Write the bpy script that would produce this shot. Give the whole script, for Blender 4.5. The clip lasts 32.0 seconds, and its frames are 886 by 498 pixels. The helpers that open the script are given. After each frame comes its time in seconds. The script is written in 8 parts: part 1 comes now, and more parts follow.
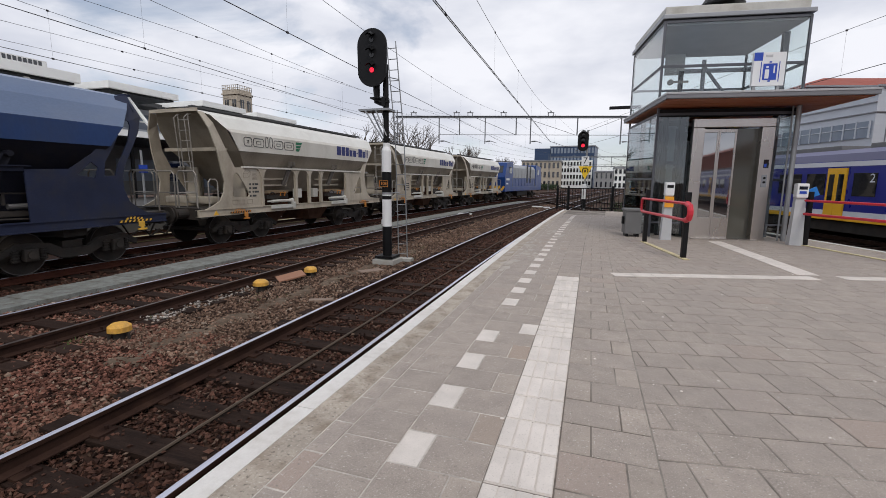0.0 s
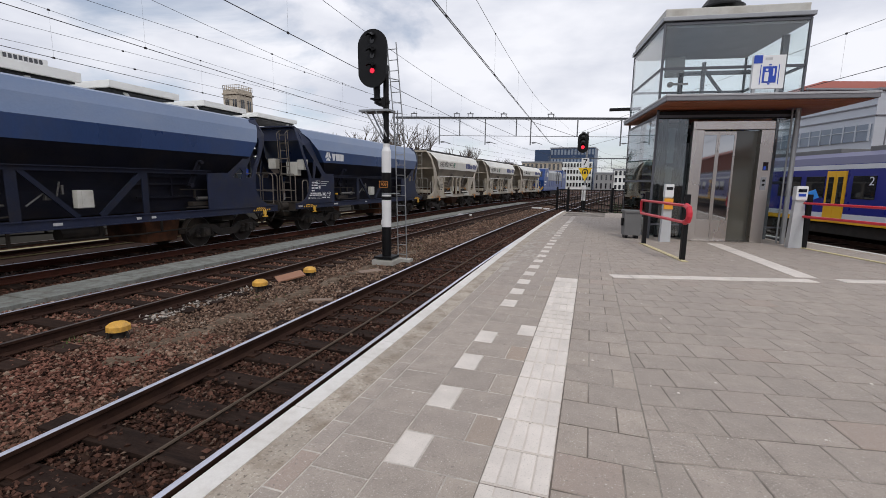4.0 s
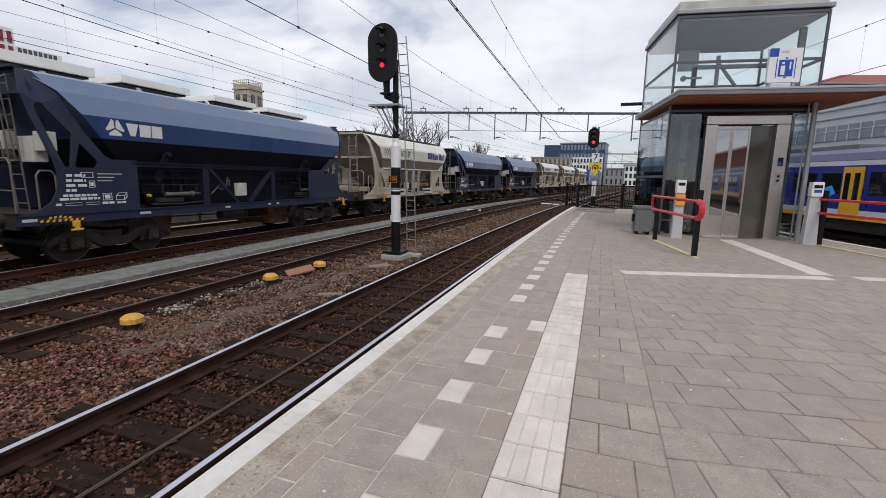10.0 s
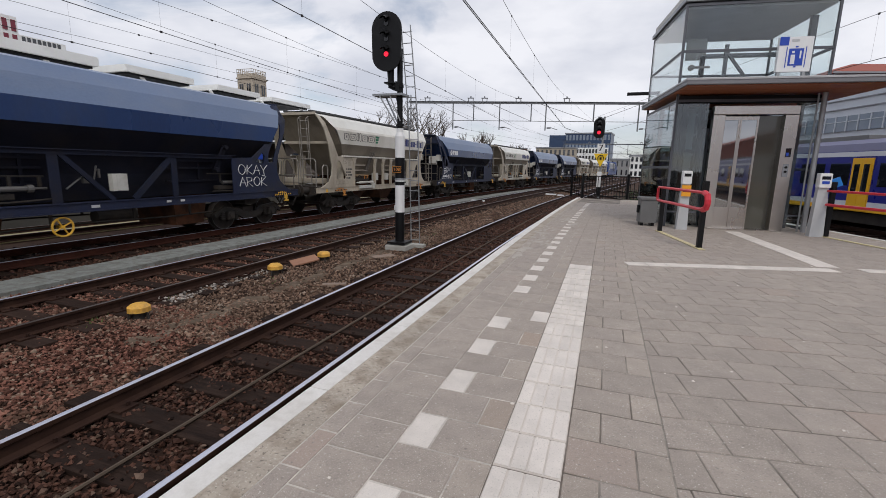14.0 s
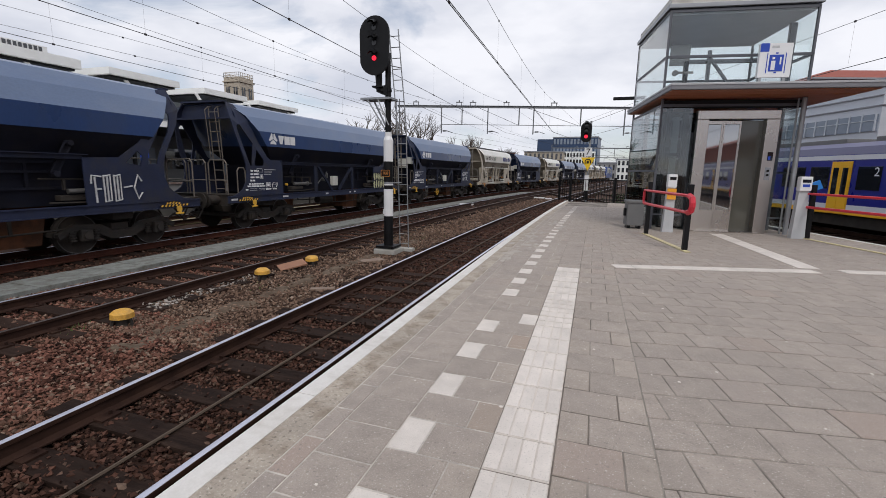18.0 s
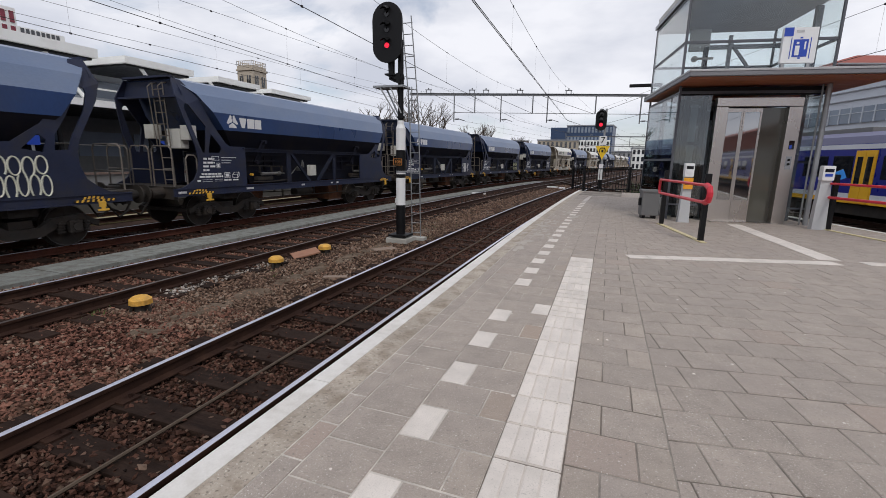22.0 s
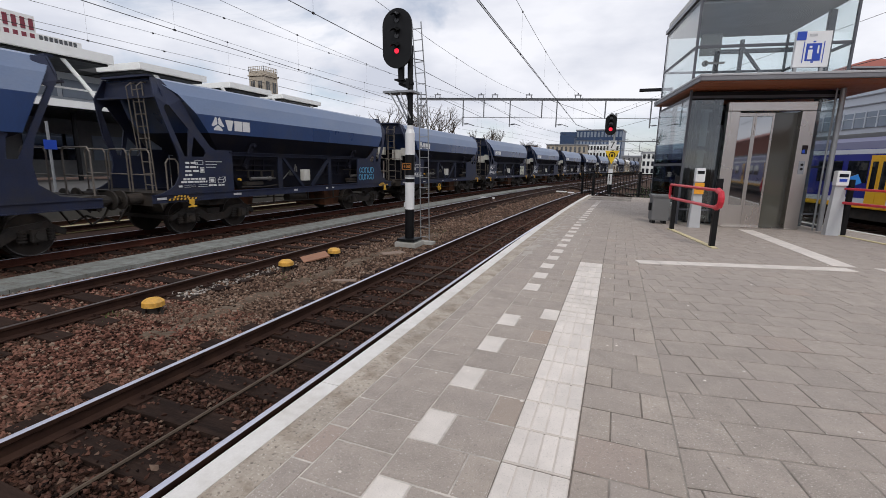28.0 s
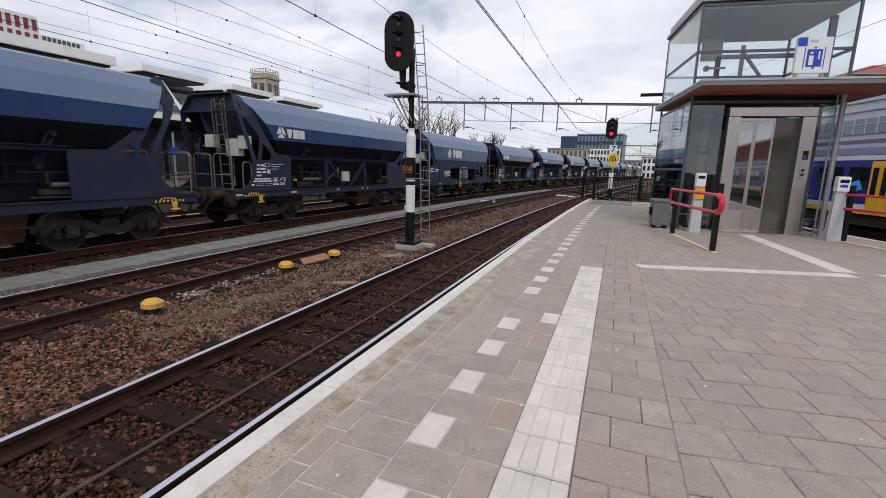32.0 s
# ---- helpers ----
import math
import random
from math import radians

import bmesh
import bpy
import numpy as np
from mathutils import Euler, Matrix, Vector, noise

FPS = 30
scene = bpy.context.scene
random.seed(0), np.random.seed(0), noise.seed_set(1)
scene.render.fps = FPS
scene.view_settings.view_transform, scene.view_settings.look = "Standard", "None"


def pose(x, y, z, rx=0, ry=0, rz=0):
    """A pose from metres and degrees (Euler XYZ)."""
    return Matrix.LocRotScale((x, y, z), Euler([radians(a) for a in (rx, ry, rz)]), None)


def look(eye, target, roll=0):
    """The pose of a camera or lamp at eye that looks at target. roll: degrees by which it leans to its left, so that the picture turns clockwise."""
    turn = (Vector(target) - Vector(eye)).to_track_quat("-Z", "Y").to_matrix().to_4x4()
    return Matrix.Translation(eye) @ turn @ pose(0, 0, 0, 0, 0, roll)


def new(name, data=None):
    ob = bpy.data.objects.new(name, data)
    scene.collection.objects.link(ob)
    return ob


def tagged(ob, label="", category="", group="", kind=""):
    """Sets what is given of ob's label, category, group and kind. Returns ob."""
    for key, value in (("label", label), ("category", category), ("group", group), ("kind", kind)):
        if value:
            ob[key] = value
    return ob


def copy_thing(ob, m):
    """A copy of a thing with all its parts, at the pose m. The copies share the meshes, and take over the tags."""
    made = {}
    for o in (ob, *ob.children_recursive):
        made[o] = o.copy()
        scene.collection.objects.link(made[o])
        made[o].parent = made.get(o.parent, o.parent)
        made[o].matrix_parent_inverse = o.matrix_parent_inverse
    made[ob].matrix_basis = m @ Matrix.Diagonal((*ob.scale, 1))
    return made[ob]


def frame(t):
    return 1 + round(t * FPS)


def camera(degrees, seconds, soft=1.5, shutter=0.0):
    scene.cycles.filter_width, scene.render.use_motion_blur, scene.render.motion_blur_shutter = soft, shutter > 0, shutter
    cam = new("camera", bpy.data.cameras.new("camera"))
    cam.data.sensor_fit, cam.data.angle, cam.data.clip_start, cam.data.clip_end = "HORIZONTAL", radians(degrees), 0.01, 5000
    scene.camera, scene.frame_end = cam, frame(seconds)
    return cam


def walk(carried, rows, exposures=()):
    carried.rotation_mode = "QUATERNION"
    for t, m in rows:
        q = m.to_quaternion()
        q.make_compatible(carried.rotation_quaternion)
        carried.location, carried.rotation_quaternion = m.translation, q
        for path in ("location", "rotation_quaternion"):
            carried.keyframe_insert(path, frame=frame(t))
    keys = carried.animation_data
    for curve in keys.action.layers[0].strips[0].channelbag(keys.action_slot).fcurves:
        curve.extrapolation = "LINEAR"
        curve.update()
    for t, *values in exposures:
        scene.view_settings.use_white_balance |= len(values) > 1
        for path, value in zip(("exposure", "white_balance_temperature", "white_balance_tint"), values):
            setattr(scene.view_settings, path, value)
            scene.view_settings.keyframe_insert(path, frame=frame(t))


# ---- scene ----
# ---- camera: held in the hand on the platform, breathing slightly ----
cam = camera(90.13, 32.0, soft=0.75, shutter=0.1)
# seconds, eye x y z, degrees: turn to the left, tilt up, lean
HELD = [
    (0, 0.390, -6.473, 1.379, 18.22, -8.76, 0.56),
    (0.5, 0.395, -6.477, 1.379, 18.39, -8.67, 0.54),
    (1, 0.401, -6.475, 1.380, 18.50, -8.53, 0.47),
    (1.5, 0.408, -6.485, 1.387, 18.47, -8.42, 0.48),
    (2, 0.406, -6.484, 1.381, 18.71, -8.68, 0.67),
    (2.5, 0.396, -6.478, 1.379, 18.88, -8.92, 0.85),
    (3, 0.387, -6.477, 1.381, 18.61, -9.02, 0.93),
    (3.5, 0.395, -6.476, 1.380, 18.29, -8.84, 0.93),
    (5.5, 0.406, -6.487, 1.386, 18.25, -8.20, 0.70),
    (6, 0.399, -6.485, 1.381, 18.40, -8.00, 0.78),
    (6.5, 0.399, -6.483, 1.380, 18.55, -8.11, 0.84),
    (7, 0.394, -6.479, 1.376, 18.68, -8.33, 0.90),
    (7.5, 0.398, -6.481, 1.382, 18.79, -8.53, 0.91),
    (8, 0.399, -6.486, 1.380, 18.77, -8.67, 0.87),
    (8.5, 0.404, -6.482, 1.381, 18.74, -8.82, 0.68),
    (9, 0.401, -6.482, 1.379, 19.00, -8.88, 0.67),
    (9.5, 0.394, -6.481, 1.379, 19.10, -9.00, 0.81),
    (10, 0.385, -6.480, 1.374, 19.28, -9.27, 0.98),
    (10.5, 0.378, -6.474, 1.369, 19.59, -9.69, 1.22),
    (11, 0.383, -6.480, 1.374, 19.69, -9.93, 1.15),
    (11.5, 0.383, -6.482, 1.375, 19.71, -10.12, 1.04),
    (12, 0.386, -6.481, 1.373, 19.66, -10.31, 0.94),
    (12.5, 0.386, -6.475, 1.371, 19.70, -10.62, 0.87),
    (13, 0.387, -6.485, 1.374, 19.75, -10.78, 0.97),
    (13.5, 0.385, -6.479, 1.371, 19.66, -10.59, 1.14),
    (14, 0.387, -6.485, 1.376, 19.77, -10.50, 1.10),
    (14.5, 0.386, -6.476, 1.368, 19.64, -10.45, 0.97),
    (16.5, 0.396, -6.482, 1.375, 18.35, -9.99, 0.87),
    (17, 0.396, -6.480, 1.377, 18.31, -9.86, 1.12),
    (17.5, 0.392, -6.477, 1.375, 18.26, -9.83, 1.08),
    (18, 0.395, -6.481, 1.375, 18.37, -10.00, 1.05),
    (18.5, 0.397, -6.479, 1.373, 18.54, -10.25, 1.01),
    (19, 0.393, -6.474, 1.370, 18.85, -10.38, 1.02),
    (19.5, 0.395, -6.488, 1.374, 19.30, -10.43, 1.08),
    (20, 0.394, -6.480, 1.371, 19.55, -10.46, 1.03),
    (20.5, 0.392, -6.480, 1.371, 19.64, -10.63, 1.01),
    (21, 0.390, -6.490, 1.375, 19.74, -10.92, 1.04),
    (21.5, 0.381, -6.479, 1.371, 19.75, -11.31, 1.00),
    (22, 0.384, -6.478, 1.373, 19.88, -11.43, 1.11),
    (22.5, 0.382, -6.480, 1.371, 19.98, -11.35, 1.26),
    (23, 0.380, -6.481, 1.369, 20.07, -11.25, 1.32),
    (23.5, 0.381, -6.485, 1.372, 20.29, -11.17, 1.24),
    (24, 0.386, -6.487, 1.374, 20.39, -11.17, 1.14),
    (24.5, 0.388, -6.487, 1.377, 20.45, -11.13, 0.98),
    (25, 0.388, -6.487, 1.375, 20.33, -11.15, 0.89),
    (25.5, 0.385, -6.485, 1.368, 20.42, -11.19, 1.02),
    (27.5, 0.387, -6.494, 1.376, 20.98, -10.93, 1.04),
    (28, 0.384, -6.493, 1.378, 21.00, -10.90, 1.14),
    (28.5, 0.391, -6.494, 1.378, 20.97, -10.76, 1.08),
    (29, 0.394, -6.493, 1.380, 20.77, -10.47, 0.97),
    (29.5, 0.396, -6.494, 1.377, 20.91, -10.03, 0.93),
    (30, 0.387, -6.491, 1.376, 20.93, -9.77, 1.13),
    (30.5, 0.379, -6.493, 1.377, 21.04, -9.90, 1.56),
    (31, 0.377, -6.489, 1.375, 21.18, -10.11, 1.68),
    (31.5, 0.383, -6.493, 1.381, 21.10, -10.34, 1.51),
    (32, 0.382, -6.485, 1.374, 21.04, -10.51, 1.55),
]


def held(x, y, z, yaw, tilt, lean):
    ahead = Vector((-math.sin(radians(yaw)) * math.cos(radians(tilt)), math.cos(radians(yaw)) * math.cos(radians(tilt)), math.sin(radians(tilt))))
    return look((x, y, z), Vector((x, y, z)) + ahead * 10, lean)


walk(cam, [(t, held(*p)) for t, *p in HELD], [(0.0, 0.0), (6.0, 0.04), (7.0, -0.11), (8.0, -0.03), (9.0, -0.05), (10.0, 0.03), (12.3, 0.02), (13.0, -0.16), (14.0, -0.06), (16.5, 0.03), (18.5, 0.0), (22.0, -0.02), (24.0, -0.05), (28.0, 0.04), (32.0, 0.04)])

# ---- world, sun and exposure ----
SUN_UP, SUN_TURN = 48.0, 150.0
world = bpy.data.worlds.new("world")
scene.world = world
world.use_nodes = True
wn, wl = world.node_tree.nodes, world.node_tree.links
sky = wn.new("ShaderNodeTexSky")
sky.sky_type, sky.sun_disc = "NISHITA", False
sky.sun_elevation, sky.sun_rotation = radians(SUN_UP), radians(SUN_TURN)
back = wn["Background"]
coord = wn.new("ShaderNodeTexCoord")
warp = wn.new("ShaderNodeMapping")
warp.inputs["Scale"].default_value = (1.0, 1.0, 2.6)
cloud = wn.new("ShaderNodeTexNoise")
cloud.inputs["Scale"].default_value, cloud.inputs["Detail"].default_value = 2.2, 7.0
cloud.inputs["Roughness"].default_value, cloud.inputs["Distortion"].default_value = 0.55, 0.4
cover = wn.new("ShaderNodeValToRGB")
cover.color_ramp.elements[0].position, cover.color_ramp.elements[1].position = 0.27, 0.46
shade = wn.new("ShaderNodeTexNoise")
shade.inputs["Scale"].default_value, shade.inputs["Detail"].default_value = 3.6, 6.0
tone = wn.new("ShaderNodeValToRGB")
tone.color_ramp.elements[0].position, tone.color_ramp.elements[0].color = 0.33, (0.68, 0.715, 0.825, 1)
tone.color_ramp.elements[1].position, tone.color_ramp.elements[1].color = 0.62, (1.02, 1.03, 1.10, 1)
blue = wn.new("ShaderNodeVectorMath")
blue.operation = "SCALE"
blue.inputs["Scale"].default_value = 0.11
mixed = wn.new("ShaderNodeMix")
mixed.data_type = "RGBA"
wl.new(coord.outputs["Generated"], warp.inputs["Vector"])
wl.new(warp.outputs["Vector"], cloud.inputs["Vector"])
wl.new(warp.outputs["Vector"], shade.inputs["Vector"])
wl.new(cloud.outputs["Fac"], cover.inputs["Fac"])
wl.new(shade.outputs["Fac"], tone.inputs["Fac"])
wl.new(sky.outputs["Color"], blue.inputs[0])
wl.new(cover.outputs["Color"], mixed.inputs["Factor"])
wl.new(blue.outputs["Vector"], mixed.inputs["A"])
wl.new(tone.outputs["Color"], mixed.inputs["B"])
wl.new(mixed.outputs["Result"], back.inputs["Color"])
back.inputs["Strength"].default_value = 0.9
sun = new("sun", bpy.data.lights.new("sun", "SUN"))
sun.data.energy, sun.data.angle, sun.data.color = 1.1, radians(14), (1.0, 0.95, 0.88)
sun.matrix_world = look((0, 0, 40), (40 * math.sin(radians(SUN_TURN)) * -1, 40 * math.cos(radians(SUN_TURN)) * -1, 40 - 40 * math.tan(radians(SUN_UP))))

# ---- materials ----
MATS = {}


def mat(name, base, rough=0.6, metal=0.0, var=0.18, scale=3.0, bump=0.15, grain=60.0, dirt=None, amount=0.4, dscale=1.6, stretch=(1, 1, 1), per_piece=0.0, glow=0.0, spec=0.5, islands=0.0, specks=None, odd=None):
    """A procedural surface: base colour with broad and fine variation, optional dirt with a shape of its own, uneven gloss and fine relief."""
    if name in MATS:
        return MATS[name]
    m = bpy.data.materials.new(name)
    m.use_nodes = True
    n, l = m.node_tree.nodes, m.node_tree.links
    b = n["Principled BSDF"]
    tc, mp = n.new("ShaderNodeTexCoord"), n.new("ShaderNodeMapping")
    mp.inputs["Scale"].default_value = stretch
    if per_piece:
        where, shift = n.new("ShaderNodeObjectInfo"), n.new("ShaderNodeVectorMath")
        l.new(tc.outputs["Object"], shift.inputs[0])
        l.new(where.outputs["Location"], shift.inputs[1])
        l.new(shift.outputs["Vector"], mp.inputs["Vector"])
    else:
        l.new(tc.outputs["Object"], mp.inputs["Vector"])
    big, fine = n.new("ShaderNodeTexNoise"), n.new("ShaderNodeTexNoise")
    big.inputs["Scale"].default_value, big.inputs["Detail"].default_value = scale, 5
    fine.inputs["Scale"].default_value, fine.inputs["Detail"].default_value = grain, 3
    l.new(mp.outputs["Vector"], big.inputs["Vector"])
    l.new(mp.outputs["Vector"], fine.inputs["Vector"])
    add = n.new("ShaderNodeMath")
    add.operation = "MULTIPLY_ADD"
    l.new(fine.outputs["Fac"], add.inputs[0])
    add.inputs[1].default_value = 0.6
    l.new(big.outputs["Fac"], add.inputs[2])
    rng = n.new("ShaderNodeMapRange")
    rng.inputs["From Min"].default_value, rng.inputs["From Max"].default_value = 0.45, 1.15
    rng.inputs["To Min"].default_value, rng.inputs["To Max"].default_value = 1 - var, 1 + var
    l.new(add.outputs[0], rng.inputs["Value"])
    last = rng.outputs["Result"]
    for kind, much in (("ShaderNodeObjectInfo", per_piece), ("ShaderNodeNewGeometry", islands)):
        if much:
            oi, r2, mul = n.new(kind), n.new("ShaderNodeMapRange"), n.new("ShaderNodeMath")
            r2.inputs["To Min"].default_value, r2.inputs["To Max"].default_value = 1 - much, 1 + much
            l.new(oi.outputs["Random" if kind == "ShaderNodeObjectInfo" else "Random Per Island"], r2.inputs["Value"])
            mul.operation = "MULTIPLY"
            l.new(last, mul.inputs[0])
            l.new(r2.outputs["Result"], mul.inputs[1])
            last = mul.outputs[0]
    sc = n.new("ShaderNodeVectorMath")
    sc.operation = "SCALE"
    sc.inputs[0].default_value = base[:3]
    l.new(last, sc.inputs["Scale"])
    colour = sc.outputs["Vector"]
    if odd:
        # a few pieces of another batch
        src = n.new("ShaderNodeObjectInfo" if per_piece else "ShaderNodeNewGeometry")
        pick, hop, mo = n.new("ShaderNodeMath"), n.new("ShaderNodeMath"), n.new("ShaderNodeMix")
        hop.operation, pick.operation = "MULTIPLY", "FRACT"
        l.new(src.outputs["Random" if per_piece else "Random Per Island"], hop.inputs[0])
        hop.inputs[1].default_value = 37.0
        l.new(hop.outputs[0], pick.inputs[0])
        step = n.new("ShaderNodeMapRange")
        step.inputs["From Min"].default_value, step.inputs["From Max"].default_value = odd[1], 1.0
        l.new(pick.outputs[0], step.inputs["Value"])
        mo.data_type = "RGBA"
        l.new(step.outputs["Result"], mo.inputs["Factor"])
        l.new(colour, mo.inputs["A"])
        mo.inputs["B"].default_value = (*odd[0], 1)
        colour = mo.outputs["Result"]
    if specks:
        # light and dark grains of aggregate
        for col, sc_, lo, hi, much in specks:
            sn_, sr, ms = n.new("ShaderNodeTexNoise"), n.new("ShaderNodeMapRange"), n.new("ShaderNodeMix")
            sn_.inputs["Scale"].default_value, sn_.inputs["Detail"].default_value = sc_, 2
            l.new(mp.outputs["Vector"], sn_.inputs["Vector"])
            sr.inputs["From Min"].default_value, sr.inputs["From Max"].default_value, sr.inputs["To Max"].default_value = lo, hi, much
            l.new(sn_.outputs["Fac"], sr.inputs["Value"])
            ms.data_type = "RGBA"
            l.new(sr.outputs["Result"], ms.inputs["Factor"])
            l.new(colour, ms.inputs["A"])
            ms.inputs["B"].default_value = (*col, 1)
            colour = ms.outputs["Result"]
    if dirt:
        dn, dr, mx = n.new("ShaderNodeTexNoise"), n.new("ShaderNodeMapRange"), n.new("ShaderNodeMix")
        dn.inputs["Scale"].default_value, dn.inputs["Detail"].default_value, dn.inputs["Roughness"].default_value = dscale, 8, 0.65
        l.new(mp.outputs["Vector"], dn.inputs["Vector"])
        dr.inputs["From Min"].default_value, dr.inputs["From Max"].default_value = 0.46, 0.68
        dr.inputs["To Max"].default_value = amount
        l.new(dn.outputs["Fac"], dr.inputs["Value"])
        mx.data_type = "RGBA"
        l.new(dr.outputs["Result"], mx.inputs["Factor"])
        l.new(colour, mx.inputs["A"])
        mx.inputs["B"].default_value = (*dirt[:3], 1)
        colour = mx.outputs["Result"]
    l.new(colour, b.inputs["Base Color"])
    rr = n.new("ShaderNodeMapRange")
    rr.inputs["To Min"].default_value, rr.inputs["To Max"].default_value = max(0.02, rough - (0.12 if rough > 0.12 else 0.01)), min(1, rough + (0.12 if rough > 0.12 else 0.01))
    l.new(big.outputs["Fac"], rr.inputs["Value"])
    l.new(rr.outputs["Result"], b.inputs["Roughness"])
    b.inputs["Metallic"].default_value, b.inputs["Specular IOR Level"].default_value = metal, spec
    if bump:
        bp = n.new("ShaderNodeBump")
        bp.inputs["Strength"].default_value, bp.inputs["Distance"].default_value = bump, 0.01
        l.new(add.outputs[0], bp.inputs["Height"])
        l.new(bp.outputs["Normal"], b.inputs["Normal"])
    if glow:
        b.inputs["Emission Color"].default_value, b.inputs["Emission Strength"].default_value = (*base[:3], 1), glow
    MATS[name] = m
    return m


def glass_mat(name, tint, rough=0.02, clear=0.8, mirror=0.05):
    """Thin pane: clear glass with mirror-like gloss that grows at grazing angles."""
    m = bpy.data.materials.new(name)
    m.use_nodes = True
    n, l = m.node_tree.nodes, m.node_tree.links
    out = n["Material Output"]
    n.remove(n["Principled BSDF"])
    tr, gl, fr, mx = n.new("ShaderNodeBsdfTransparent"), n.new("ShaderNodeBsdfGlossy"), n.new("ShaderNodeLayerWeight"), n.new("ShaderNodeMixShader")
    tr.inputs["Color"].default_value = (*[c * clear for c in tint], 1)
    gl.inputs["Roughness"].default_value = rough
    fr.inputs["Blend"].default_value = 0.5
    pw, sc = n.new("ShaderNodeMath"), n.new("ShaderNodeMath")
    pw.operation, sc.operation = "POWER", "MULTIPLY_ADD"
    l.new(fr.outputs["Facing"], pw.inputs[0])
    pw.inputs[1].default_value = 4.0
    l.new(pw.outputs[0], sc.inputs[0])
    sc.inputs[1].default_value, sc.inputs[2].default_value = 0.8, mirror
    l.new(sc.outputs[0], mx.inputs["Fac"])
    l.new(tr.outputs[0], mx.inputs[1])
    l.new(gl.outputs[0], mx.inputs[2])
    l.new(mx.outputs[0], out.inputs["Surface"])
    MATS[name] = m
    return m


navy = mat("navy_paint", (0.020, 0.050, 0.148), 0.3, var=0.22, scale=0.9, bump=0.04, grain=30, dirt=(0.05, 0.06, 0.085), amount=0.4, dscale=1.1, stretch=(1, 1, 0.35))
# weathered navy, paled to stand for sky light on the upper facets
navy_roof = mat("weathered_sky_lit_navy_roof_paint", (0.115, 0.165, 0.275), 0.36, var=0.16, scale=0.7, bump=0.04, grain=30, dirt=(0.175, 0.21, 0.285), amount=0.5, dscale=0.9, stretch=(1, 0.6, 1))
# sooty navy, darkened further for the shade on down-facing walls
navy_soot_shade = mat("shaded_sooty_navy", (0.013, 0.014, 0.023), 0.6, var=0.35, scale=1.5, bump=0.1, grain=40, dirt=(0.025, 0.022, 0.022), amount=0.6, dscale=1.8, spec=0.12)
navy_old = mat("navy_frame_paint", (0.020, 0.026, 0.056), 0.55, var=0.3, scale=1.5, bump=0.1, grain=40, dirt=(0.04, 0.037, 0.038), amount=0.6, dscale=1.8, spec=0.25)
cream = mat("cream_paint", (0.46, 0.405, 0.325), 0.5, var=0.16, scale=0.9, bump=0.06, grain=30, dirt=(0.22, 0.18, 0.13), amount=0.55, dscale=1.3, stretch=(1, 1, 0.4))
# dirty cream; its darkness also stands for shade on the end slope
cream_dirty_shade = mat("dirty_shaded_cream_paint", (0.30, 0.26, 0.205), 0.6, var=0.2, scale=0.9, bump=0.06, grain=30, dirt=(0.14, 0.115, 0.09), amount=0.6, dscale=1.2, stretch=(1, 1, 0.4))
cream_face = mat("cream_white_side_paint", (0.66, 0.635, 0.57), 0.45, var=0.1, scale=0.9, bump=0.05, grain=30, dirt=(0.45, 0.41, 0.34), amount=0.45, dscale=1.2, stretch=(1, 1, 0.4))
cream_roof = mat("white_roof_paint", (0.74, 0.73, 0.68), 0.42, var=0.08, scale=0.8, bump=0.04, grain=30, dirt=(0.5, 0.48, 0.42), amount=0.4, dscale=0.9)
black_steel = mat("sooty_black_steel", (0.040, 0.036, 0.033), 0.6, var=0.4, scale=4, bump=0.25, grain=50, dirt=(0.06, 0.045, 0.035), amount=0.6, dscale=3, spec=0.12)
tyre_steel = mat("worn_tyre_edge", (0.11, 0.105, 0.10), 0.45, 0.6, var=0.3, scale=4)
navy_grime = mat("grimy_navy_bar_paint", (0.015, 0.019, 0.038), 0.6, var=0.3, scale=1.5, bump=0.1, grain=40, dirt=(0.03, 0.027, 0.027), amount=0.6, dscale=1.8, spec=0.2)
black_paint = mat("black_paint", (0.009, 0.009, 0.010), 0.42, var=0.3, scale=3, bump=0.06, spec=0.2)
dark_cover = mat("dark_roof_cover", (0.05, 0.05, 0.052), 0.7, var=0.3, scale=2)
tube_grey = mat("worn_grey_tube", (0.30, 0.28, 0.25), 0.5, 0.3, var=0.25, scale=5)
cab_white = mat("light_grey_box_paint", (0.55, 0.54, 0.5), 0.5, var=0.12, scale=3, dirt=(0.3, 0.27, 0.22), amount=0.5)
dull_tube = mat("dull_grey_cylinder", (0.16, 0.155, 0.15), 0.45, 0.5, var=0.25, scale=5)
yellow = mat("yellow_paint", (0.74, 0.42, 0.04), 0.5, var=0.2, scale=6, dirt=(0.45, 0.28, 0.08), amount=0.55, dscale=5)
orange = mat("orange_handle_paint", (0.55, 0.22, 0.04), 0.5, var=0.2, scale=6)
rust = mat("rusty_rail_steel", (0.036, 0.019, 0.0145), 0.8, 0.2, var=0.35, scale=3, bump=0.3, grain=70, dirt=(0.075, 0.04, 0.026), amount=0.6, dscale=2.5, spec=0.12)
red_rust = mat("red_rusty_rail_steel", (0.058, 0.023, 0.016), 0.85, 0.1, var=0.35, scale=3, bump=0.3, grain=70, dirt=(0.10, 0.035, 0.022), amount=0.6, dscale=2.5, spec=0.1)
rust_plate = mat("rusty_hopper_chute", (0.06, 0.031, 0.02), 0.8, 0.1, var=0.4, scale=3, bump=0.2, dirt=(0.16, 0.06, 0.028), amount=0.6, dscale=2.0, spec=0.12)
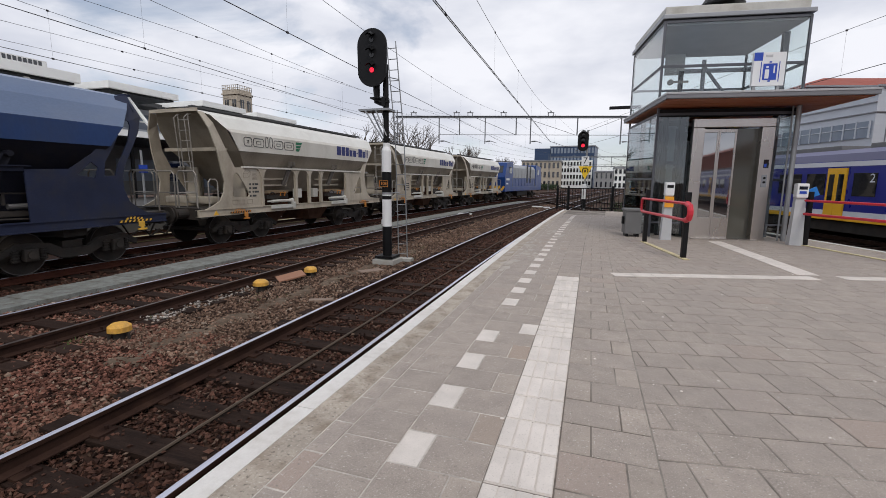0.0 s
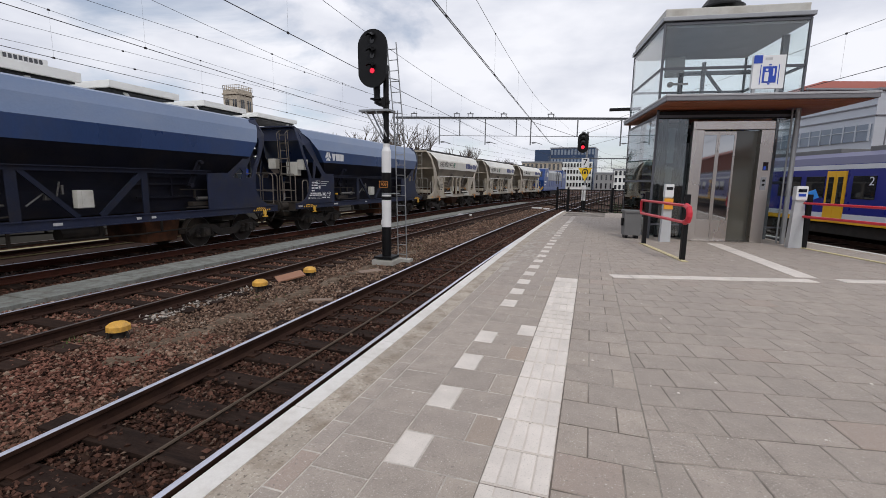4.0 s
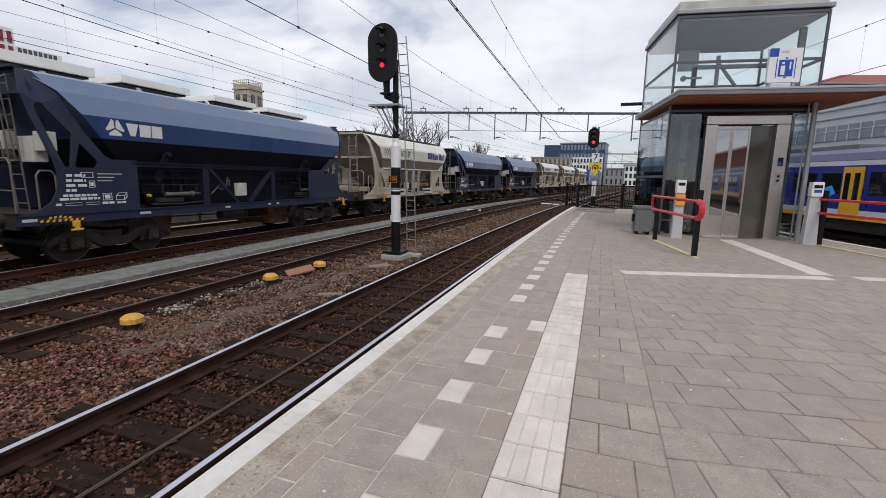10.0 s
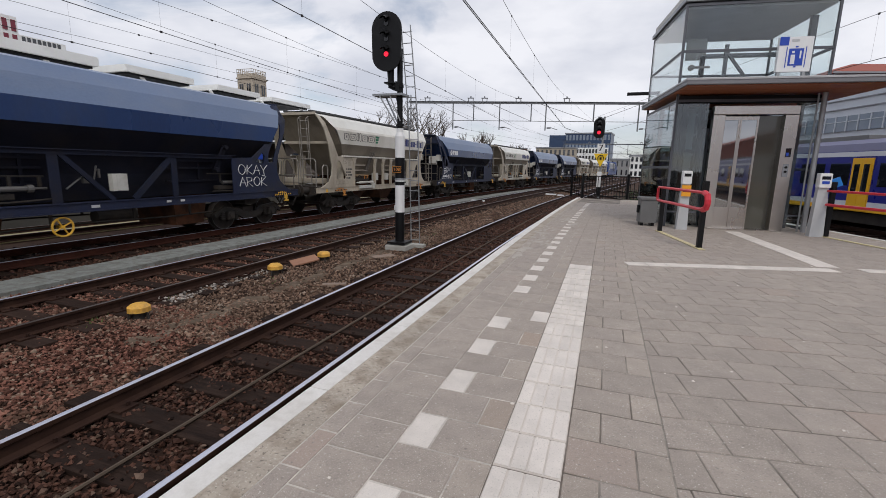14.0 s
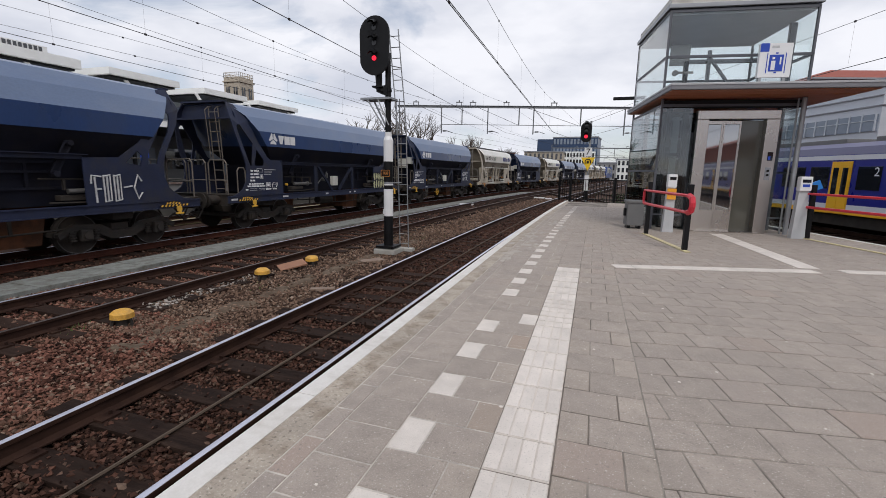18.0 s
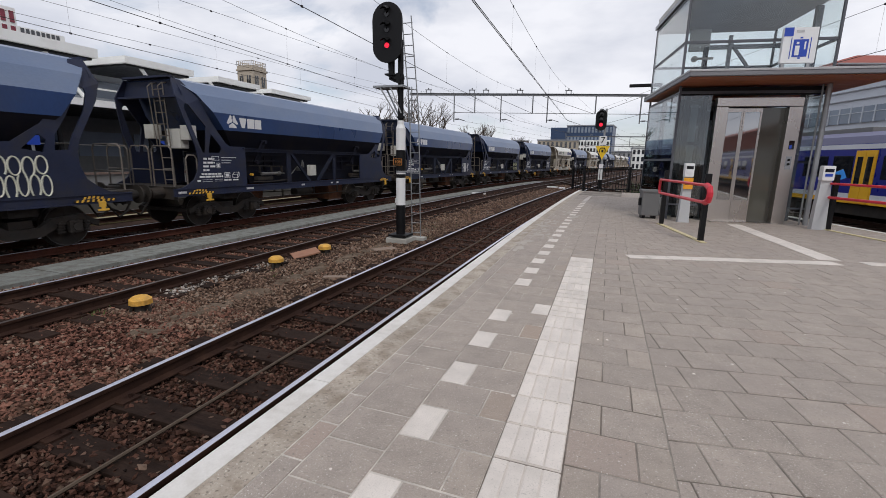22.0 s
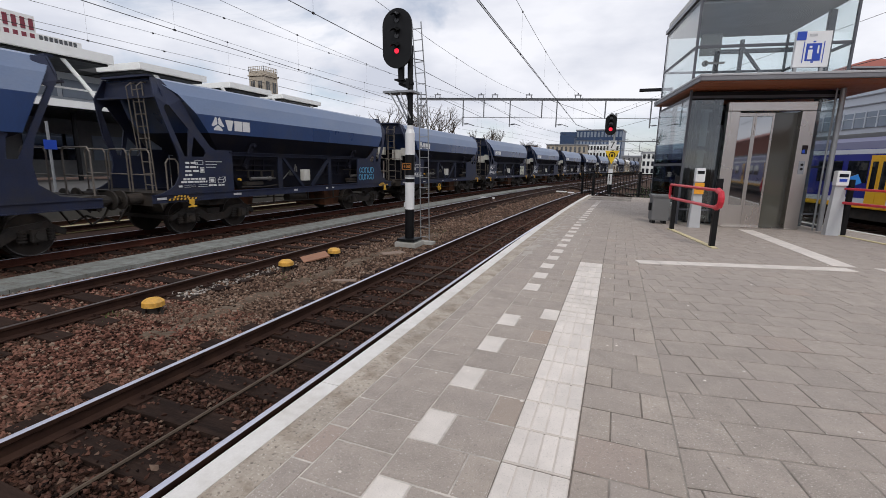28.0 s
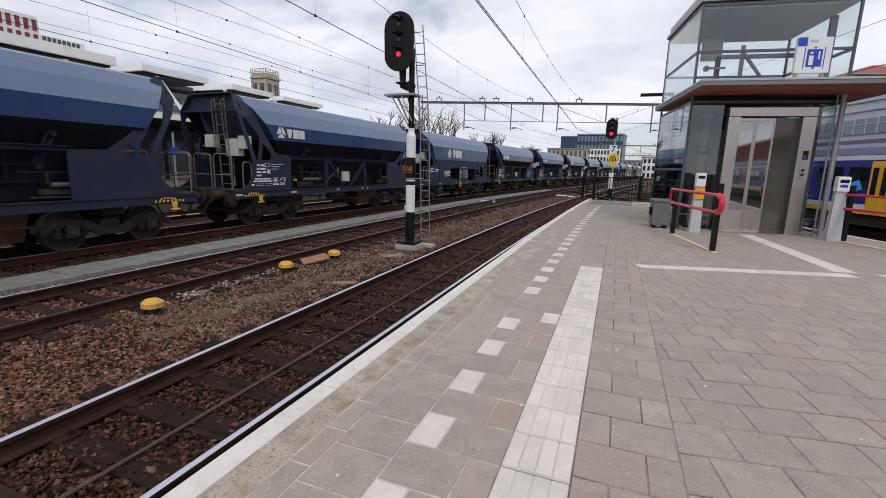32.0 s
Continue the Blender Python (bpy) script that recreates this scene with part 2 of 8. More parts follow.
brown_tube = mat("brown_grey_tube", (0.155, 0.135, 0.115), 0.55, 0.2, var=0.3, scale=5)
shiny = mat("polished_rail_head", (0.64, 0.65, 0.74), 0.45, 0.75, var=0.1, scale=2, bump=0.02, stretch=(1, 0.2, 1))
dull_head = mat("dull_rail_head", (0.22, 0.19, 0.18), 0.42, 0.8, var=0.2, scale=2, bump=0.05, dirt=(0.08, 0.05, 0.035), amount=0.6, dscale=3, stretch=(1, 0.25, 1))
sleeper_mat = mat("tarred_timber_sleeper", (0.025, 0.0145, 0.011), 0.85, var=0.4, scale=2.5, bump=0.5, grain=40, stretch=(0.4, 3, 3), per_piece=0.35, dirt=(0.055, 0.034, 0.025), amount=0.5, dscale=5, spec=0.12)
tan_board = mat("weathered_tan_plank", (0.24, 0.175, 0.135), 0.85, var=0.3, scale=4, bump=0.3, stretch=(6, 0.6, 6))
concrete = mat("pale_concrete", (0.42, 0.41, 0.38), 0.85, var=0.16, scale=3, bump=0.2, grain=90, dirt=(0.2, 0.18, 0.14), amount=0.45)
trough_mat = mat("grey_green_concrete_lid", (0.21, 0.22, 0.205), 0.9, var=0.35, scale=4, bump=0.8, grain=45, dirt=(0.11, 0.095, 0.075), amount=0.85, dscale=5, per_piece=0.05)
ballast_mat = mat("ballast_ground", (0.046, 0.025, 0.0185), 0.95, var=0.55, scale=6, bump=1.0, grain=30, dirt=(0.12, 0.078, 0.052), amount=0.7, dscale=0.55, spec=0.12)
stone_mat = mat("ballast_stone", (0.135, 0.062, 0.045), 0.88, var=0.4, scale=5, bump=0.3, grain=60, islands=0.9, odd=((0.30, 0.22, 0.165), 0.84), dirt=(0.17, 0.11, 0.075), amount=0.55, dscale=0.7, spec=0.12)
sandy_stone = mat("sandy_brown_ballast_stone", (0.155, 0.10, 0.072), 0.9, var=0.4, scale=5, bump=0.3, grain=60, islands=0.85, odd=((0.36, 0.285, 0.225), 0.86), dirt=(0.11, 0.066, 0.047), amount=0.6, dscale=0.8, spec=0.15)
pale_stone = mat("pale_broken_stone", (0.27, 0.24, 0.215), 0.9, var=0.3, scale=5, bump=0.3, grain=60, islands=0.8, spec=0.15)
earth_mat = mat("trodden_brown_earth", (0.115, 0.085, 0.062), 0.95, var=0.4, scale=5, bump=0.8, grain=60, dirt=(0.19, 0.15, 0.115), amount=0.6, dscale=2.5, spec=0.1)
grit_mat = mat("pale_grit_stone", (0.27, 0.23, 0.195), 0.9, var=0.3, scale=5, bump=0.3, grain=60, islands=0.6, spec=0.15)
oily_stone = mat("oily_dark_ballast_stone", (0.060, 0.029, 0.0205), 0.75, var=0.4, scale=5, bump=0.3, grain=60, islands=0.9, odd=((0.17, 0.115, 0.085), 0.86), spec=0.12)
GRAINS = (((0.70, 0.65, 0.60), 75, 0.64, 0.72, 0.8), ((0.17, 0.145, 0.13), 60, 0.60, 0.72, 0.65), ((0.62, 0.57, 0.52), 190, 0.58, 0.70, 0.6))
tile_mat = mat("grey_concrete_tile", (0.329, 0.281, 0.242), 0.88, var=0.22, scale=7, bump=0.6, grain=110, dirt=(0.29, 0.25, 0.225), amount=0.4, dscale=0.8, per_piece=0.07, specks=GRAINS, odd=((0.35, 0.275, 0.23), 0.93))
tile_far_mat = mat("grey_concrete_tile_joined", (0.336, 0.287, 0.247), 0.88, var=0.22, scale=7, bump=0.6, grain=110, dirt=(0.29, 0.25, 0.225), amount=0.4, dscale=0.8, islands=0.05, specks=GRAINS, odd=((0.345, 0.28, 0.235), 0.94))
tan_tile = mat("tan_concrete_half_tile", (0.347, 0.296, 0.252), 0.88, var=0.22, scale=7, bump=0.6, grain=110, dirt=(0.30, 0.25, 0.21), amount=0.4, dscale=0.8, per_piece=0.10, specks=GRAINS, odd=((0.35, 0.275, 0.22), 0.92))
white_tile = mat("white_concrete_tile", (0.68, 0.62, 0.565), 0.8, var=0.14, scale=5, bump=0.3, grain=150, dirt=(0.46, 0.42, 0.38), amount=0.5, dscale=2.2, per_piece=0.05, specks=(((0.36, 0.33, 0.30), 120, 0.60, 0.72, 0.6),))
guide_base = mat("dirty_white_guide_tile", (0.68, 0.62, 0.565), 0.85, var=0.2, scale=6, bump=0.3, grain=150, dirt=(0.42, 0.385, 0.35), amount=0.45, dscale=3, per_piece=0.06)
joint_mat = mat("sandy_joint", (0.15, 0.125, 0.105), 0.95, var=0.4, scale=7, bump=0.4, grain=90, dirt=(0.46, 0.42, 0.37), amount=0.75, dscale=1.3)
scuff_mat = mat("pale_scuffed_concrete", (0.42, 0.375, 0.33), 0.9, var=0.2, scale=6, bump=0.3, grain=110, dirt=(0.35, 0.31, 0.27), amount=0.7, dscale=9)
seam_mat = mat("brown_seam_sand", (0.29, 0.26, 0.225), 0.95, var=0.4, scale=9, bump=0.5, grain=120, dirt=(0.14, 0.12, 0.10), amount=0.85, dscale=2.5)
sand_mat = mat("pale_joint_sand", (0.52, 0.475, 0.425), 0.95, var=0.35, scale=9, bump=0.5, grain=120, dirt=(0.17, 0.15, 0.13), amount=0.7, dscale=2.5)
coping_mat = mat("stained_concrete_coping", (0.40, 0.345, 0.285), 0.9, var=0.3, scale=2.5, bump=0.8, grain=60, dirt=(0.21, 0.165, 0.12), amount=0.85, dscale=5.5, specks=(((0.6, 0.55, 0.48), 70, 0.60, 0.70, 0.7), ((0.12, 0.10, 0.08), 45, 0.58, 0.70, 0.8)))
white_line = mat("white_edge_paint", (0.68, 0.655, 0.62), 0.7, var=0.1, scale=3, bump=0.2, grain=90, dirt=(0.40, 0.36, 0.31), amount=0.45, dscale=3.5)
steel = mat("brushed_stainless_steel", (0.53, 0.49, 0.455), 0.27, 1.0, var=0.03, scale=0.8, bump=0.0, grain=20, stretch=(1.6, 1.6, 0.5))
grey_frame = mat("grey_coated_frame", (0.10, 0.105, 0.12), 0.5, 0.3, var=0.1, scale=3)
grey_sheet = mat("grey_sheet_metal", (0.30, 0.31, 0.33), 0.45, 0.5, var=0.1, scale=2)
wood_panel = mat("red_brown_wood_soffit", (0.36, 0.12, 0.055), 0.45, var=0.2, scale=2, bump=0.1, stretch=(0.6, 8, 8))
red_paint = mat("red_paint", (0.60, 0.03, 0.05), 0.35, var=0.1, scale=4)
pole_grey = mat("light_grey_post_paint", (0.50, 0.51, 0.52), 0.45, 0.1, var=0.08, scale=3)
bin_grey = mat("dark_grey_bin_sheet", (0.16, 0.16, 0.16), 0.55, 0.2, var=0.15, scale=4)
blue_sign = mat("blue_sign", (0.015, 0.06, 0.42), 0.4, var=0.06, scale=4, bump=0)
white_sign = mat("white_sign", (0.78, 0.78, 0.78), 0.4, var=0.05, scale=3, bump=0.02)
marking = mat("white_marking_paint", (0.72, 0.72, 0.72), 0.5, var=0.1, scale=8, bump=0.02)
grimy = mat("grimy_grey_lever_paint", (0.13, 0.115, 0.10), 0.6, var=0.3, scale=5, dirt=(0.06, 0.05, 0.04), amount=0.6, dscale=4)
ochre = mat("ochre_stained_steel", (0.24, 0.17, 0.10), 0.7, var=0.3, scale=4, dirt=(0.12, 0.09, 0.06), amount=0.6, dscale=3)
faded_dark = mat("faint_dark_marking", (0.26, 0.23, 0.19), 0.6, var=0.2, scale=8, bump=0.02)
faded = mat("faded_marking_paint", (0.50, 0.50, 0.51), 0.6, var=0.3, scale=9, bump=0.02)
blue_mark = mat("blue_marking_paint", (0.022, 0.032, 0.15), 0.5, var=0.1, scale=8, bump=0.02)
green_mark = mat("green_marking_paint", (0.02, 0.16, 0.08), 0.5, var=0.1, scale=8, bump=0.02)
train_blue = mat("train_blue_paint", (0.015, 0.02, 0.23), 0.3, var=0.06, scale=1, bump=0.02)
train_yellow = mat("train_yellow_paint", (0.85, 0.46, 0.02), 0.35, var=0.06, scale=1, bump=0.02)
train_white = mat("train_white_paint", (0.68, 0.69, 0.74), 0.4, var=0.08, scale=1, bump=0.02)
train_roof = mat("train_roof_grey_violet", (0.13, 0.13, 0.22), 0.5, var=0.12, scale=1)
dark_glass = mat("dark_window_glass", (0.012, 0.014, 0.018), 0.03, var=0.1, scale=1, bump=0, spec=1.0)
facade_white = mat("white_facade", (0.88, 0.885, 0.86), 0.7, var=0.06, scale=0.6, dirt=(0.62, 0.61, 0.58), amount=0.3, dscale=0.7)
facade_grey = mat("grey_metal_cladding", (0.54, 0.57, 0.62), 0.55, 0.1, var=0.08, scale=0.5, bump=0.05, stretch=(0.4, 0.4, 6))
facade_dark = mat("dark_blue_cladding", (0.022, 0.05, 0.115), 0.4, var=0.15, scale=0.3)
facade_beige = mat("beige_stone_facade", (0.46, 0.40, 0.32), 0.8, var=0.15, scale=0.5, dirt=(0.3, 0.26, 0.2), amount=0.4, dscale=0.5)
shed_brown = mat("brown_shed_wall", (0.16, 0.13, 0.11), 0.85)
brick_red = mat("red_brick_facade", (0.25, 0.085, 0.06), 0.85, var=0.2, scale=1.2, bump=0.2, grain=25)
roof_red = mat("red_brown_roof", (0.29, 0.07, 0.045), 0.8, var=0.15, scale=0.8)
window_blue = mat("pale_window_glass", (0.22, 0.26, 0.32), 0.15, var=0.2, scale=0.6, bump=0)
bark = mat("grey_brown_bark", (0.10, 0.08, 0.065), 0.9, var=0.3, scale=3, bump=0.4)
hedge = mat("dark_green_foliage", (0.035, 0.06, 0.025), 0.85, var=0.5, scale=3, bump=0.5)
grass_mat = mat("weed_green", (0.10, 0.14, 0.04), 0.8, var=0.4, scale=6)
dark_galv = mat("weathered_dark_galvanised_steel", (0.17, 0.175, 0.185), 0.6, 0.4, var=0.15, scale=3)
wire_mat = mat("dark_copper_wire", (0.035, 0.03, 0.032), 0.6, 0.4, var=0.2, scale=2, bump=0)
galv = mat("galvanised_steel", (0.34, 0.35, 0.36), 0.5, 0.7, var=0.15, scale=3)
loco_blue = mat("locomotive_blue", (0.008, 0.045, 0.2), 0.35, var=0.12, scale=1)
loco_grey = mat("locomotive_grey", (0.36, 0.37, 0.38), 0.5, var=0.15, scale=1)
lamp_red = mat("red_signal_lamp", (1.0, 0.015, 0.05), 0.3, glow=0.9, bump=0)
lens_dark = mat("dark_signal_lens", (0.01, 0.01, 0.012), 0.1, bump=0)
dark_asphalt = mat("dark_platform_asphalt", (0.075, 0.072, 0.07), 0.85, var=0.25, scale=2, bump=0.2)
brown_board = mat("red_brown_board", (0.33, 0.165, 0.10), 0.8, var=0.2, scale=4, bump=0.15, dirt=(0.15, 0.08, 0.06), amount=0.5, dscale=4)
clear_glass = glass_mat("clear_glass", (0.955, 0.985, 0.985), clear=0.985)
smoke_glass = glass_mat("grey_glass", (0.70, 0.78, 0.80), clear=0.9, mirror=0.11)
door_glass = mat("dark_reflecting_door_glass", (0.012, 0.014, 0.018), 0.03, var=0.05, scale=1, bump=0, spec=1.0)
door_glass.node_tree.nodes["Principled BSDF"].inputs["IOR"].default_value = 2.6

# ---- building blocks ----
def bm_box(bm, c, s, m=None, bevel=0.0):
    """A box of size s round c, turned by m about c."""
    t = Matrix.Translation(c) @ (m.to_4x4() if m else Matrix.Identity(4)) @ Matrix.Diagonal((*s, 1))
    made = bmesh.ops.create_cube(bm, size=1, matrix=t)
    if bevel:
        edges = list({e for v in made["verts"] for e in v.link_edges})
        bmesh.ops.bevel(bm, geom=edges, offset=bevel, segments=2, affect="EDGES", profile=0.7)
    return bm


def bm_cyl(bm, a, b, r, n=10, r2=None):
    a, b = Vector(a), Vector(b)
    d = b - a
    t = Matrix.Translation((a + b) / 2) @ d.to_track_quat("Z", "Y").to_matrix().to_4x4()
    bmesh.ops.create_cone(bm, cap_ends=True, segments=n, radius1=r, radius2=r if r2 is None else r2, depth=d.length, matrix=t)
    return bm


def bm_tube(bm, pts, r, n=6):
    """A bent tube through pts, with mitred corners."""
    pts = [Vector(p) for p in pts]
    rings = []
    side = None
    for i, p in enumerate(pts):
        d = ((pts[min(i + 1, len(pts) - 1)] - p).normalized() + (p - pts[max(i - 1, 0)]).normalized()).normalized()
        if side is None:
            side = d.orthogonal().normalized()
        side = (side - d * side.dot(d)).normalized()
        up = d.cross(side)
        rings.append([bm.verts.new(p + r * (side * math.cos(2 * math.pi * k / n) + up * math.sin(2 * math.pi * k / n))) for k in range(n)])
    for a, b in zip(rings, rings[1:]):
        for k in range(n):
            bm.faces.new((a[k], a[(k + 1) % n], b[(k + 1) % n], b[k]))
    bm.faces.new(rings[0][::-1])
    bm.faces.new(rings[-1])
    return bm


def bm_prism(bm, poly, d, axis="x", at=0.0, bevel=0.0):
    """A plate: the outline poly in the two other axes, d thick along axis from at."""
    def put(u, v, w):
        return {"x": (w, u, v), "y": (u, w, v), "z": (u, v, w)}[axis]
    lo, hi = [bm.verts.new(put(u, v, at)) for u, v in poly], [bm.verts.new(put(u, v, at + d)) for u, v in poly]
    n = len(poly)
    faces = [bm.faces.new(lo), bm.faces.new(hi)] + [bm.faces.new((lo[k], lo[(k + 1) % n], hi[(k + 1) % n], hi[k])) for k in range(n)]
    bmesh.ops.recalc_face_normals(bm, faces=faces)
    return bm


def bm_beam(bm, a, b, w, h):
    """A square bar from a to b, w wide and h high."""
    a, b = Vector(a), Vector(b)
    d = b - a
    bm_box(bm, (a + b) / 2, (w, h, d.length), d.to_track_quat("Z", "Y").to_matrix())
    return bm


def mesh_of(name, bm, material, smooth=False):
    me = bpy.data.meshes.new(name)
    bmesh.ops.recalc_face_normals(bm, faces=bm.faces)
    bm.to_mesh(me)
    bm.free()
    if smooth:
        me.polygons.foreach_set("use_smooth", [True] * len(me.polygons))
    if material:
        me.materials.append(material)
    return me


def part(name, bm, material, parent, label="", at=None, smooth=False):
    """One mesh object under a thing or a part."""
    ob = new(name, mesh_of(name, bm, material, smooth))
    ob.parent = parent
    if at:
        ob.matrix_basis = at
    return tagged(ob, label)


def shared(name, me, parent, at):
    """One more piece on a mesh that others share."""
    ob = new(name, me)
    ob.parent, ob.matrix_basis = parent, at
    return ob


def thing(name, m, label, category, group="", kind=""):
    ob = new(name)
    ob.empty_display_size = 0.2
    ob.matrix_basis = m
    return tagged(ob, label, category, group, kind)


def solid(name, bm, material, label, category, group="", kind="", m=None):
    ob = new(name, mesh_of(name, bm, material))
    if m:
        ob.matrix_basis = m
    return tagged(ob, label, category, group, kind)


def B():
    return bmesh.new()


# ---- the lie of the tracks: straight beside the platform, then a wide bend to the right, then straight ----
BEND, TURNED, MID = 380.0, 0.1316, 368.28
RAIL = -0.69


def along(off, s):
    """The place at s metres along the line that runs off metres to the side of the platform's axis, and its heading."""
    r = MID - off
    a = min(max(s / r, 0.0), TURNED)
    over = s if s < 0 else max(0.0, s - TURNED * r)
    return MID - r * math.cos(a) + over * math.sin(a), r * math.sin(a) + over * math.cos(a), a


def sweep(bm, off, s0, s1, step, poly):
    """Draws the outline poly (across, height) along the line at off."""
    rings = []
    n = max(1, round((s1 - s0) / step))
    for i in range(n + 1):
        x, y, a = along(off, s0 + (s1 - s0) * i / n)
        rings.append([bm.verts.new((x + u * math.cos(a), y - u * math.sin(a), v)) for u, v in poly])
    k = len(poly)
    for p, q in zip(rings, rings[1:]):
        for j in range(k):
            bm.faces.new((p[j], p[(j + 1) % k], q[(j + 1) % k], q[j]))
    bm.faces.new(rings[0])
    bm.faces.new(rings[-1][::-1])
    return bm


def rect(u0, u1, v0, v1):
    return [(u0, v0), (u1, v0), (u1, v1), (u0, v1)]

# ---- ground, tracks and platforms ----
TRACKS = {"platform_track": -2.93, "middle_track": -7.2, "freight_track": -11.72}
bm = B()
bmesh.ops.create_grid(bm, x_segments=2, y_segments=2, size=2500)
ground = solid("ground", bm, ballast_mat, "brown gravel ground around the railway tracks", "ground", kind="structure", m=pose(0, 0, -0.915))

# loose stones between the rails and beside them
rng = np.random.default_rng(5)


def stones(name, count, area, size, label, material=None, lift=0.0):
    base = np.array([(1, 0, 0), (-1, 0, 0), (0, 1, 0), (0, -1, 0), (0, 0, 1), (0, 0, -1)], float)
    tri = np.array([(0, 2, 4), (2, 1, 4), (1, 3, 4), (3, 0, 4), (2, 0, 5), (1, 2, 5), (3, 1, 5), (0, 3, 5)])
    us, ss = rng.uniform(area[0], area[1], count), area[2] + (area[3] - area[2]) * rng.uniform(0, 1, count) ** 1.5
    place = np.array([along(u, s)[:2] for u, s in zip(us, ss)])
    v = base[None] * rng.uniform(0.55, 1.25, (count, 6, 1)) * rng.uniform(0.6, 1.3, (count, 1, 3)) * (size * rng.uniform(0.6, 1.35, count))[:, None, None]
    spin = rng.uniform(0, 6.28, count)
    c, s = np.cos(spin)[:, None], np.sin(spin)[:, None]
    tilt = rng.uniform(-0.8, 0.8, count)
    ct, st = np.cos(tilt)[:, None], np.sin(tilt)[:, None]
    x, y, z = v[..., 0], v[..., 1] * ct - v[..., 2] * st, v[..., 1] * st + v[..., 2] * ct
    v = np.stack([x * c - y * s + place[:, :1], x * s + y * c + place[:, 1:], z * 0.8 - 0.905 + lift + rng.uniform(-0.01, 0.03, (count, 1))], -1)
    me = bpy.data.meshes.new(name)
    me.from_pydata(v.reshape(-1, 3).tolist(), [], (tri[None] + 6 * np.arange(count)[:, None, None]).reshape(-1, 3).tolist())
    me.materials.append(material or stone_mat)
    return tagged(new(name, me), label, "ballast", kind="stuff")


stones("ballast_stones", 20000, (-9.0, -6.3, -6.0, 10.0), 0.027, "crushed red-brown ballast stones along the middle track")
stones("ballast_stones", 19000, (-6.4, -3.72, -6.0, -1.6), 0.026, "crushed red-brown ballast stones between the tracks")
stones("ballast_stones", 17000, (-6.4, -3.72, -2.4, 10.0), 0.028, "sandy brown ballast stones between the tracks", sandy_stone)
stones("ballast_stones", 27000, (-3.72, -1.35, -6.0, 10.0), 0.026, "oily dark ballast stones between the platform rails", oily_stone)
stones("ballast_stones", 5000, (-8.9, -6.3, 9.0, 40.0), 0.045, "crushed brown ballast stones farther along the middle track")
stones("ballast_stones", 6500, (-6.4, -3.72, 9.0, 40.0), 0.045, "sandy brown ballast stones farther along the tracks", sandy_stone)
stones("ballast_stones", 9000, (-3.72, -1.35, 9.0, 40.0), 0.045, "oily dark ballast stones farther along the platform track", oily_stone, 0.03)
stones("ballast_stones", 5000, (-3.72, -1.35, 2.5, 11.0), 0.03, "oily dark ballast stones over the sleepers", oily_stone, 0.035)
stones("ballast_stones", 1500, (-3.5, -1.5, -5.0, 2.5), 0.026, "oily dark ballast stones strewn over the near sleepers", oily_stone, 0.04)
stones("ballast_stones", 9000, (-13.8, -9.9, -6.0, 24.0), 0.04, "dark ballast stones under the freight train", oily_stone)

stones("ballast_stones", 12000, (-9.0, -1.35, -14.0, -6.0), 0.036, "crushed red-brown ballast stones behind the start of the platform")

stones("pale_grit", 260, (-6.55, -6.0, -1.5, 0.9), 0.03, "pale broken stones beside the middle track", pale_stone, 0.03)
stones("pale_grit", 7000, (-9.0, -8.55, -6.0, 18.0), 0.024, "pale grit along the edge of the cable trough", grit_mat)
stones("ballast_stones", 3500, (-10.1, -9.75, -6.0, 18.0), 0.024, "dark ballast behind the cable trough", oily_stone)

RAIL_FOOT = [(-0.075, -0.16), (0.075, -0.16), (0.075, -0.148), (0.016, -0.125), (0.013, -0.05), (0.035, -0.036), (0.035, -0.006), (-0.035, -0.006), (-0.035, -0.036), (-0.013, -0.05), (-0.016, -0.125), (-0.075, -0.148)]
HEAD = [(-0.027, -0.012), (0.027, -0.012), (0.027, -0.003), (0.018, 0.0), (-0.018, 0.0), (-0.027, -0.003)]
sleeper_bm = B()
bm_box(sleeper_bm, (0, 0, 0), (2.55, 0.26, 0.15), bevel=0.012)
sleeper_me = mesh_of("sleeper", sleeper_bm, sleeper_mat)
plate_bm = B()
bm_box(plate_bm, (0, 0, 0), (0.34, 0.17, 0.025))
for dx in (-0.11, 0.11):
    bm_cyl(plate_bm, (dx, 0.03, 0.01), (dx, 0.03, 0.05), 0.018, 6)
plate_me = mesh_of("rail_plate", plate_bm, rust)
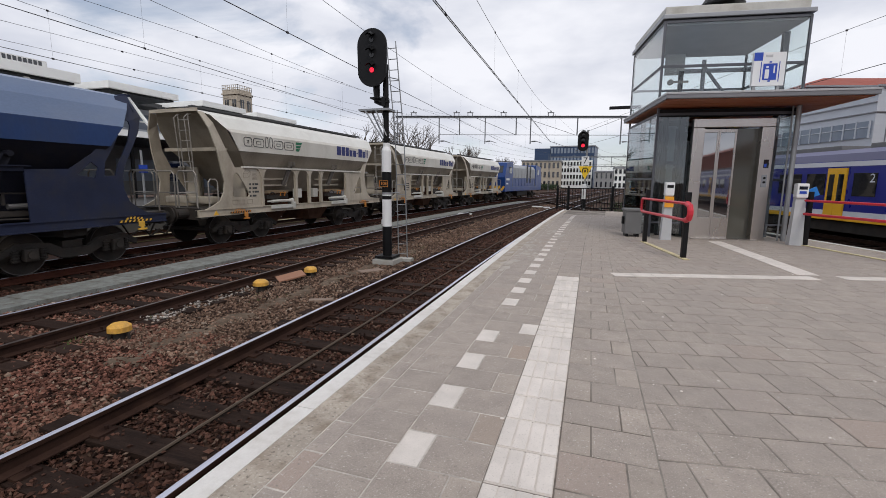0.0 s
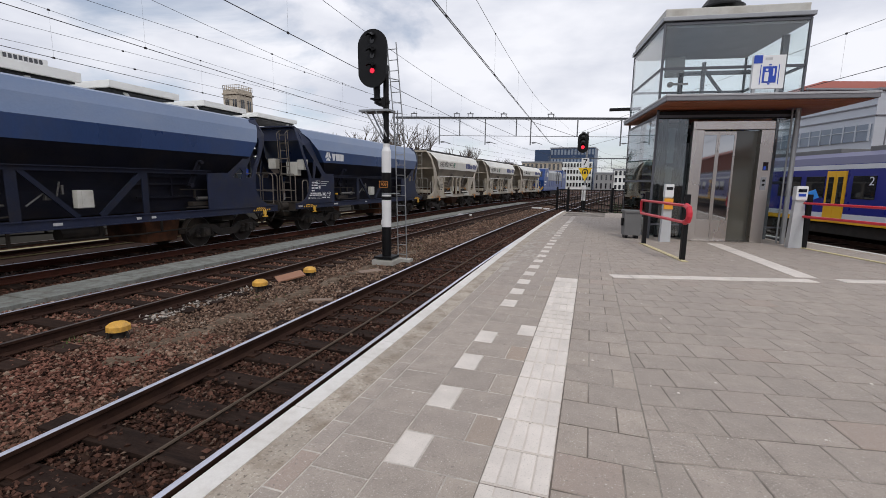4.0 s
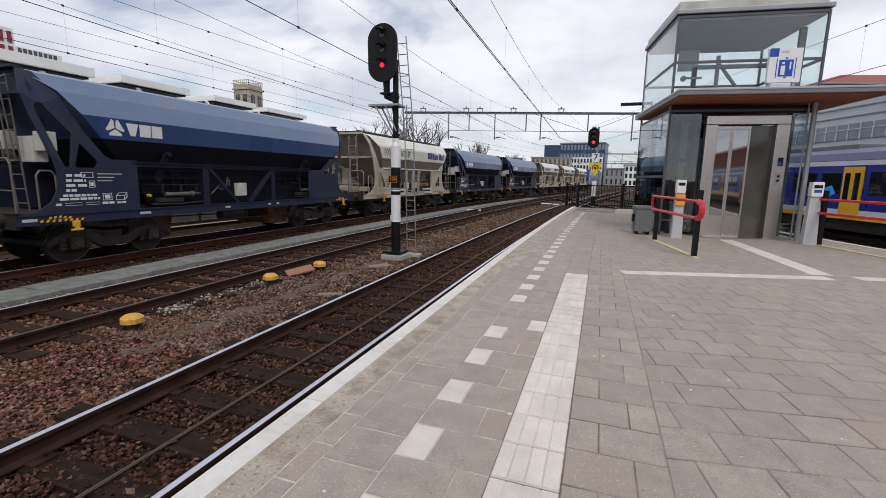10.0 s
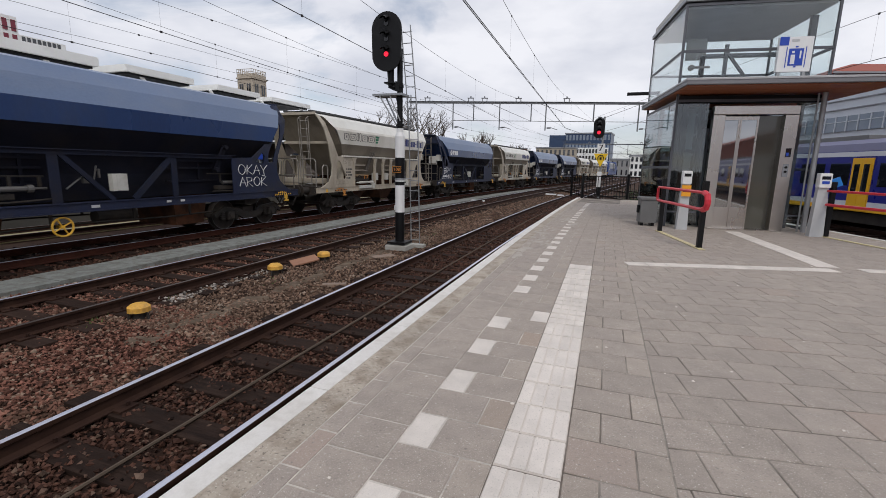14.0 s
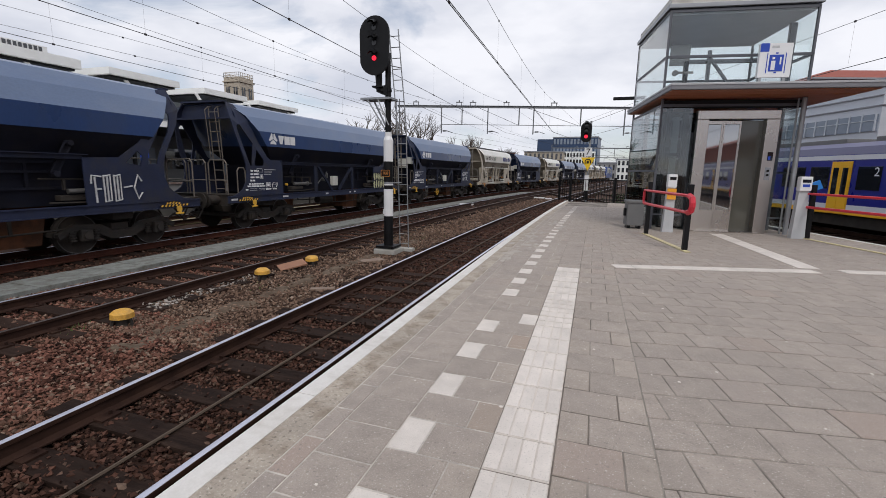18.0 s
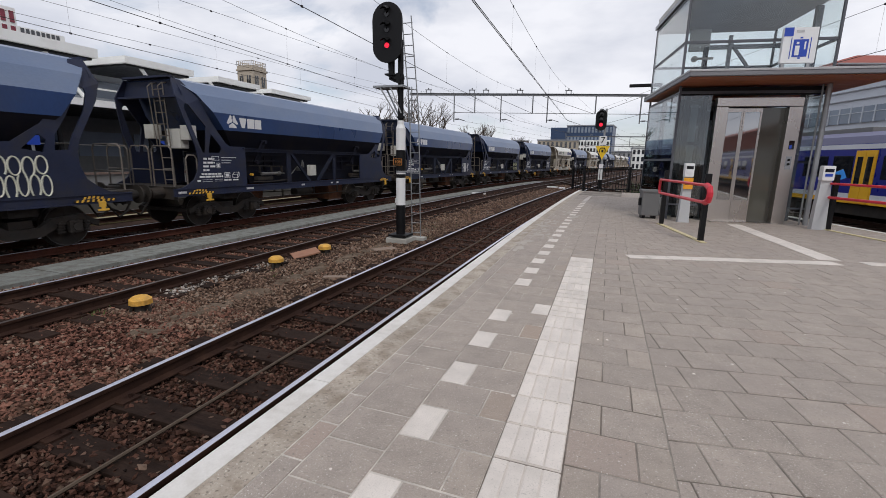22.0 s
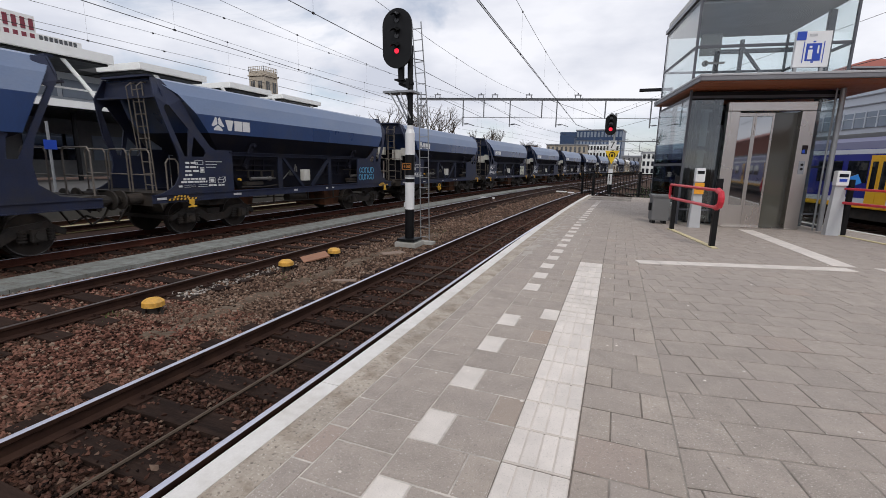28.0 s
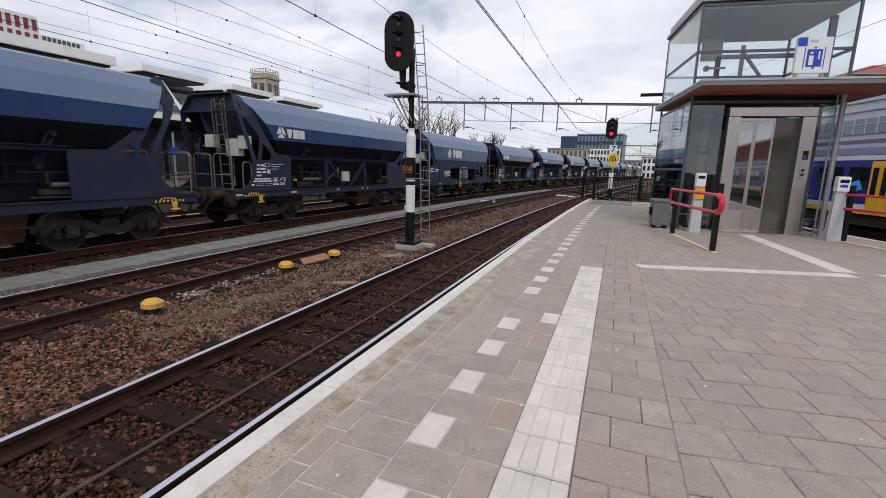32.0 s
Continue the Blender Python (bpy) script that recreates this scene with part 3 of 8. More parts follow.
for name, off in TRACKS.items():
    text = {"platform_track": "track beside the platform with polished rails on dark sleepers", "middle_track": "little used track with rusty rails on dark sleepers", "freight_track": "rusty track that carries the freight train"}[name]
    track = thing(name, Matrix.Identity(4), text, "track", kind="structure")
    for side in (-1, 1):
        rail = part("rail", sweep(B(), off, -45, 175, 2.5, [(u + side * 0.7525, v + RAIL) for u, v in RAIL_FOOT]), red_rust if name == "freight_track" else rust, track, "rusty steel rail")
        part("rail_head", sweep(B(), off, -45, 175, 2.5, [(u + side * 0.7525, v + RAIL) for u, v in HEAD]), shiny if name != "middle_track" or side < 0 else dull_head, rail, "polished running surface")
    for i in range(-14, 42):
        s = -5.2 + 0.62 * i + random.uniform(-0.03, 0.03)
        x, y, a = along(off, s)
        sl = shared("sleeper", sleeper_me, track, Matrix.Translation((x, y, RAIL - 0.240 + random.uniform(-0.012, 0.004))) @ Matrix.Rotation(-a + random.uniform(-0.01, 0.01), 4, "Z"))
        if name != "freight_track" and -1 < i < 34:
            for side in (-1, 1):
                shared("rail_plate", plate_me, sl, Matrix.Translation((side * 0.7525, 0, 0.083)))
    rest = B()
    for i in range(90):
        x, y, a = along(off, -5.2 + 0.62 * 42 + 0.62 * i)
        bm_box(rest, (x, y, RAIL - 0.245), (2.55, 0.26, 0.15), Matrix.Rotation(-a, 3, "Z"))
    tagged(part("far_sleepers", rest, sleeper_mat, track), kind="stuff")

# thin pipe between the rails of the platform track
solid("track_cable", sweep(B(), -2.93, -6, 16, 1.0, [(0.10 + 0.016 * math.cos(k * 1.0472), RAIL - 0.142 + 0.016 * math.sin(k * 1.0472)) for k in range(6)]), mat("dusty_brown_cable", (0.085, 0.06, 0.042), 0.85, var=0.3, scale=4), "thin dusty brown cable pipe lying between the rails", "cable")

# concrete cable trough beside the freight track
trough = thing("cable_trough", Matrix.Identity(4), "grey concrete cable trough with worn lids beside the tracks", "cable trough")
lid_bm = B()
bm_box(lid_bm, (0, 0, 0), (0.94, 0.994, 0.10), bevel=0.008)
lid_me = mesh_of("lid", lid_bm, trough_mat)
for i in range(52):
    x, y, a = along(-9.29, -7 + i)
    shared("lid", lid_me, trough, Matrix.Translation((x, y, -0.85 + random.uniform(-0.006, 0.006))) @ Matrix.Rotation(-a + random.uniform(-0.006, 0.006), 4, "Z"))

# ---- the island platform: body, coping, paving ----
EDGE = -1.25
SKEW = radians(17.0)
SEAM = 0.79
END = 16.4


def right_edge(y):
    """Where the platform's other side lies: it runs at a slant."""
    return 6.02 - (y - 6.15) * math.tan(SKEW)


bm = B()
outline = [along(EDGE + 0.08, s)[:2] for s in np.linspace(-14, END, 40)] + [(right_edge(y) - 0.05, y) for y in np.linspace(END, -14, 12)]
bm_prism(bm, outline, 0.9762, "z", -0.98)
platform = solid("platform", bm, joint_mat, "island platform paved with grey concrete tiles and sandy joints", "platform", kind="structure")
coping = B()
sweep(coping, EDGE, -14, END, 0.5, rect(0.125, 0.306, -0.30, 0.0))
coping = part("coping", coping, coping_mat, platform, "stained grey concrete coping")
line_len = 1.2
bmw = B()
bm_box(bmw, (0, 0, 0), (0.13, line_len - 0.006, 0.30), bevel=0.006)
line_me = mesh_of("edge_block", bmw, white_line)
for i in range(25):
    x, y, a = along(EDGE + 0.062, -12.3 + 0.16 + i * line_len)
    shared("edge_block", line_me, platform, Matrix.Translation((x, y, -0.146)) @ Matrix.Rotation(-a, 4, "Z"))
wall = part("edge_wall", sweep(B(), EDGE, -14, END, 1.0, rect(0.05, 0.30, -0.98, -0.301)), coping_mat, platform, "dark stained concrete wall under the edge")
# second side
d = Vector((-math.sin(SKEW), math.cos(SKEW), 0))
p0 = Vector((right_edge(-14), -14, 0))
long = 31.8
for name, w0, w1, z0, z1, m_ in (("edge_line", -0.13, 0.0, -0.30, 0.004, white_line), ("coping", -0.35, -0.131, -0.30, 0.0, coping_mat), ("edge_wall", -0.3, -0.05, -0.98, -0.301, coping_mat)):
    bm = B()
    bm_box(bm, p0 + d * long / 2 + Vector((math.cos(SKEW), math.sin(SKEW), 0)) * (w0 + w1) / 2 + Vector((0, 0, (z0 + z1) / 2)), (w1 - w0, long, z1 - z0), Matrix.Rotation(SKEW, 3, "Z"))
    part(name, bm, m_, platform)


def clip(poly, keep):
    """Cuts a convex outline by the half planes (point, inward normal) of keep."""
    for (px, py), (nx, ny) in keep:
        out = []
        for (ax, ay), (bx, by) in zip(poly, poly[1:] + poly[:1]):
            da, db = (ax - px) * nx + (ay - py) * ny, (bx - px) * nx + (by - py) * ny
            if da >= 0:
                out.append((ax, ay))
            if da * db < 0:
                out.append((ax + (bx - ax) * da / (da - db), ay + (by - ay) * da / (da - db)))
        poly = out
        if len(poly) < 3:
            return []
    return poly


def area_of(poly):
    return abs(sum(ax * by - bx * ay for (ax, ay), (bx, by) in zip(poly, poly[1:] + poly[:1]))) / 2


def slab(bm, poly, top, thick=0.07, lip=0.004):
    """One paving tile of any outline with a worn rim."""
    cx, cy = sum(p[0] for p in poly) / len(poly), sum(p[1] for p in poly) / len(poly)
    def ring(k, z):
        out = []
        for x, y in poly:
            d_ = math.hypot(x - cx, y - cy) + 1e-6
            out.append(bm.verts.new((x - (x - cx) / d_ * k, y - (y - cy) / d_ * k, z)))
        return out
    a, b, c = ring(0, top - thick), ring(0, top - 0.003), ring(lip, top)
    n = len(poly)
    for p, q in ((a, b), (b, c)):
        for k in range(n):
            bm.faces.new((p[k], p[(k + 1) % n], q[(k + 1) % n], q[k]))
    bm.faces.new(c)


J, JC = 0.0038, 0.0055
T = 0.30
tiles, far_tiles = [], B()
ROW0 = -2.545


def lay(poly, material, near, top, far_bm):
    if len(poly) < 3 or area_of(poly) < 0.0012:
        return
    if near:
        tiles.append((poly, material, top))
    else:
        slab(far_bm, poly, top)


far_white = B()
ROW_LO, ROW_HI = -27, 62
for r in range(ROW_LO, ROW_HI):
    s0 = ROW0 - 2.7 + r * T
    if s0 > END - 0.02:
        break
    rnd = random.Random(r)
    k = r - 9
    # strips across: narrow strip, full tiles, marked strip, guiding strip, plain strip; each with its own start
    mid = [-0.50, -0.335, -0.01] if k % 2 else [-0.50, -0.165, -0.01]
    last = [0.31, 0.47, SEAM] if r % 2 else [0.31, 0.635, SEAM]
    for start, cuts in ((-0.05, [-0.94, -0.82]), (0.15, [-0.82, -0.50]), (0.0, mid), (0.0, [-0.01, 0.31]), (0.07, last)):
        for u0, u1 in zip(cuts, cuts[1:]):
            top = rnd.uniform(-0.0008, 0.0015)
            t0 = s0 + start
            q = []
            for u, s in ((u0 + J, t0 + JC), (u1 - J, t0 + JC), (u1 - J, t0 + T - JC), (u0 + J, t0 + T - JC)):
                x, y, a = along(u, s)
                q.append((x, y))
            q = clip(q, [((0, END - 0.02), (0, -1))])
            block = u0 == -0.50 and len(cuts) == 3 and k % 2 == 1 and k != 1
            moved = u0 == -0.165 and k == 0
            strip = u0 == -0.01 and s0 < -0.12
            white = block or moved or strip
            near = -5.3 < t0 < 0.5
            if len(q) < 3:
                continue
            if strip:
                tiles.append((q, "guide", top + 0.001)) if near else slab(far_white, q, top)
            else:
                half = u1 - u0 < 0.2 and u0 in (0.31, 0.635, -0.165)
                lay(q, white_tile if white else tan_tile if half else tile_mat, near, top, far_white if white else far_tiles)

# the slanted field: rows turned with the other side of the platform
cs, sn = math.cos(SKEW), math.sin(SKEW)
keep_r = [((right_edge(0) - 0.36 / cs, 0), (-cs, -sn)), ((0, END - 0.02), (0, -1)), ((0, -13), (0, 1))]
LAID, TS, TW = radians(9.7), 0.301, 0.321
cs, sn = math.cos(LAID), math.sin(LAID)
for r in range(-34, 76):
    rnd = random.Random(1000 + r)
    v0 = -4.264 + r * TS
    u = 0.372 + 0.163 * (r % 2) - 26 * TW
    while u < 14:
        w = TW + rnd.uniform(-0.008, 0.008)
        q = [(a * cs - b * sn, a * sn + b * cs) for a, b in ((u + J, v0 + JC), (u + w - J, v0 + JC), (u + w - J, v0 + TS - JC), (u + J, v0 + TS - JC))]
        u += TW if abs(u - 0.8) > 6 else w
        mx, my = sum(p[0] for p in q) / 4, sum(p[1] for p in q) / 4
        if not (-13 < my < END + 0.3) or mx < 0.4 or mx > right_edge(my) + 0.2:
            continue
        sx = along(SEAM, my)
        q = clip(q, keep_r + [((sx[0] + 0.003, my), (math.cos(sx[2]), -math.sin(sx[2])))])
        near = my < -1.6 + 0.25 * mx and mx < 4.2 and my > -5.6
        lay(q, tile_mat, near, rnd.uniform(-0.0008, 0.002), far_tiles)


def laid_markings():
    """White bands set into the paving in front of the lift."""
    out = []
    for a, b, w in (((0.78, 0.57), (3.64, 1.37), 0.23), ((3.30, 5.62), (3.64, 1.60), 0.30), ((4.02, 1.53), (7.4, 2.32), 0.23)):
        a, b = Vector((*a, 0)), Vector((*b, 0))
        d_ = (b - a).normalized()
        n_ = Vector((-d_.y, d_.x, 0)) * w / 2
        bmk = B()
        n = max(1, round((b - a).length / 0.3))
        for i in range(n):
            p, q = a + (b - a) * i / n + d_ * 0.003, a + (b - a) * (i + 1) / n - d_ * 0.003
            slab(bmk, [tuple((p - n_)[:2]), tuple((q - n_)[:2]), tuple((q + n_)[:2]), tuple((p + n_)[:2])], 0.006)
        out.append(part("marking_band", bmk, white_tile, platform, "white tile band across the paving"))
    return out


laid_markings()
part("joint_sand", sweep(B(), SEAM, -9, END - 0.3, 1.0, rect(-0.004, 0.004, -0.03, -0.0032)), seam_mat, platform, "brown sand in the long seam")
part("joint_sand", sweep(B(), EDGE + 0.31, -9, END - 0.3, 1.0, rect(-0.004, 0.005, -0.03, -0.0015)), sand_mat, platform, "pale sand along the coping")
part("joint_sand", sweep(B(), 0.0, -9, 9.0, 1.0, rect(-0.935, -0.012, -0.03, -0.0028)), sand_mat, platform, "pale sand in the joints between the tiles")
for u in (-0.82, -0.50):
    part("joint_sand", sweep(B(), u, -9, 3.0, 1.0, rect(-0.0035, 0.0035, -0.03, -0.0022)), sand_mat, platform, "pale sand swept into a long joint")

# ---- the freight train ----
LB, LC = 13.43, 12.33
KIND = "ccc bb c b c b b b b b b b B b b b".replace(" ", "")


def train_front(t):
    """How far the coupling behind the locomotive has come along the track at t seconds."""
    return 39.921 + 4.171 * t + 0.078707 * t ** 2 - 0.0018964 * t ** 3 + 0.000032057 * t ** 4


def hopper(name, levels, material, parent, label, close=True, sides=(0, 1, 2, 3)):
    """A hopper body from levels of (half width, height, rear end, front end), from the crown down to the mouth."""
    bm = B()
    rows = []
    for w, z, y0, y1 in levels:
        rows.append([bm.verts.new(p) for p in ((w, y0, z), (w, y1, z), (-w, y1, z), (-w, y0, z))])
    for a, b in zip(rows, rows[1:]):
        for k in sides:
            bm.faces.new((a[k], a[(k + 1) % 4], b[(k + 1) % 4], b[k]))
    if close:
        bm.faces.new(rows[0])
        bm.faces.new(rows[-1][::-1])
    for v in [v for v in bm.verts if not v.link_faces]:
        bm.verts.remove(v)
    bmesh.ops.recalc_face_normals(bm, faces=bm.faces)
    return part(name, bm, material, parent, label)


def lean_in(z, knee=2.6, mid=3.6, foot=1.38, waist=1.21, crown=0.94, top=4.1):
    """How far out a side plate stands at that height: upright below, then leaning in under the roof."""
    if z < knee:
        return foot
    if z < mid:
        return foot + (waist - foot) * (z - knee) / (mid - knee)
    return waist + (crown - waist) * (z - mid) / (top - mid)


def cut_plate(bm, outline, holes, side, thick=0.04, lean=lean_in):
    """A plate with holes cut through it, standing along the wagon's side: outlines in length and height."""
    faces = []
    for depth in (0.0, thick):
        edges = []
        for loop in (outline, *holes):
            vs = [bm.verts.new((side * (lean(z) - depth), y, z)) for y, z in loop]
            edges += [bm.edges.new((p, q)) for p, q in zip(vs, vs[1:] + vs[:1])]
            faces.append(vs)
        bmesh.ops.triangle_fill(bm, use_beauty=True, use_dissolve=False, edges=edges)
    n = 1 + len(holes)
    for a, b in zip(faces[:n], faces[n:]):
        for k in range(len(a)):
            bm.faces.new((a[k], a[(k + 1) % len(a)], b[(k + 1) % len(a)], b[k]))
    return bm


def wheelset(parent, y):
    bm = B()
    for sx in (-1, 1):
        bm_cyl(bm, (sx * 0.68, 0, 0), (sx * 0.815, 0, 0), 0.46, 22)
        bm_cyl(bm, (sx * 0.66, 0, 0), (sx * 0.69, 0, 0), 0.488, 22)
        bm_cyl(bm, (sx * 0.81, 0, 0), (sx * 0.86, 0, 0), 0.17, 10, 0.13)
        for k in range(5):
            a = k * 2 * math.pi / 5
            bm_box(bm, (sx * 0.822, 0.26 * math.cos(a), 0.26 * math.sin(a)), (0.015, 0.05, 0.05))
    bm_cyl(bm, (-0.98, 0, 0), (0.98, 0, 0), 0.075, 10)
    ws = part("wheelset", bm, black_steel, parent, "dark worn steel wheels on their axle", at=pose(0, y, 0.46))
    for sx in (-1, 1):
        bm = B()
        bm_tube(bm, [(sx * 0.818, 0.448 * math.cos(a), 0.448 * math.sin(a)) for a in np.linspace(0, 2 * math.pi, 29)], 0.011, 4)
        part("tyre", bm, tyre_steel, ws, "worn bright tyre edge")
    return ws


def bogie(parent, y):
    """Cast side frames with springs, axle boxes and brake gear; the wheelsets turn in it."""
    bm = B()
    for sx in (-1, 1):
        x = sx * 1.0
        outline = [(-1.45, 0.52), (-1.1, 0.72), (-0.5, 0.66), (-0.25, 0.5), (0.25, 0.5), (0.5, 0.66), (1.1, 0.72), (1.45, 0.52), (1.42, 0.40), (1.1, 0.56), (0.62, 0.48), (0.3, 0.30), (-0.3, 0.30), (-0.62, 0.48), (-1.1, 0.56), (-1.42, 0.40)]
        bm_prism(bm, [(u + y, v) for u, v in outline], 0.11, "x", x - 0.055)
    bm_box(bm, (0, y, 0.55), (1.9, 0.42, 0.22), bevel=0.02)
    bm_box(bm, (0, y - 1.42, 0.5), (1.9, 0.1, 0.1))
    bm_box(bm, (0, y + 1.42, 0.5), (1.9, 0.1, 0.1))
    frame_ = part("bogie_frame", bm, black_steel, parent, "sooty black cast bogie frame")
    for sx in (-1, 1):
        for dy in (-0.9, 0.9):
            bm = B()
            bm_box(bm, (sx * 1.08, y + dy, 0.46), (0.16, 0.26, 0.27), bevel=0.03)
            bm_cyl(bm, (sx * 1.16, y + dy, 0.46), (sx * 1.2, y + dy, 0.46), 0.09, 10)
            for q in (-0.25, 0.25):
                for h in range(4):
                    bm_cyl(bm, (sx * 1.04, y + dy + q, 0.34 + h * 0.06), (sx * 1.04, y + dy + q, 0.37 + h * 0.06), 0.085, 10)
                bm_cyl(bm, (sx * 1.04, y + dy + q, 0.32), (sx * 1.04, y + dy + q, 0.58), 0.055, 8)
            part("axle_box", bm, black_steel, frame_)
    return frame_


def bars(bm, x, y0, z0, rows, h, gap, seed, broken=True):
    """Lines of unreadable lettering as plain bars, on the near side of a wagon."""
    rnd = random.Random(seed)
    for i, w in enumerate(rows):
        u = y0
        while u < y0 + w - 0.02:
            k = min(rnd.uniform(0.06, 0.2), y0 + w - u) if broken else w
            bm_box(bm, (x, u + k / 2, z0 - i * (h + gap)), (0.006, k, h))
            u += k + h * 0.5
    return bm


def logo_marks(parent, y, z, size, x, material, blocks, z0, z1):
    """A plain three-part emblem and three heavy blocks in place of the lettering."""
    bm = B()
    for k in range(3):
        a = radians(30 + 120 * k)
        fan = [(a + radians(d_), r * size) for d_, r in ((-30, 0.07), (-51, 0.42), (-40, 0.52), (-14, 0.40), (14, 0.40), (40, 0.52), (51, 0.42), (30, 0.07))]
        bm_prism(bm, [(r * math.cos(q), r * math.sin(q)) for q, r in fan], 0.008, "x", -0.004)
    part("emblem", bm, material, parent, "white three-part emblem", at=Matrix.Translation((x, y, z)))
    for k, (y0, y1) in enumerate(blocks):
        cut = (y1 - y0) * (0.30 if k == 0 else 0.0)
        bm = B()
        bm_prism(bm, [(y0, z1), (y1, z1), (y1 - cut, z0), (y0 + cut, z0)], 0.008, "x", -0.004)
        part("name_block", bm, material, parent, "white block of the owner's mark", at=Matrix.Translation((x, 0, 0)))


def end_gear(w, end, half, rail_mat, post_top, hop_end, wide=1.32):
    """Platform, handrails, ladder and brake boxes at a wagon's rear end."""
    bm = B()
    bm_box(bm, (0, -(end - 0.45), 1.17), (2.6, 0.9, 0.05))
    part("end_platform", bm, black_steel, w, "dark steel end platform")
    bm = B()
    bm_box(bm, (0, end - 0.35, 1.17), (2.6, 0.7, 0.05))
    part("end_platform", bm, black_steel, w, "dark steel end platform")
    for x0, x1, y in ((-1.28, -0.42, -end + 0.06), (-0.3, 0.42, -end + 0.06), (0.54, 1.28, -end + 0.06), (-1.28, -0.3, end - 0.1), (0.3, 1.28, end - 0.1)):
        bm = B()
        bm_tube(bm, [(x0, y, 1.18), (x0, y, 2.18), (x0 + 0.08, y, 2.28), (x1 - 0.08, y, 2.28), (x1, y, 2.18), (x1, y, 1.18)], 0.02)
        bm_tube(bm, [(x0, y, 1.65), (x1, y, 1.65)], 0.016)
        part("handrail", bm, rail_mat, w, "bent tube handrail")
    bm = B()
    y = -end + 0.85
    bm_tube(bm, [(1.3, y - 0.4, 1.2), (1.3, y - 0.4, 1.95), (1.3, y - 0.33, 2.05), (1.3, y - 0.13, 2.05), (1.3, y - 0.06, 1.95), (1.3, y - 0.06, 1.2)], 0.02)
    part("grab_rail", bm, rail_mat, w)
    bm = B()
    top = (0.42, -hop_end - 0.05, post_top)
    bot = (0.42, -end + 0.62, 1.2)
    for dx in (-0.2, 0.2):
        bm_tube(bm, [(bot[0] + dx, bot[1], bot[2]), (top[0] + dx, top[1], top[2]), (top[0] + dx, top[1] + 0.15, top[2] + 0.04)], 0.018)
        bm_tube(bm, [(bot[0] + dx, bot[1] - 0.13, bot[2] + 1.1), (top[0] + dx, top[1] - 0.14, top[2] - 0.1), (top[0] + dx, top[1], top[2] + 0.02)], 0.014)
    for i in range(9):
        k = (i + 0.5) / 9
        p = Vector(bot).lerp(Vector(top), k)
        bm_tube(bm, [(p.x - 0.2, p.y, p.z), (p.x + 0.2, p.y, p.z)], 0.014)
    part("ladder", bm, rail_mat, w, "narrow steel ladder")


def running_gear(w, half, pivot, body_mat):
    """Sill beams, buffers, couplings and bogies under a wagon of that half length."""
    for sx in (-1, 1):
        bm = B()
        bm_box(bm, (sx * 1.33, 0, 1.05), (0.07, 2 * half, 0.19), bevel=0.01)
        bm_box(bm, (sx * 1.31, 0, 1.145), (0.16, 2 * half, 0.025))
        bm_box(bm, (sx * 1.31, 0, 0.955), (0.16, 2 * half, 0.025))
        part("sill", bm, body_mat, w, "long side sill")
    bm = B()
    bm_box(bm, (0, 0, 1.0), (0.6, 2 * half, 0.25))
    for k in (-1, 1):
        bm_box(bm, (0, k * (half - 0.06), 1.04), (2.6, 0.12, 0.34), bevel=0.01)
        bm_box(bm, (0, k * pivot, 0.9), (2.2, 0.5, 0.3))
    part("underframe", bm, black_steel, w)
    for k in (-1, 1):
        for sx in (-1, 1):
            bm = B()
            bm_cyl(bm, (sx * 0.875, k * half, 1.05), (sx * 0.875, k * (half + 0.36), 1.05), 0.14, 14)
            bm_cyl(bm, (sx * 0.875, k * (half + 0.3), 1.05), (sx * 0.875, k * (half + 0.54), 1.05), 0.095, 12)
            bm_cyl(bm, (sx * 0.875, k * (half + 0.46), 1.05), (sx * 0.875, k * (half + 0.50), 1.05), 0.235, 18)
            part("buffer", bm, black_steel, w, "round black buffer")
        bm = B()
        bm_box(bm, (0, k * (half + 0.2), 0.98), (0.12, 0.4, 0.16))
        bm_tube(bm, [(0, k * (half + 0.3), 0.95), (0, k * (half + 0.5), 0.72), (0, k * (half + 0.62), 0.9)], 0.03)
        bm_tube(bm, [(0.35, k * half, 0.85), (0.37, k * (half + 0.3), 0.45), (0.35, k * (half + 0.6), 0.62)], 0.028)
        bm_tube(bm, [(-0.35, k * half, 0.85), (-0.37, k * (half + 0.25), 0.42), (-0.35, k * (half + 0.6), 0.6)], 0.028)
        part("coupling", bm, black_steel, w, "hook coupling and brake hoses")
    for k in (-1, 1):
        bogie(w, k * pivot)
        for d_ in (-0.9, 0.9):
            wheelset(w, k * pivot + d_)


STRIPE = {}


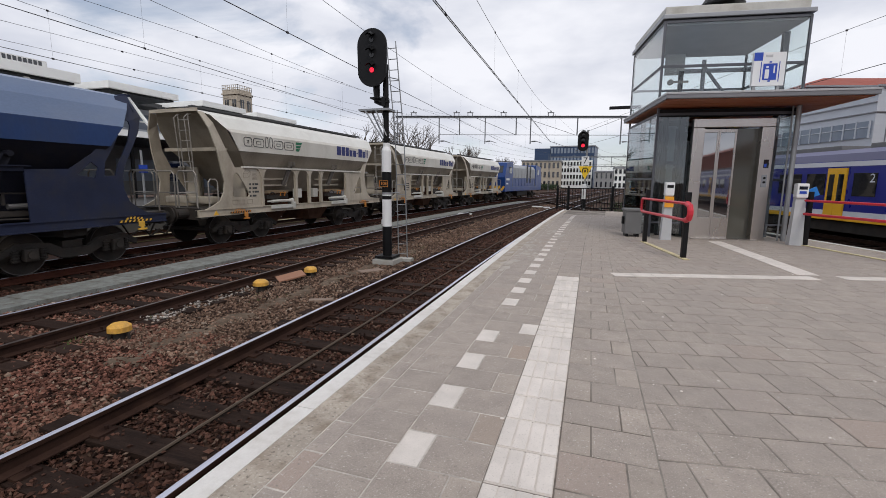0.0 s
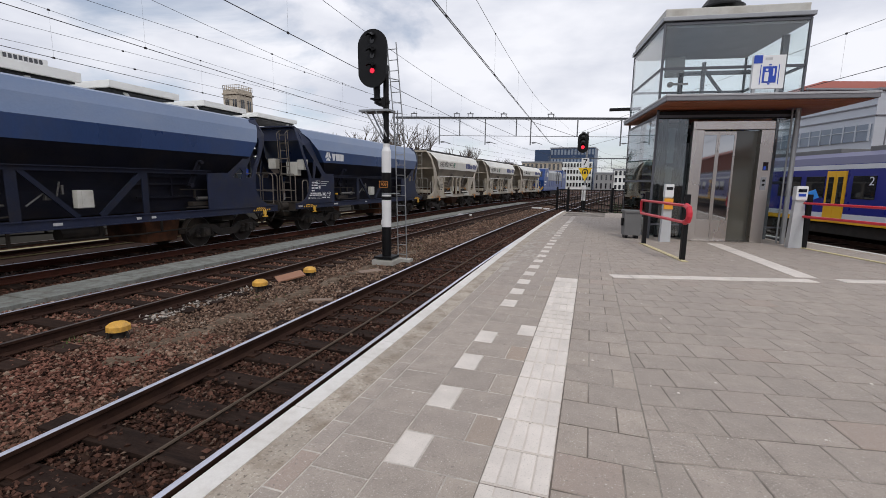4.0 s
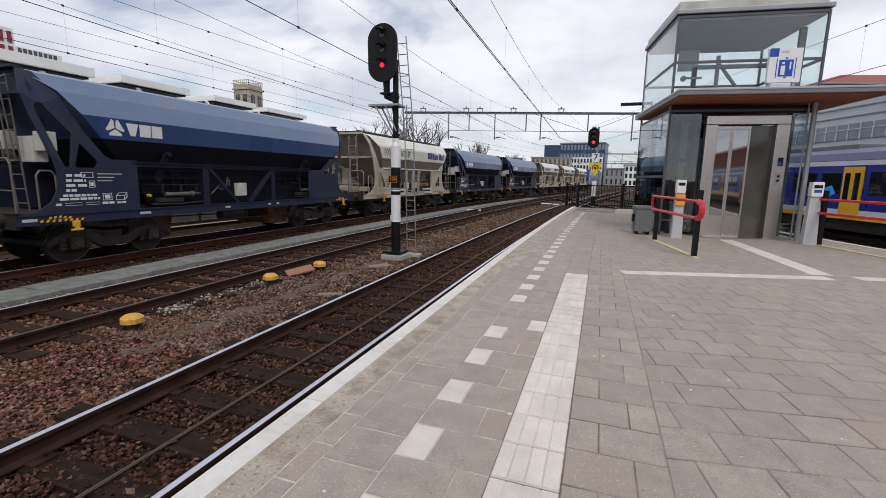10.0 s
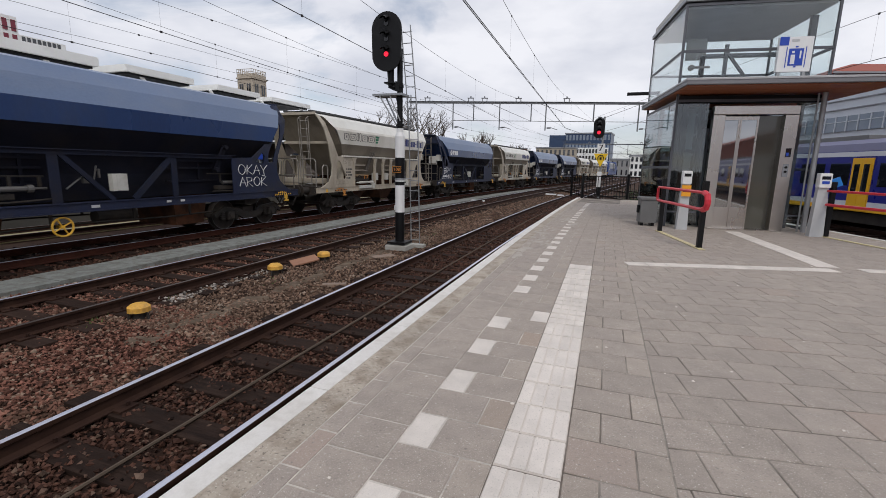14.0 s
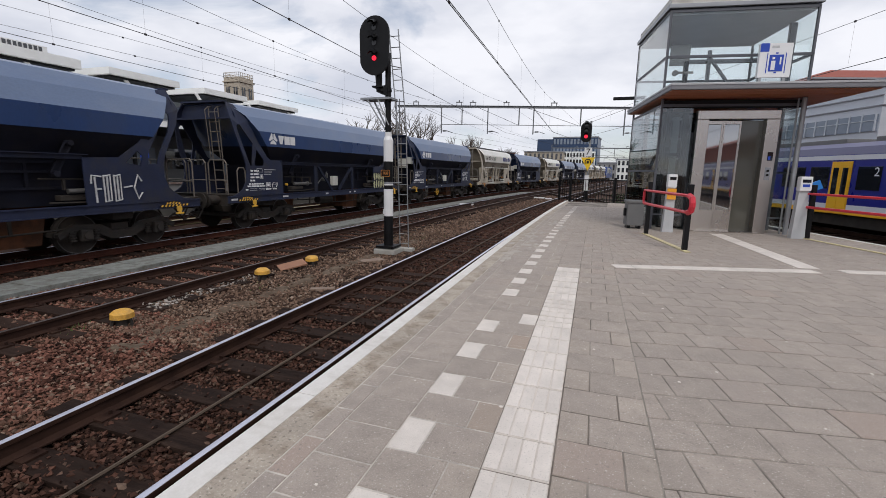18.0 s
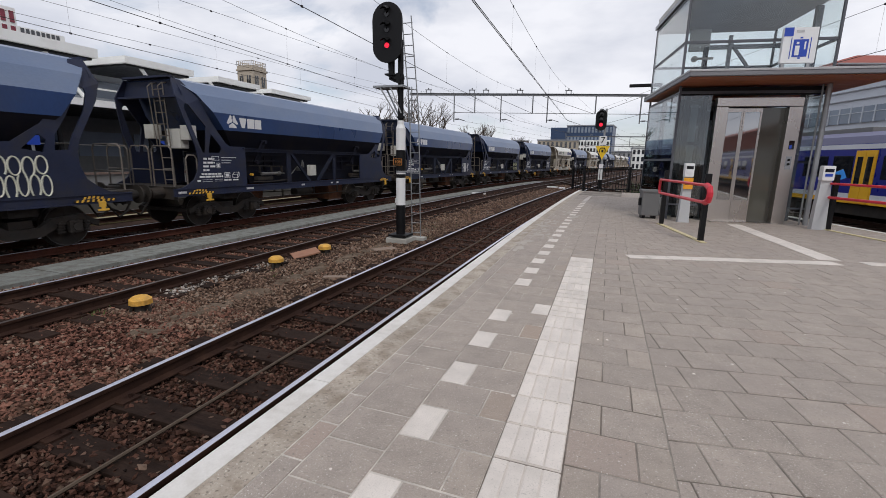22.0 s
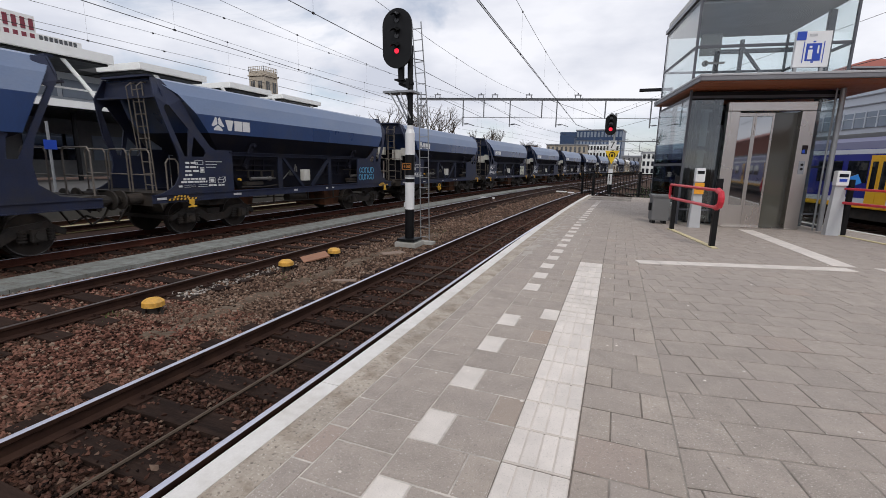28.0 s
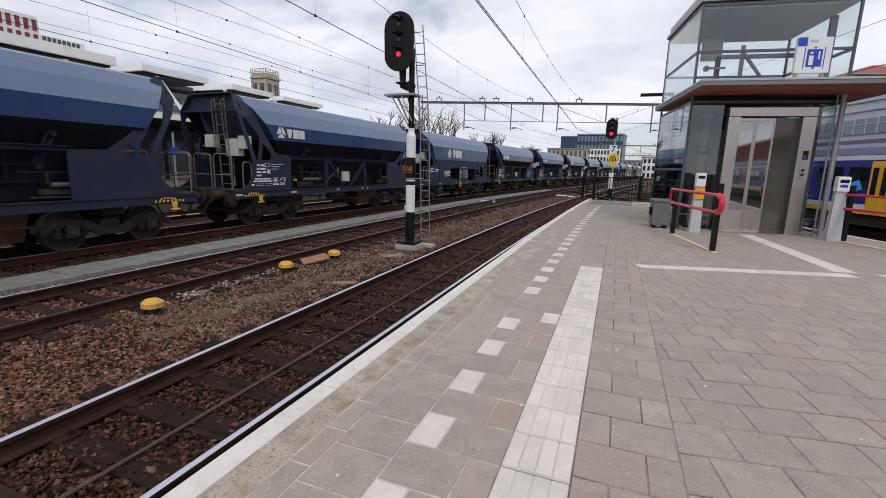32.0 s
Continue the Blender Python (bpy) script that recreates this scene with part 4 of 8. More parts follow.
def brake_lever(w, y, material, handle):
    """Striped lever bar along the sill with a bow above it and a handle that hangs from it."""
    bm = B()
    bm_box(bm, (1.40, y, 1.02), (0.02, 0.86, 0.05))
    bar = part("lever_bar", bm, black_steel, w, "striped lever bar")
    if material.name not in STRIPE:
        sb = B()
        bm_prism(sb, [(-0.035, -0.026), (0.01, -0.026), (0.035, 0.026), (-0.01, 0.026)], 0.008, "x", 0.0)
        STRIPE[material.name] = mesh_of("stripe", sb, material)
    for i in range(8):
        shared("stripe", STRIPE[material.name], bar, Matrix.Translation((1.408, y - 0.38 + i * 0.108, 1.02)))
    for k in range(5):
        shared("stripe", STRIPE[material.name], bar, Matrix.Translation((1.40, y - 0.22 + k * 0.09, 1.075 + 0.012 * (2 - abs(k - 1.5)))))
    bm = B()
    bm_box(bm, (1.42, y + handle, 0.93), (0.03, 0.15, 0.13), bevel=0.015)
    bm_box(bm, (1.42, y + handle + 0.01, 0.85), (0.03, 0.08, 0.08))
    bm_box(bm, (1.42, y + handle + 0.01, 0.80), (0.035, 0.24, 0.045), bevel=0.012)
    part("brake_handle", bm, material, w, "painted brake handle")


def blue_wagon(low=2.79):
    """Covered hopper wagon: crowned roof, upright side band, hopper drawn in below, open truss between side plates."""
    w = thing("hopper_wagon", Matrix.Identity(4), "dark blue covered hopper wagon of a freight train", "freight wagon", "wagons of the freight train")
    half = LB / 2 - 0.6
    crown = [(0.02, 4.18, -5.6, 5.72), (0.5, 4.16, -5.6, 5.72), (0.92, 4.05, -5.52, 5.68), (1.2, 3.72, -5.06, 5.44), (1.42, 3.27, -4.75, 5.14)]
    hopper("roof", crown, navy_roof, w, "weathered crowned roof, its navy paled for the sky's light", close=False, sides=(0, 2))
    hopper("end_slope", crown[2:], navy, w, "dark blue sloping front end wall", close=False, sides=(1,))
    hopper("end_slope", crown[2:], navy, w, "dark blue sloping rear end wall", close=False, sides=(3,))
    hopper("side_band", [(1.42, 3.27, -4.75, 5.14), (1.42, low, -4.4, 4.8)], navy, w, "dark blue upright side band", close=False)
    for y, lip in ((-5.5, -0.16), (5.62, 0.16)):
        bm = B()
        bm_prism(bm, [(-0.93, 4.1), (0.93, 4.1), (1.15, 3.76), (1.17, 3.62), (-1.17, 3.62), (-1.15, 3.76)], 0.04, "y", y)
        bm_box(bm, (0, y + lip * 0.5, 3.6), (2.3, abs(lip), 0.05))
        bm_box(bm, (0, y + lip * 0.5, 4.12), (1.8, abs(lip), 0.05))
        part("end_wall", bm, navy_old, w, "dark blue upper end wall with flanges")
    # the drawn-in walls carry their shade in the colour
    hopper("hopper", [(1.41, low, -4.4, 4.8), (1.0, 2.15, -3.7, 4.15), (0.92, 1.75, -3.3, 3.9), (0.88, 1.16, -3.0, 3.7)], navy_soot_shade, w, "sooty navy hopper walls, darkened for the shade below the band", close=False)
    for y0, y1 in ((-3.15, -2.22), (1.5, 2.65)):
        bm = B()
        bm_prism(bm, [(y0, 1.2), (y1, 1.2), (y1 - 0.2, 0.3), (y0 + 0.05, 0.3)], 1.5, "x", -0.75)
        part("discharge_chute", bm, rust_plate, w, "rust-stained discharge chute")
    for sx in (-1, 1):
        bm = cut_plate(B(), [(-6.05, 1.15), (-5.86, 1.19), (-5.66, 1.28), (-5.5, 1.39), (-5.38, 1.6), (-5.32, 1.85), (-5.33, 2.08), (-5.38, 2.28), (-5.5, 2.6), (-5.63, 3.12), (-5.72, 3.6), (-5.6, 4.08), (-5.34, 4.06),
                             (-5.02, 3.6), (-4.72, 2.95), (-4.36, 2.42), (-4.2, 2.33), (-3.62, 2.33), (-3.62, 1.15)],
                       [[(-5.53, 3.28), (-5.52, 3.37), (-5.46, 3.43), (-5.38, 3.41), (-5.32, 3.32), (-4.95, 2.84), (-5.07, 2.13), (-5.17, 2.13)],
                        [(-4.84, 2.66), (-4.53, 2.31), (-4.51, 2.22), (-4.57, 2.13), (-4.95, 2.13), (-4.96, 2.2)]], sx)
        part("rear_side_plate", bm, navy_old, w, "blue side plate with cut-outs and slanting post")
        bm = cut_plate(B(), [(3.08, 1.15), (3.08, 2.22), (3.9, 2.25), (4.42, 2.62), (5.0, 3.3), (5.36, 4.05), (5.66, 4.08), (5.76, 3.6), (5.62, 3.2), (5.42, 2.88), (5.12, 2.36), (5.05, 2.1), (5.05, 1.78), (5.16, 1.5), (5.36, 1.33), (5.6, 1.2), (6.05, 1.15)],
                       [[(4.05, 2.12), (4.36, 2.42), (4.5, 2.3), (4.42, 2.06)],
                        [(4.62, 2.1), (4.66, 2.42), (4.92, 2.8), (5.24, 3.34), (5.32, 3.46), (5.42, 3.44), (5.44, 3.34), (5.3, 2.94), (4.98, 2.4), (4.88, 2.12)]], sx)
        part("front_side_plate", bm, navy_old, w, "blue side plate with cut-outs and slanting post")
        bm = B()
        bm_box(bm, (sx * 1.34, -0.27, 2.23), (0.07, 6.7, 0.1))
        bm_box(bm, (sx * 1.37, -0.27, 2.285), (0.12, 6.9, 0.02))
        part("waist_rail", bm, navy_grime, w, "navy waist rail")
        for y0, y1, deep in ((-1.48, -0.45, 0.10), (1.1, 0.02, 0.14)):
            bm = B()
            bm_beam(bm, (sx * 1.34, y0, 2.2), (sx * 1.34, y1, 1.16), 0.05, deep)
            part("diagonal", bm, navy_grime, w, "dark diagonal bar")
        for y, wd in ((-1.62, 0.14), (1.13, 0.10)):
            bm = B()
            bm_box(bm, (sx * 1.33, y, 1.67), (0.06, wd, 1.03))
            bm_box(bm, (sx * 1.36, y, 1.67), (0.012, wd + 0.06, 1.03))
            part("upright", bm, navy_grime, w, "dark upright bar")
        for y in (-2.9, 2.72):
            bm = B()
            for d_ in (-0.07, 0.07):
                bm_beam(bm, (sx * 1.22, y - 0.12 + d_, 1.88), (sx * 1.33, y + 0.14 + d_, 2.52), 0.07, 0.035)
            bm_beam(bm, (sx * 1.2, y - 0.12, 1.9), (sx * 1.3, y + 0.12, 2.48), 0.03, 0.12)
            bm_cyl(bm, (sx * 1.22, y + 0.14, 2.52), (sx * 1.44, y + 0.14, 2.52), 0.06, 8)
            bm_cyl(bm, (sx * 1.15, y - 0.12, 1.86), (sx * 1.32, y - 0.12, 1.86), 0.07, 8)
            part("flap_arm", bm, navy_soot_shade, w, "dark flap lever")
            bm = B()
            bm_cyl(bm, (sx * 1.2, y + 0.1, 1.48), (sx * 1.2, y + 0.95, 1.48), 0.055, 10)
            bm_cyl(bm, (sx * 1.2, y + 0.95, 1.48), (sx * 1.2, y + 1.2, 1.48), 0.025, 8)
            bm_cyl(bm, (sx * 1.2, y + 0.86, 1.48), (sx * 1.2, y + 0.96, 1.48), 0.08, 10)
            part("flap_cylinder", bm, dull_tube, w, "grey pneumatic cylinder")
            bm = B()
            bm_box(bm, (sx * 1.1, y + 0.3, 1.33), (0.2, 0.7, 0.12), bevel=0.02)
            bm_tube(bm, [(sx * 1.25, y - 0.3, 1.24), (sx * 1.28, y + 0.5, 1.22), (sx * 1.25, y + 1.4, 1.26)], 0.022)
            bm_tube(bm, [(sx * 1.15, y - 0.4, 1.75), (sx * 1.15, y + 1.2, 1.72)], 0.018)
            for q in (0.05, 0.6, 1.1):
                bm_box(bm, (sx * 1.18, y + q, 1.62), (0.05, 0.05, 0.22))
            part("flap_gear", bm, black_steel, w, "sooty rods and brackets")
        bm = B()
        bm_cyl(bm, (sx * 1.2, -3.28, 1.47), (sx * 1.3, -3.28, 1.47), 0.04, 10)
        part("valve_cap", bm, yellow, w, "yellow valve cap")
        bm = B()
        for y in (-2.4, -2.0, 1.5, 2.2):
            bm_box(bm, (sx * 0.98, y, 1.9), (0.05, 0.06, 0.7))
        for z in (1.55, 1.9, 2.1):
            bm_box(bm, (sx * 1.0, -2.5, z), (0.04, 1.7, 0.05))
            bm_box(bm, (sx * 1.0, 2.0, z), (0.04, 1.7, 0.05))
        part("hopper_rib", bm, navy_soot_shade, w, "dark ribs on the hopper wall, shade in their colour")
        bm = B()
        bm_tube(bm, [(sx * 1.22, -1.35, 1.45), (sx * 1.22, -1.0, 1.72), (sx * 1.22, -0.8, 1.55), (sx * 1.22, -0.7, 1.95)], 0.02)
        bm_box(bm, (sx * 1.22, -0.95, 1.62), (0.1, 0.14, 0.12), bevel=0.02)
        bm_box(bm, (sx * 1.22, -0.66, 1.78), (0.04, 0.04, 0.2))
        part("air_valve", bm, dull_tube, w, "grey air valve and pipes")
        bm = B()
        bm_box(bm, (sx * 1.33, -0.32, 1.57), (0.16, 0.34, 0.40), bevel=0.015)
        bm_box(bm, (sx * 1.415, -0.28, 1.57), (0.012, 0.24, 0.36))
        bm_box(bm, (sx * 1.425, -0.35, 1.57), (0.012, 0.03, 0.03))
        part("control_box", bm, cab_white, w, "pale grey control box")
    for sx in (-1, 1):
        bm = B()
        bm_tube(bm, [(sx * 0.95, -2.9, 0.62), (sx * 1.0, -1.2, 0.66), (sx * 1.0, 1.2, 0.6), (sx * 0.95, 2.9, 0.62)], 0.022)
        for y in (-1.6, 0.2, 1.8):
            bm_box(bm, (sx * 1.0, y, 0.78), (0.04, 0.06, 0.34))
        part("brake_rod", bm, black_steel, w, "thin brake rod under the frame")
    bm = B()
    bm_cyl(bm, (0.55, -0.45, 0.72), (0.55, 0.5, 0.72), 0.17, 14)
    part("air_tank", bm, black_steel, w, "sooty air tank under the frame")
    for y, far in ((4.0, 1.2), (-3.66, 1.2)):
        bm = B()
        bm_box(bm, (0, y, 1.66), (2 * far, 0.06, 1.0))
        part("bulkhead", bm, navy_soot_shade, w, "dark cross wall between the side plates")
    for x, z, wd, h in ((-0.35, 2.7, 0.38, 0.4), (0.62, 2.5, 0.52, 0.54), (1.06, 2.66, 0.32, 0.4)):
        bm = B()
        bm_box(bm, (x, -5.3, z), (wd, 0.25, h), bevel=0.02)
        part("brake_box", bm, cab_white, w, "pale grey equipment box at the end")
    end_gear(w, half, half, brown_tube, 3.95, 5.56)
    running_gear(w, half, 4.05, navy_old)
    brake_lever(w, -5.34, yellow, 0.24)
    brake_lever(w, 5.26, yellow, 0.12)
    for z, spans in ((1.96, ((-5.17, -5.06), (-5.01, -4.80))), (1.85, ((-5.18, -5.08), (-5.04, -4.80))), (1.745, ((-5.19, -5.0), (-4.96, -4.76))), (1.64, ((-5.2, -5.0),))):
        bm = B()
        for y0, y1 in spans:
            bars(bm, 1.384, y0, z, (y1 - y0,), 0.055, 0.0, int(100 * z))
        part("side_lettering", bm, marking, w, "small white lettering")
    for y0, y1, z0, z1, fill in ((-4.88, -4.64, 1.92, 2.03, 0), (-4.73, -4.62, 1.70, 1.84, 1), (-4.47, -4.28, 1.41, 1.56, 1)):
        bm = B()
        bm_tube(bm, [(1.384, y0, z0), (1.384, y1, z0), (1.384, y1, z1), (1.384, y0, z1), (1.384, y0, z0)], 0.008, 4)
        if fill:
            bm_box(bm, (1.383, (y0 + y1) / 2, (z0 + z1) / 2), (0.006, (y1 - y0) * 0.6, (z1 - z0) * 0.6))
        part("framed_mark", bm, marking, w, "small framed white mark")
    bm = B()
    bm_tube(bm, [(1.384, -4.18, 1.40), (1.384, -3.99, 1.40), (1.384, -3.99, 1.50), (1.384, -4.18, 1.50), (1.384, -4.18, 1.40)], 0.008, 4)
    bm_tube(bm, [(1.384, -4.18, 1.5), (1.384, -4.11, 1.56), (1.384, -3.93, 1.57), (1.384, -3.99, 1.5)], 0.008, 4)
    bm_tube(bm, [(1.384, -3.99, 1.40), (1.384, -3.93, 1.46), (1.384, -3.93, 1.57)], 0.008, 4)
    bars(bm, 1.384, -4.17, 1.34, (0.2,), 0.04, 0, 8)
    part("box_mark", bm, marking, w, "white outline of a box")
    bm = B()
    bars(bm, 1.384, -4.55, 2.0, (0.55, 0.38, 0.32), 0.022, 0.055, 5)
    part("side_lettering", bm, faded, w, "small faded lettering")
    bm = B()
    bars(bm, 1.384, -5.27, 1.53, (0.72,), 0.05, 0.0, 4)
    bars(bm, 1.384, -5.34, 1.455, (0.8,), 0.05, 0.0, 6)
    for y0, y1 in ((-5.25, -4.92), (-4.84, -4.55)):
        bm_box(bm, (1.384, (y0 + y1) / 2, 1.37), (0.006, y1 - y0, 0.008))
        bm_box(bm, (1.384, (y0 + y1) / 2, 1.32), (0.006, y1 - y0, 0.008))
    bars(bm, 1.384, -5.42, 1.345, (0.14,), 0.05, 0.0, 7)
    bars(bm, 1.384, -4.5, 1.345, (0.26,), 0.05, 0.0, 9)
    part("load_table", bm, marking, w, "white load table")
    for y, s in ((-3.5, 0.16), (-0.9, 0.1), (0.9, 0.07), (1.3, 0.07), (-5.9, 0.14)):
        bm = B()
        bm_box(bm, (1.372, y, 1.05), (0.006, s * 1.8, 0.06))
        part("sill_plate", bm, faded, w, "small plate on the sill")
    return w


def big_mark_wagon(w):
    """Makes a newer wagon of a blue one: closed lower panels, dark openings, a large emblem and a handwheel."""
    for ob in list(w.children):
        if ob.name.startswith(("upright", "diagonal", "control_box", "waist_rail", "air_valve", "side_lettering", "load_table", "framed_mark", "box_mark", "lever_b", "brake_handle", "front_side_plate", "valve_cap")):
            for sub in list(ob.children):
                bpy.data.objects.remove(sub)
            bpy.data.objects.remove(ob)
    for sx in (-1, 1):
        bm = cut_plate(B(), [(-3.64, 1.17), (2.56, 1.17), (2.56, 2.22), (3.9, 2.3), (4.6, 2.5), (-4.3, 2.5), (-4.1, 2.3), (-3.64, 2.3)],
                       [[(-2.0, 1.3), (-2.0, 2.0), (-0.55, 2.0), (-0.55, 1.3)], [(1.02, 1.2), (1.02, 1.98), (2.46, 1.98), (2.46, 1.2)]], sx, 0.03, lambda z: 1.402)
        part("closed_panel", bm, navy_old, w, "blue-grey closed panel with two openings")
        bm = cut_plate(B(), [(2.58, 1.15), (2.58, 2.2), (3.9, 2.27), (4.42, 2.62), (5.0, 3.3), (5.36, 4.05), (5.6, 4.08), (5.62, 3.6), (5.3, 3.0), (5.0, 2.4), (4.9, 1.9), (4.95, 1.5), (5.3, 1.25), (6.05, 1.15)],
                       [[(2.7, 1.36), (2.7, 1.86), (3.2, 1.88), (3.45, 1.62), (3.45, 1.36)], [(3.6, 1.5), (3.52, 1.8), (3.62, 2.12), (3.82, 2.2), (4.1, 2.1), (4.3, 1.8), (4.3, 1.5), (4.2, 1.4), (3.8, 1.4)], [(4.5, 2.0), (4.55, 2.4), (5.0, 3.0), (5.3, 3.5), (5.42, 3.45), (4.95, 2.6), (4.7, 2.0)]], sx)
        part("front_side_plate", bm, navy_old, w, "blue side plate with round and square cut-outs")
    bm = B()
    bm_box(bm, (1.412, 0.34, 1.66), (0.02, 0.5, 0.62), bevel=0.006)
    part("hatch", bm, navy, w, "small dark hatch")
    bm = B()
    bm_tube(bm, [(1.46, -0.44 + 0.21 * math.cos(a), 0.97 + 0.21 * math.sin(a)) for a in np.linspace(0, 6.2832, 25)], 0.014)
    for k in range(3):
        a = k * 1.0472
        bm_tube(bm, [(1.46, -0.44 - 0.21 * math.cos(a), 0.97 - 0.21 * math.sin(a)), (1.46, -0.44 + 0.21 * math.cos(a), 0.97 + 0.21 * math.sin(a))], 0.010)
    part("handwheel", bm, yellow, w, "yellow spoked handwheel")
    bm = B()
    bars(bm, 1.406, -0.44, 1.88, (0.45, 0.3, 0.45, 0.35, 0.4, 0.45, 0.3), 0.03, 0.05, 9)
    part("panel_lettering", bm, faded, w)
    bm = B()
    bars(bm, 1.406, 0.6, 1.88, (0.4, 0.4, 0.35, 0.4, 0.4, 0.3, 0.4, 0.4), 0.03, 0.04, 10)
    part("panel_lettering", bm, faded, w)
    bm = B()
    bm_tube(bm, [(1.408, -2.95, 1.5), (1.408, -2.1, 1.5), (1.408, -2.1, 1.82), (1.408, -2.95, 1.82), (1.408, -2.95, 1.5)], 0.01, 4)
    bars(bm, 1.406, -2.9, 1.76, (0.75, 0.75), 0.07, 0.03, 21)
    bars(bm, 1.406, -2.7, 1.56, (0.55,), 0.05, 0.03, 22, False)
    part("load_table", bm, marking, w, "white load table")
    bm = B()
    bars(bm, 1.406, -0.06, 2.08, (0.75,), 0.05, 0.0, 23, False)
    part("panel_lettering", bm, faded, w, "pale strip of lettering")
    bm = B()
    bars(bm, 1.384, -4.9, 1.95, (0.5, 0.35, 0.5), 0.05, 0.04, 24)
    bars(bm, 1.384, -4.25, 1.9, (0.45, 0.45), 0.05, 0.04, 25)
    part("side_lettering", bm, marking, w, "small white lettering")
    tagged(w, "blue-grey covered hopper wagon with a large white emblem")


def cream_lean(z):
    """The cream wagon's side plates lean in later."""
    return lean_in(z, 2.9, 3.6, 1.38, 1.26, 0.98, 4.05)


def cream_wagon():
    w = thing("hopper_wagon", Matrix.Identity(4), "cream hopper wagon with white roof edge and dirty lower side", "freight wagon", "wagons of the freight train")
    half = LC / 2 - 0.6
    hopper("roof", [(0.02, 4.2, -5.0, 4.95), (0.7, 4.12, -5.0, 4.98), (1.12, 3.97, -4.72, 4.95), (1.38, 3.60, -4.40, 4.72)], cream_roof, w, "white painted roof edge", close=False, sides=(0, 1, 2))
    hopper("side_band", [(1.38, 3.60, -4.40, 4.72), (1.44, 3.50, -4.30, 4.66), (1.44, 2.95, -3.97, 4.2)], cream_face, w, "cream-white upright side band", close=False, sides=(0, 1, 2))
    hopper("end_slope", [(0.7, 4.12, -5.0, 4.95), (1.12, 3.97, -4.72, 4.95), (1.38, 3.60, -4.40, 4.72), (1.42, 2.95, -3.97, 4.2)], cream_dirty_shade, w, "dirty cream sloping end wall, darkened for its shade", close=False, sides=(3,))
    hopper("hopper", [(1.43, 2.95, -3.97, 4.2), (1.12, 2.40, -3.45, 3.6), (0.7, 1.6, -2.8, 3.1)], cream_dirty_shade, w, "cream hopper walls", close=False)
    bm = B()
    bm_box(bm, (0, -5.02, 4.09), (1.9, 0.06, 0.10))
    bm_box(bm, (0, -4.3, 3.0), (2.3, 0.3, 0.05))
    bm_box(bm, (0, -4.45, 2.98), (2.3, 0.04, 0.1))
    part("end_flange", bm, cream, w, "cream end flanges")
    bm = B()
    for k in range(2):
        bm_box(bm, ((k - 0.5) * 1.25, -0.1, 4.2), (0.16, 9.7, 0.07), bevel=0.01)
    bm_box(bm, (0, -0.1, 4.19), (0.9, 9.6, 0.04))
    part("roof_cover", bm, dark_cover, w, "dark roof cover strip")
    for y0, y1 in ((-2.6, -0.85), (0.36, 2.0)):
        bm = B()
        bm_prism(bm, [(y0, 1.7), (y1, 1.7), (y1, 0.95), (y1 - 0.75, 0.42), (y0 + 0.12, 0.42), (y0, 0.95)], 1.4, "x", -0.7)
        part("discharge_chute", bm, rust_plate, w, "rusty discharge chute")
    for sx in (-1, 1):
        x = sx * 1.38 - 0.02
        bm = B()
        bm_box(bm, (sx * 1.37, -0.1, 2.45), (0.12, 7.4, 0.06), bevel=0.008)
        part("waist_rail", bm, cream_face, w, "pale waist rail")
        # side plates with their three-sided openings
        bm = cut_plate(B(), [(-5.35, 1.15), (-5.08, 1.25), (-4.77, 1.4), (-4.62, 1.66), (-4.56, 1.98), (-4.65, 2.29), (-4.77, 2.87), (-4.84, 3.2), (-4.92, 3.55), (-4.98, 3.86), (-5.03, 4.04), (-4.82, 4.04), (-4.67, 3.74), (-4.42, 2.95), (-4.13, 2.42), (-2.88, 2.42), (-2.9, 1.15)],
                       [[(-4.14, 2.25), (-4.21, 2.2), (-4.28, 1.55), (-4.22, 1.49), (-3.62, 1.49), (-3.57, 1.55), (-3.59, 1.65), (-3.98, 2.2), (-4.07, 2.26)]], sx, 0.045, cream_lean)
        part("rear_side_plate", bm, cream, w, "cream side plate with slanting post and three-sided opening")
        bm = cut_plate(B(), [(2.26, 1.15), (2.26, 2.42), (3.6, 2.42), (4.05, 2.92), (4.7, 4.0), (4.93, 4.02), (4.86, 3.7), (4.5, 3.1), (4.16, 2.75), (4.02, 2.3), (4.08, 1.85), (4.2, 1.55), (4.36, 1.36), (4.6, 1.22), (5.3, 1.15)],
                       [[(3.53, 2.19), (3.45, 2.13), (2.96, 1.5), (2.98, 1.44), (3.7, 1.44), (3.74, 1.5), (3.62, 2.14), (3.59, 2.19)]], sx, 0.045, cream_lean)
        part("front_side_plate", bm, cream, w, "cream side plate with triangular opening")
        for y, wd in ((-2.96, 0.10), (-1.16, 0.13), (-0.36, 0.13), (0.42, 0.13), (2.32, 0.10)):
            bm = B()
            bm_box(bm, (sx * 1.36, y, 1.78), (0.09, wd, 1.25), bevel=0.008)
            bm_box(bm, (sx * 1.41, y - wd / 2, 1.78), (0.03, 0.02, 1.25))
            bm_prism(bm, [(y - 0.22, 2.4), (y + 0.22, 2.4), (y + 0.12, 2.3), (y + 0.06, 2.12), (y - 0.06, 2.12), (y - 0.12, 2.3)], 0.05, "x", x)
            part("post", bm, cream, w, "cream upright with curved gussets")
        bm = B()
        for z in (1.62, 1.85, 2.08, 2.28):
            for y0, y1 in ((-2.9, -1.25), (0.5, 2.25)):
                bm_box(bm, (sx * 0.98, (y0 + y1) / 2, z), (0.06, y1 - y0, 0.06))
        part("inner_rib", bm, cream, w)
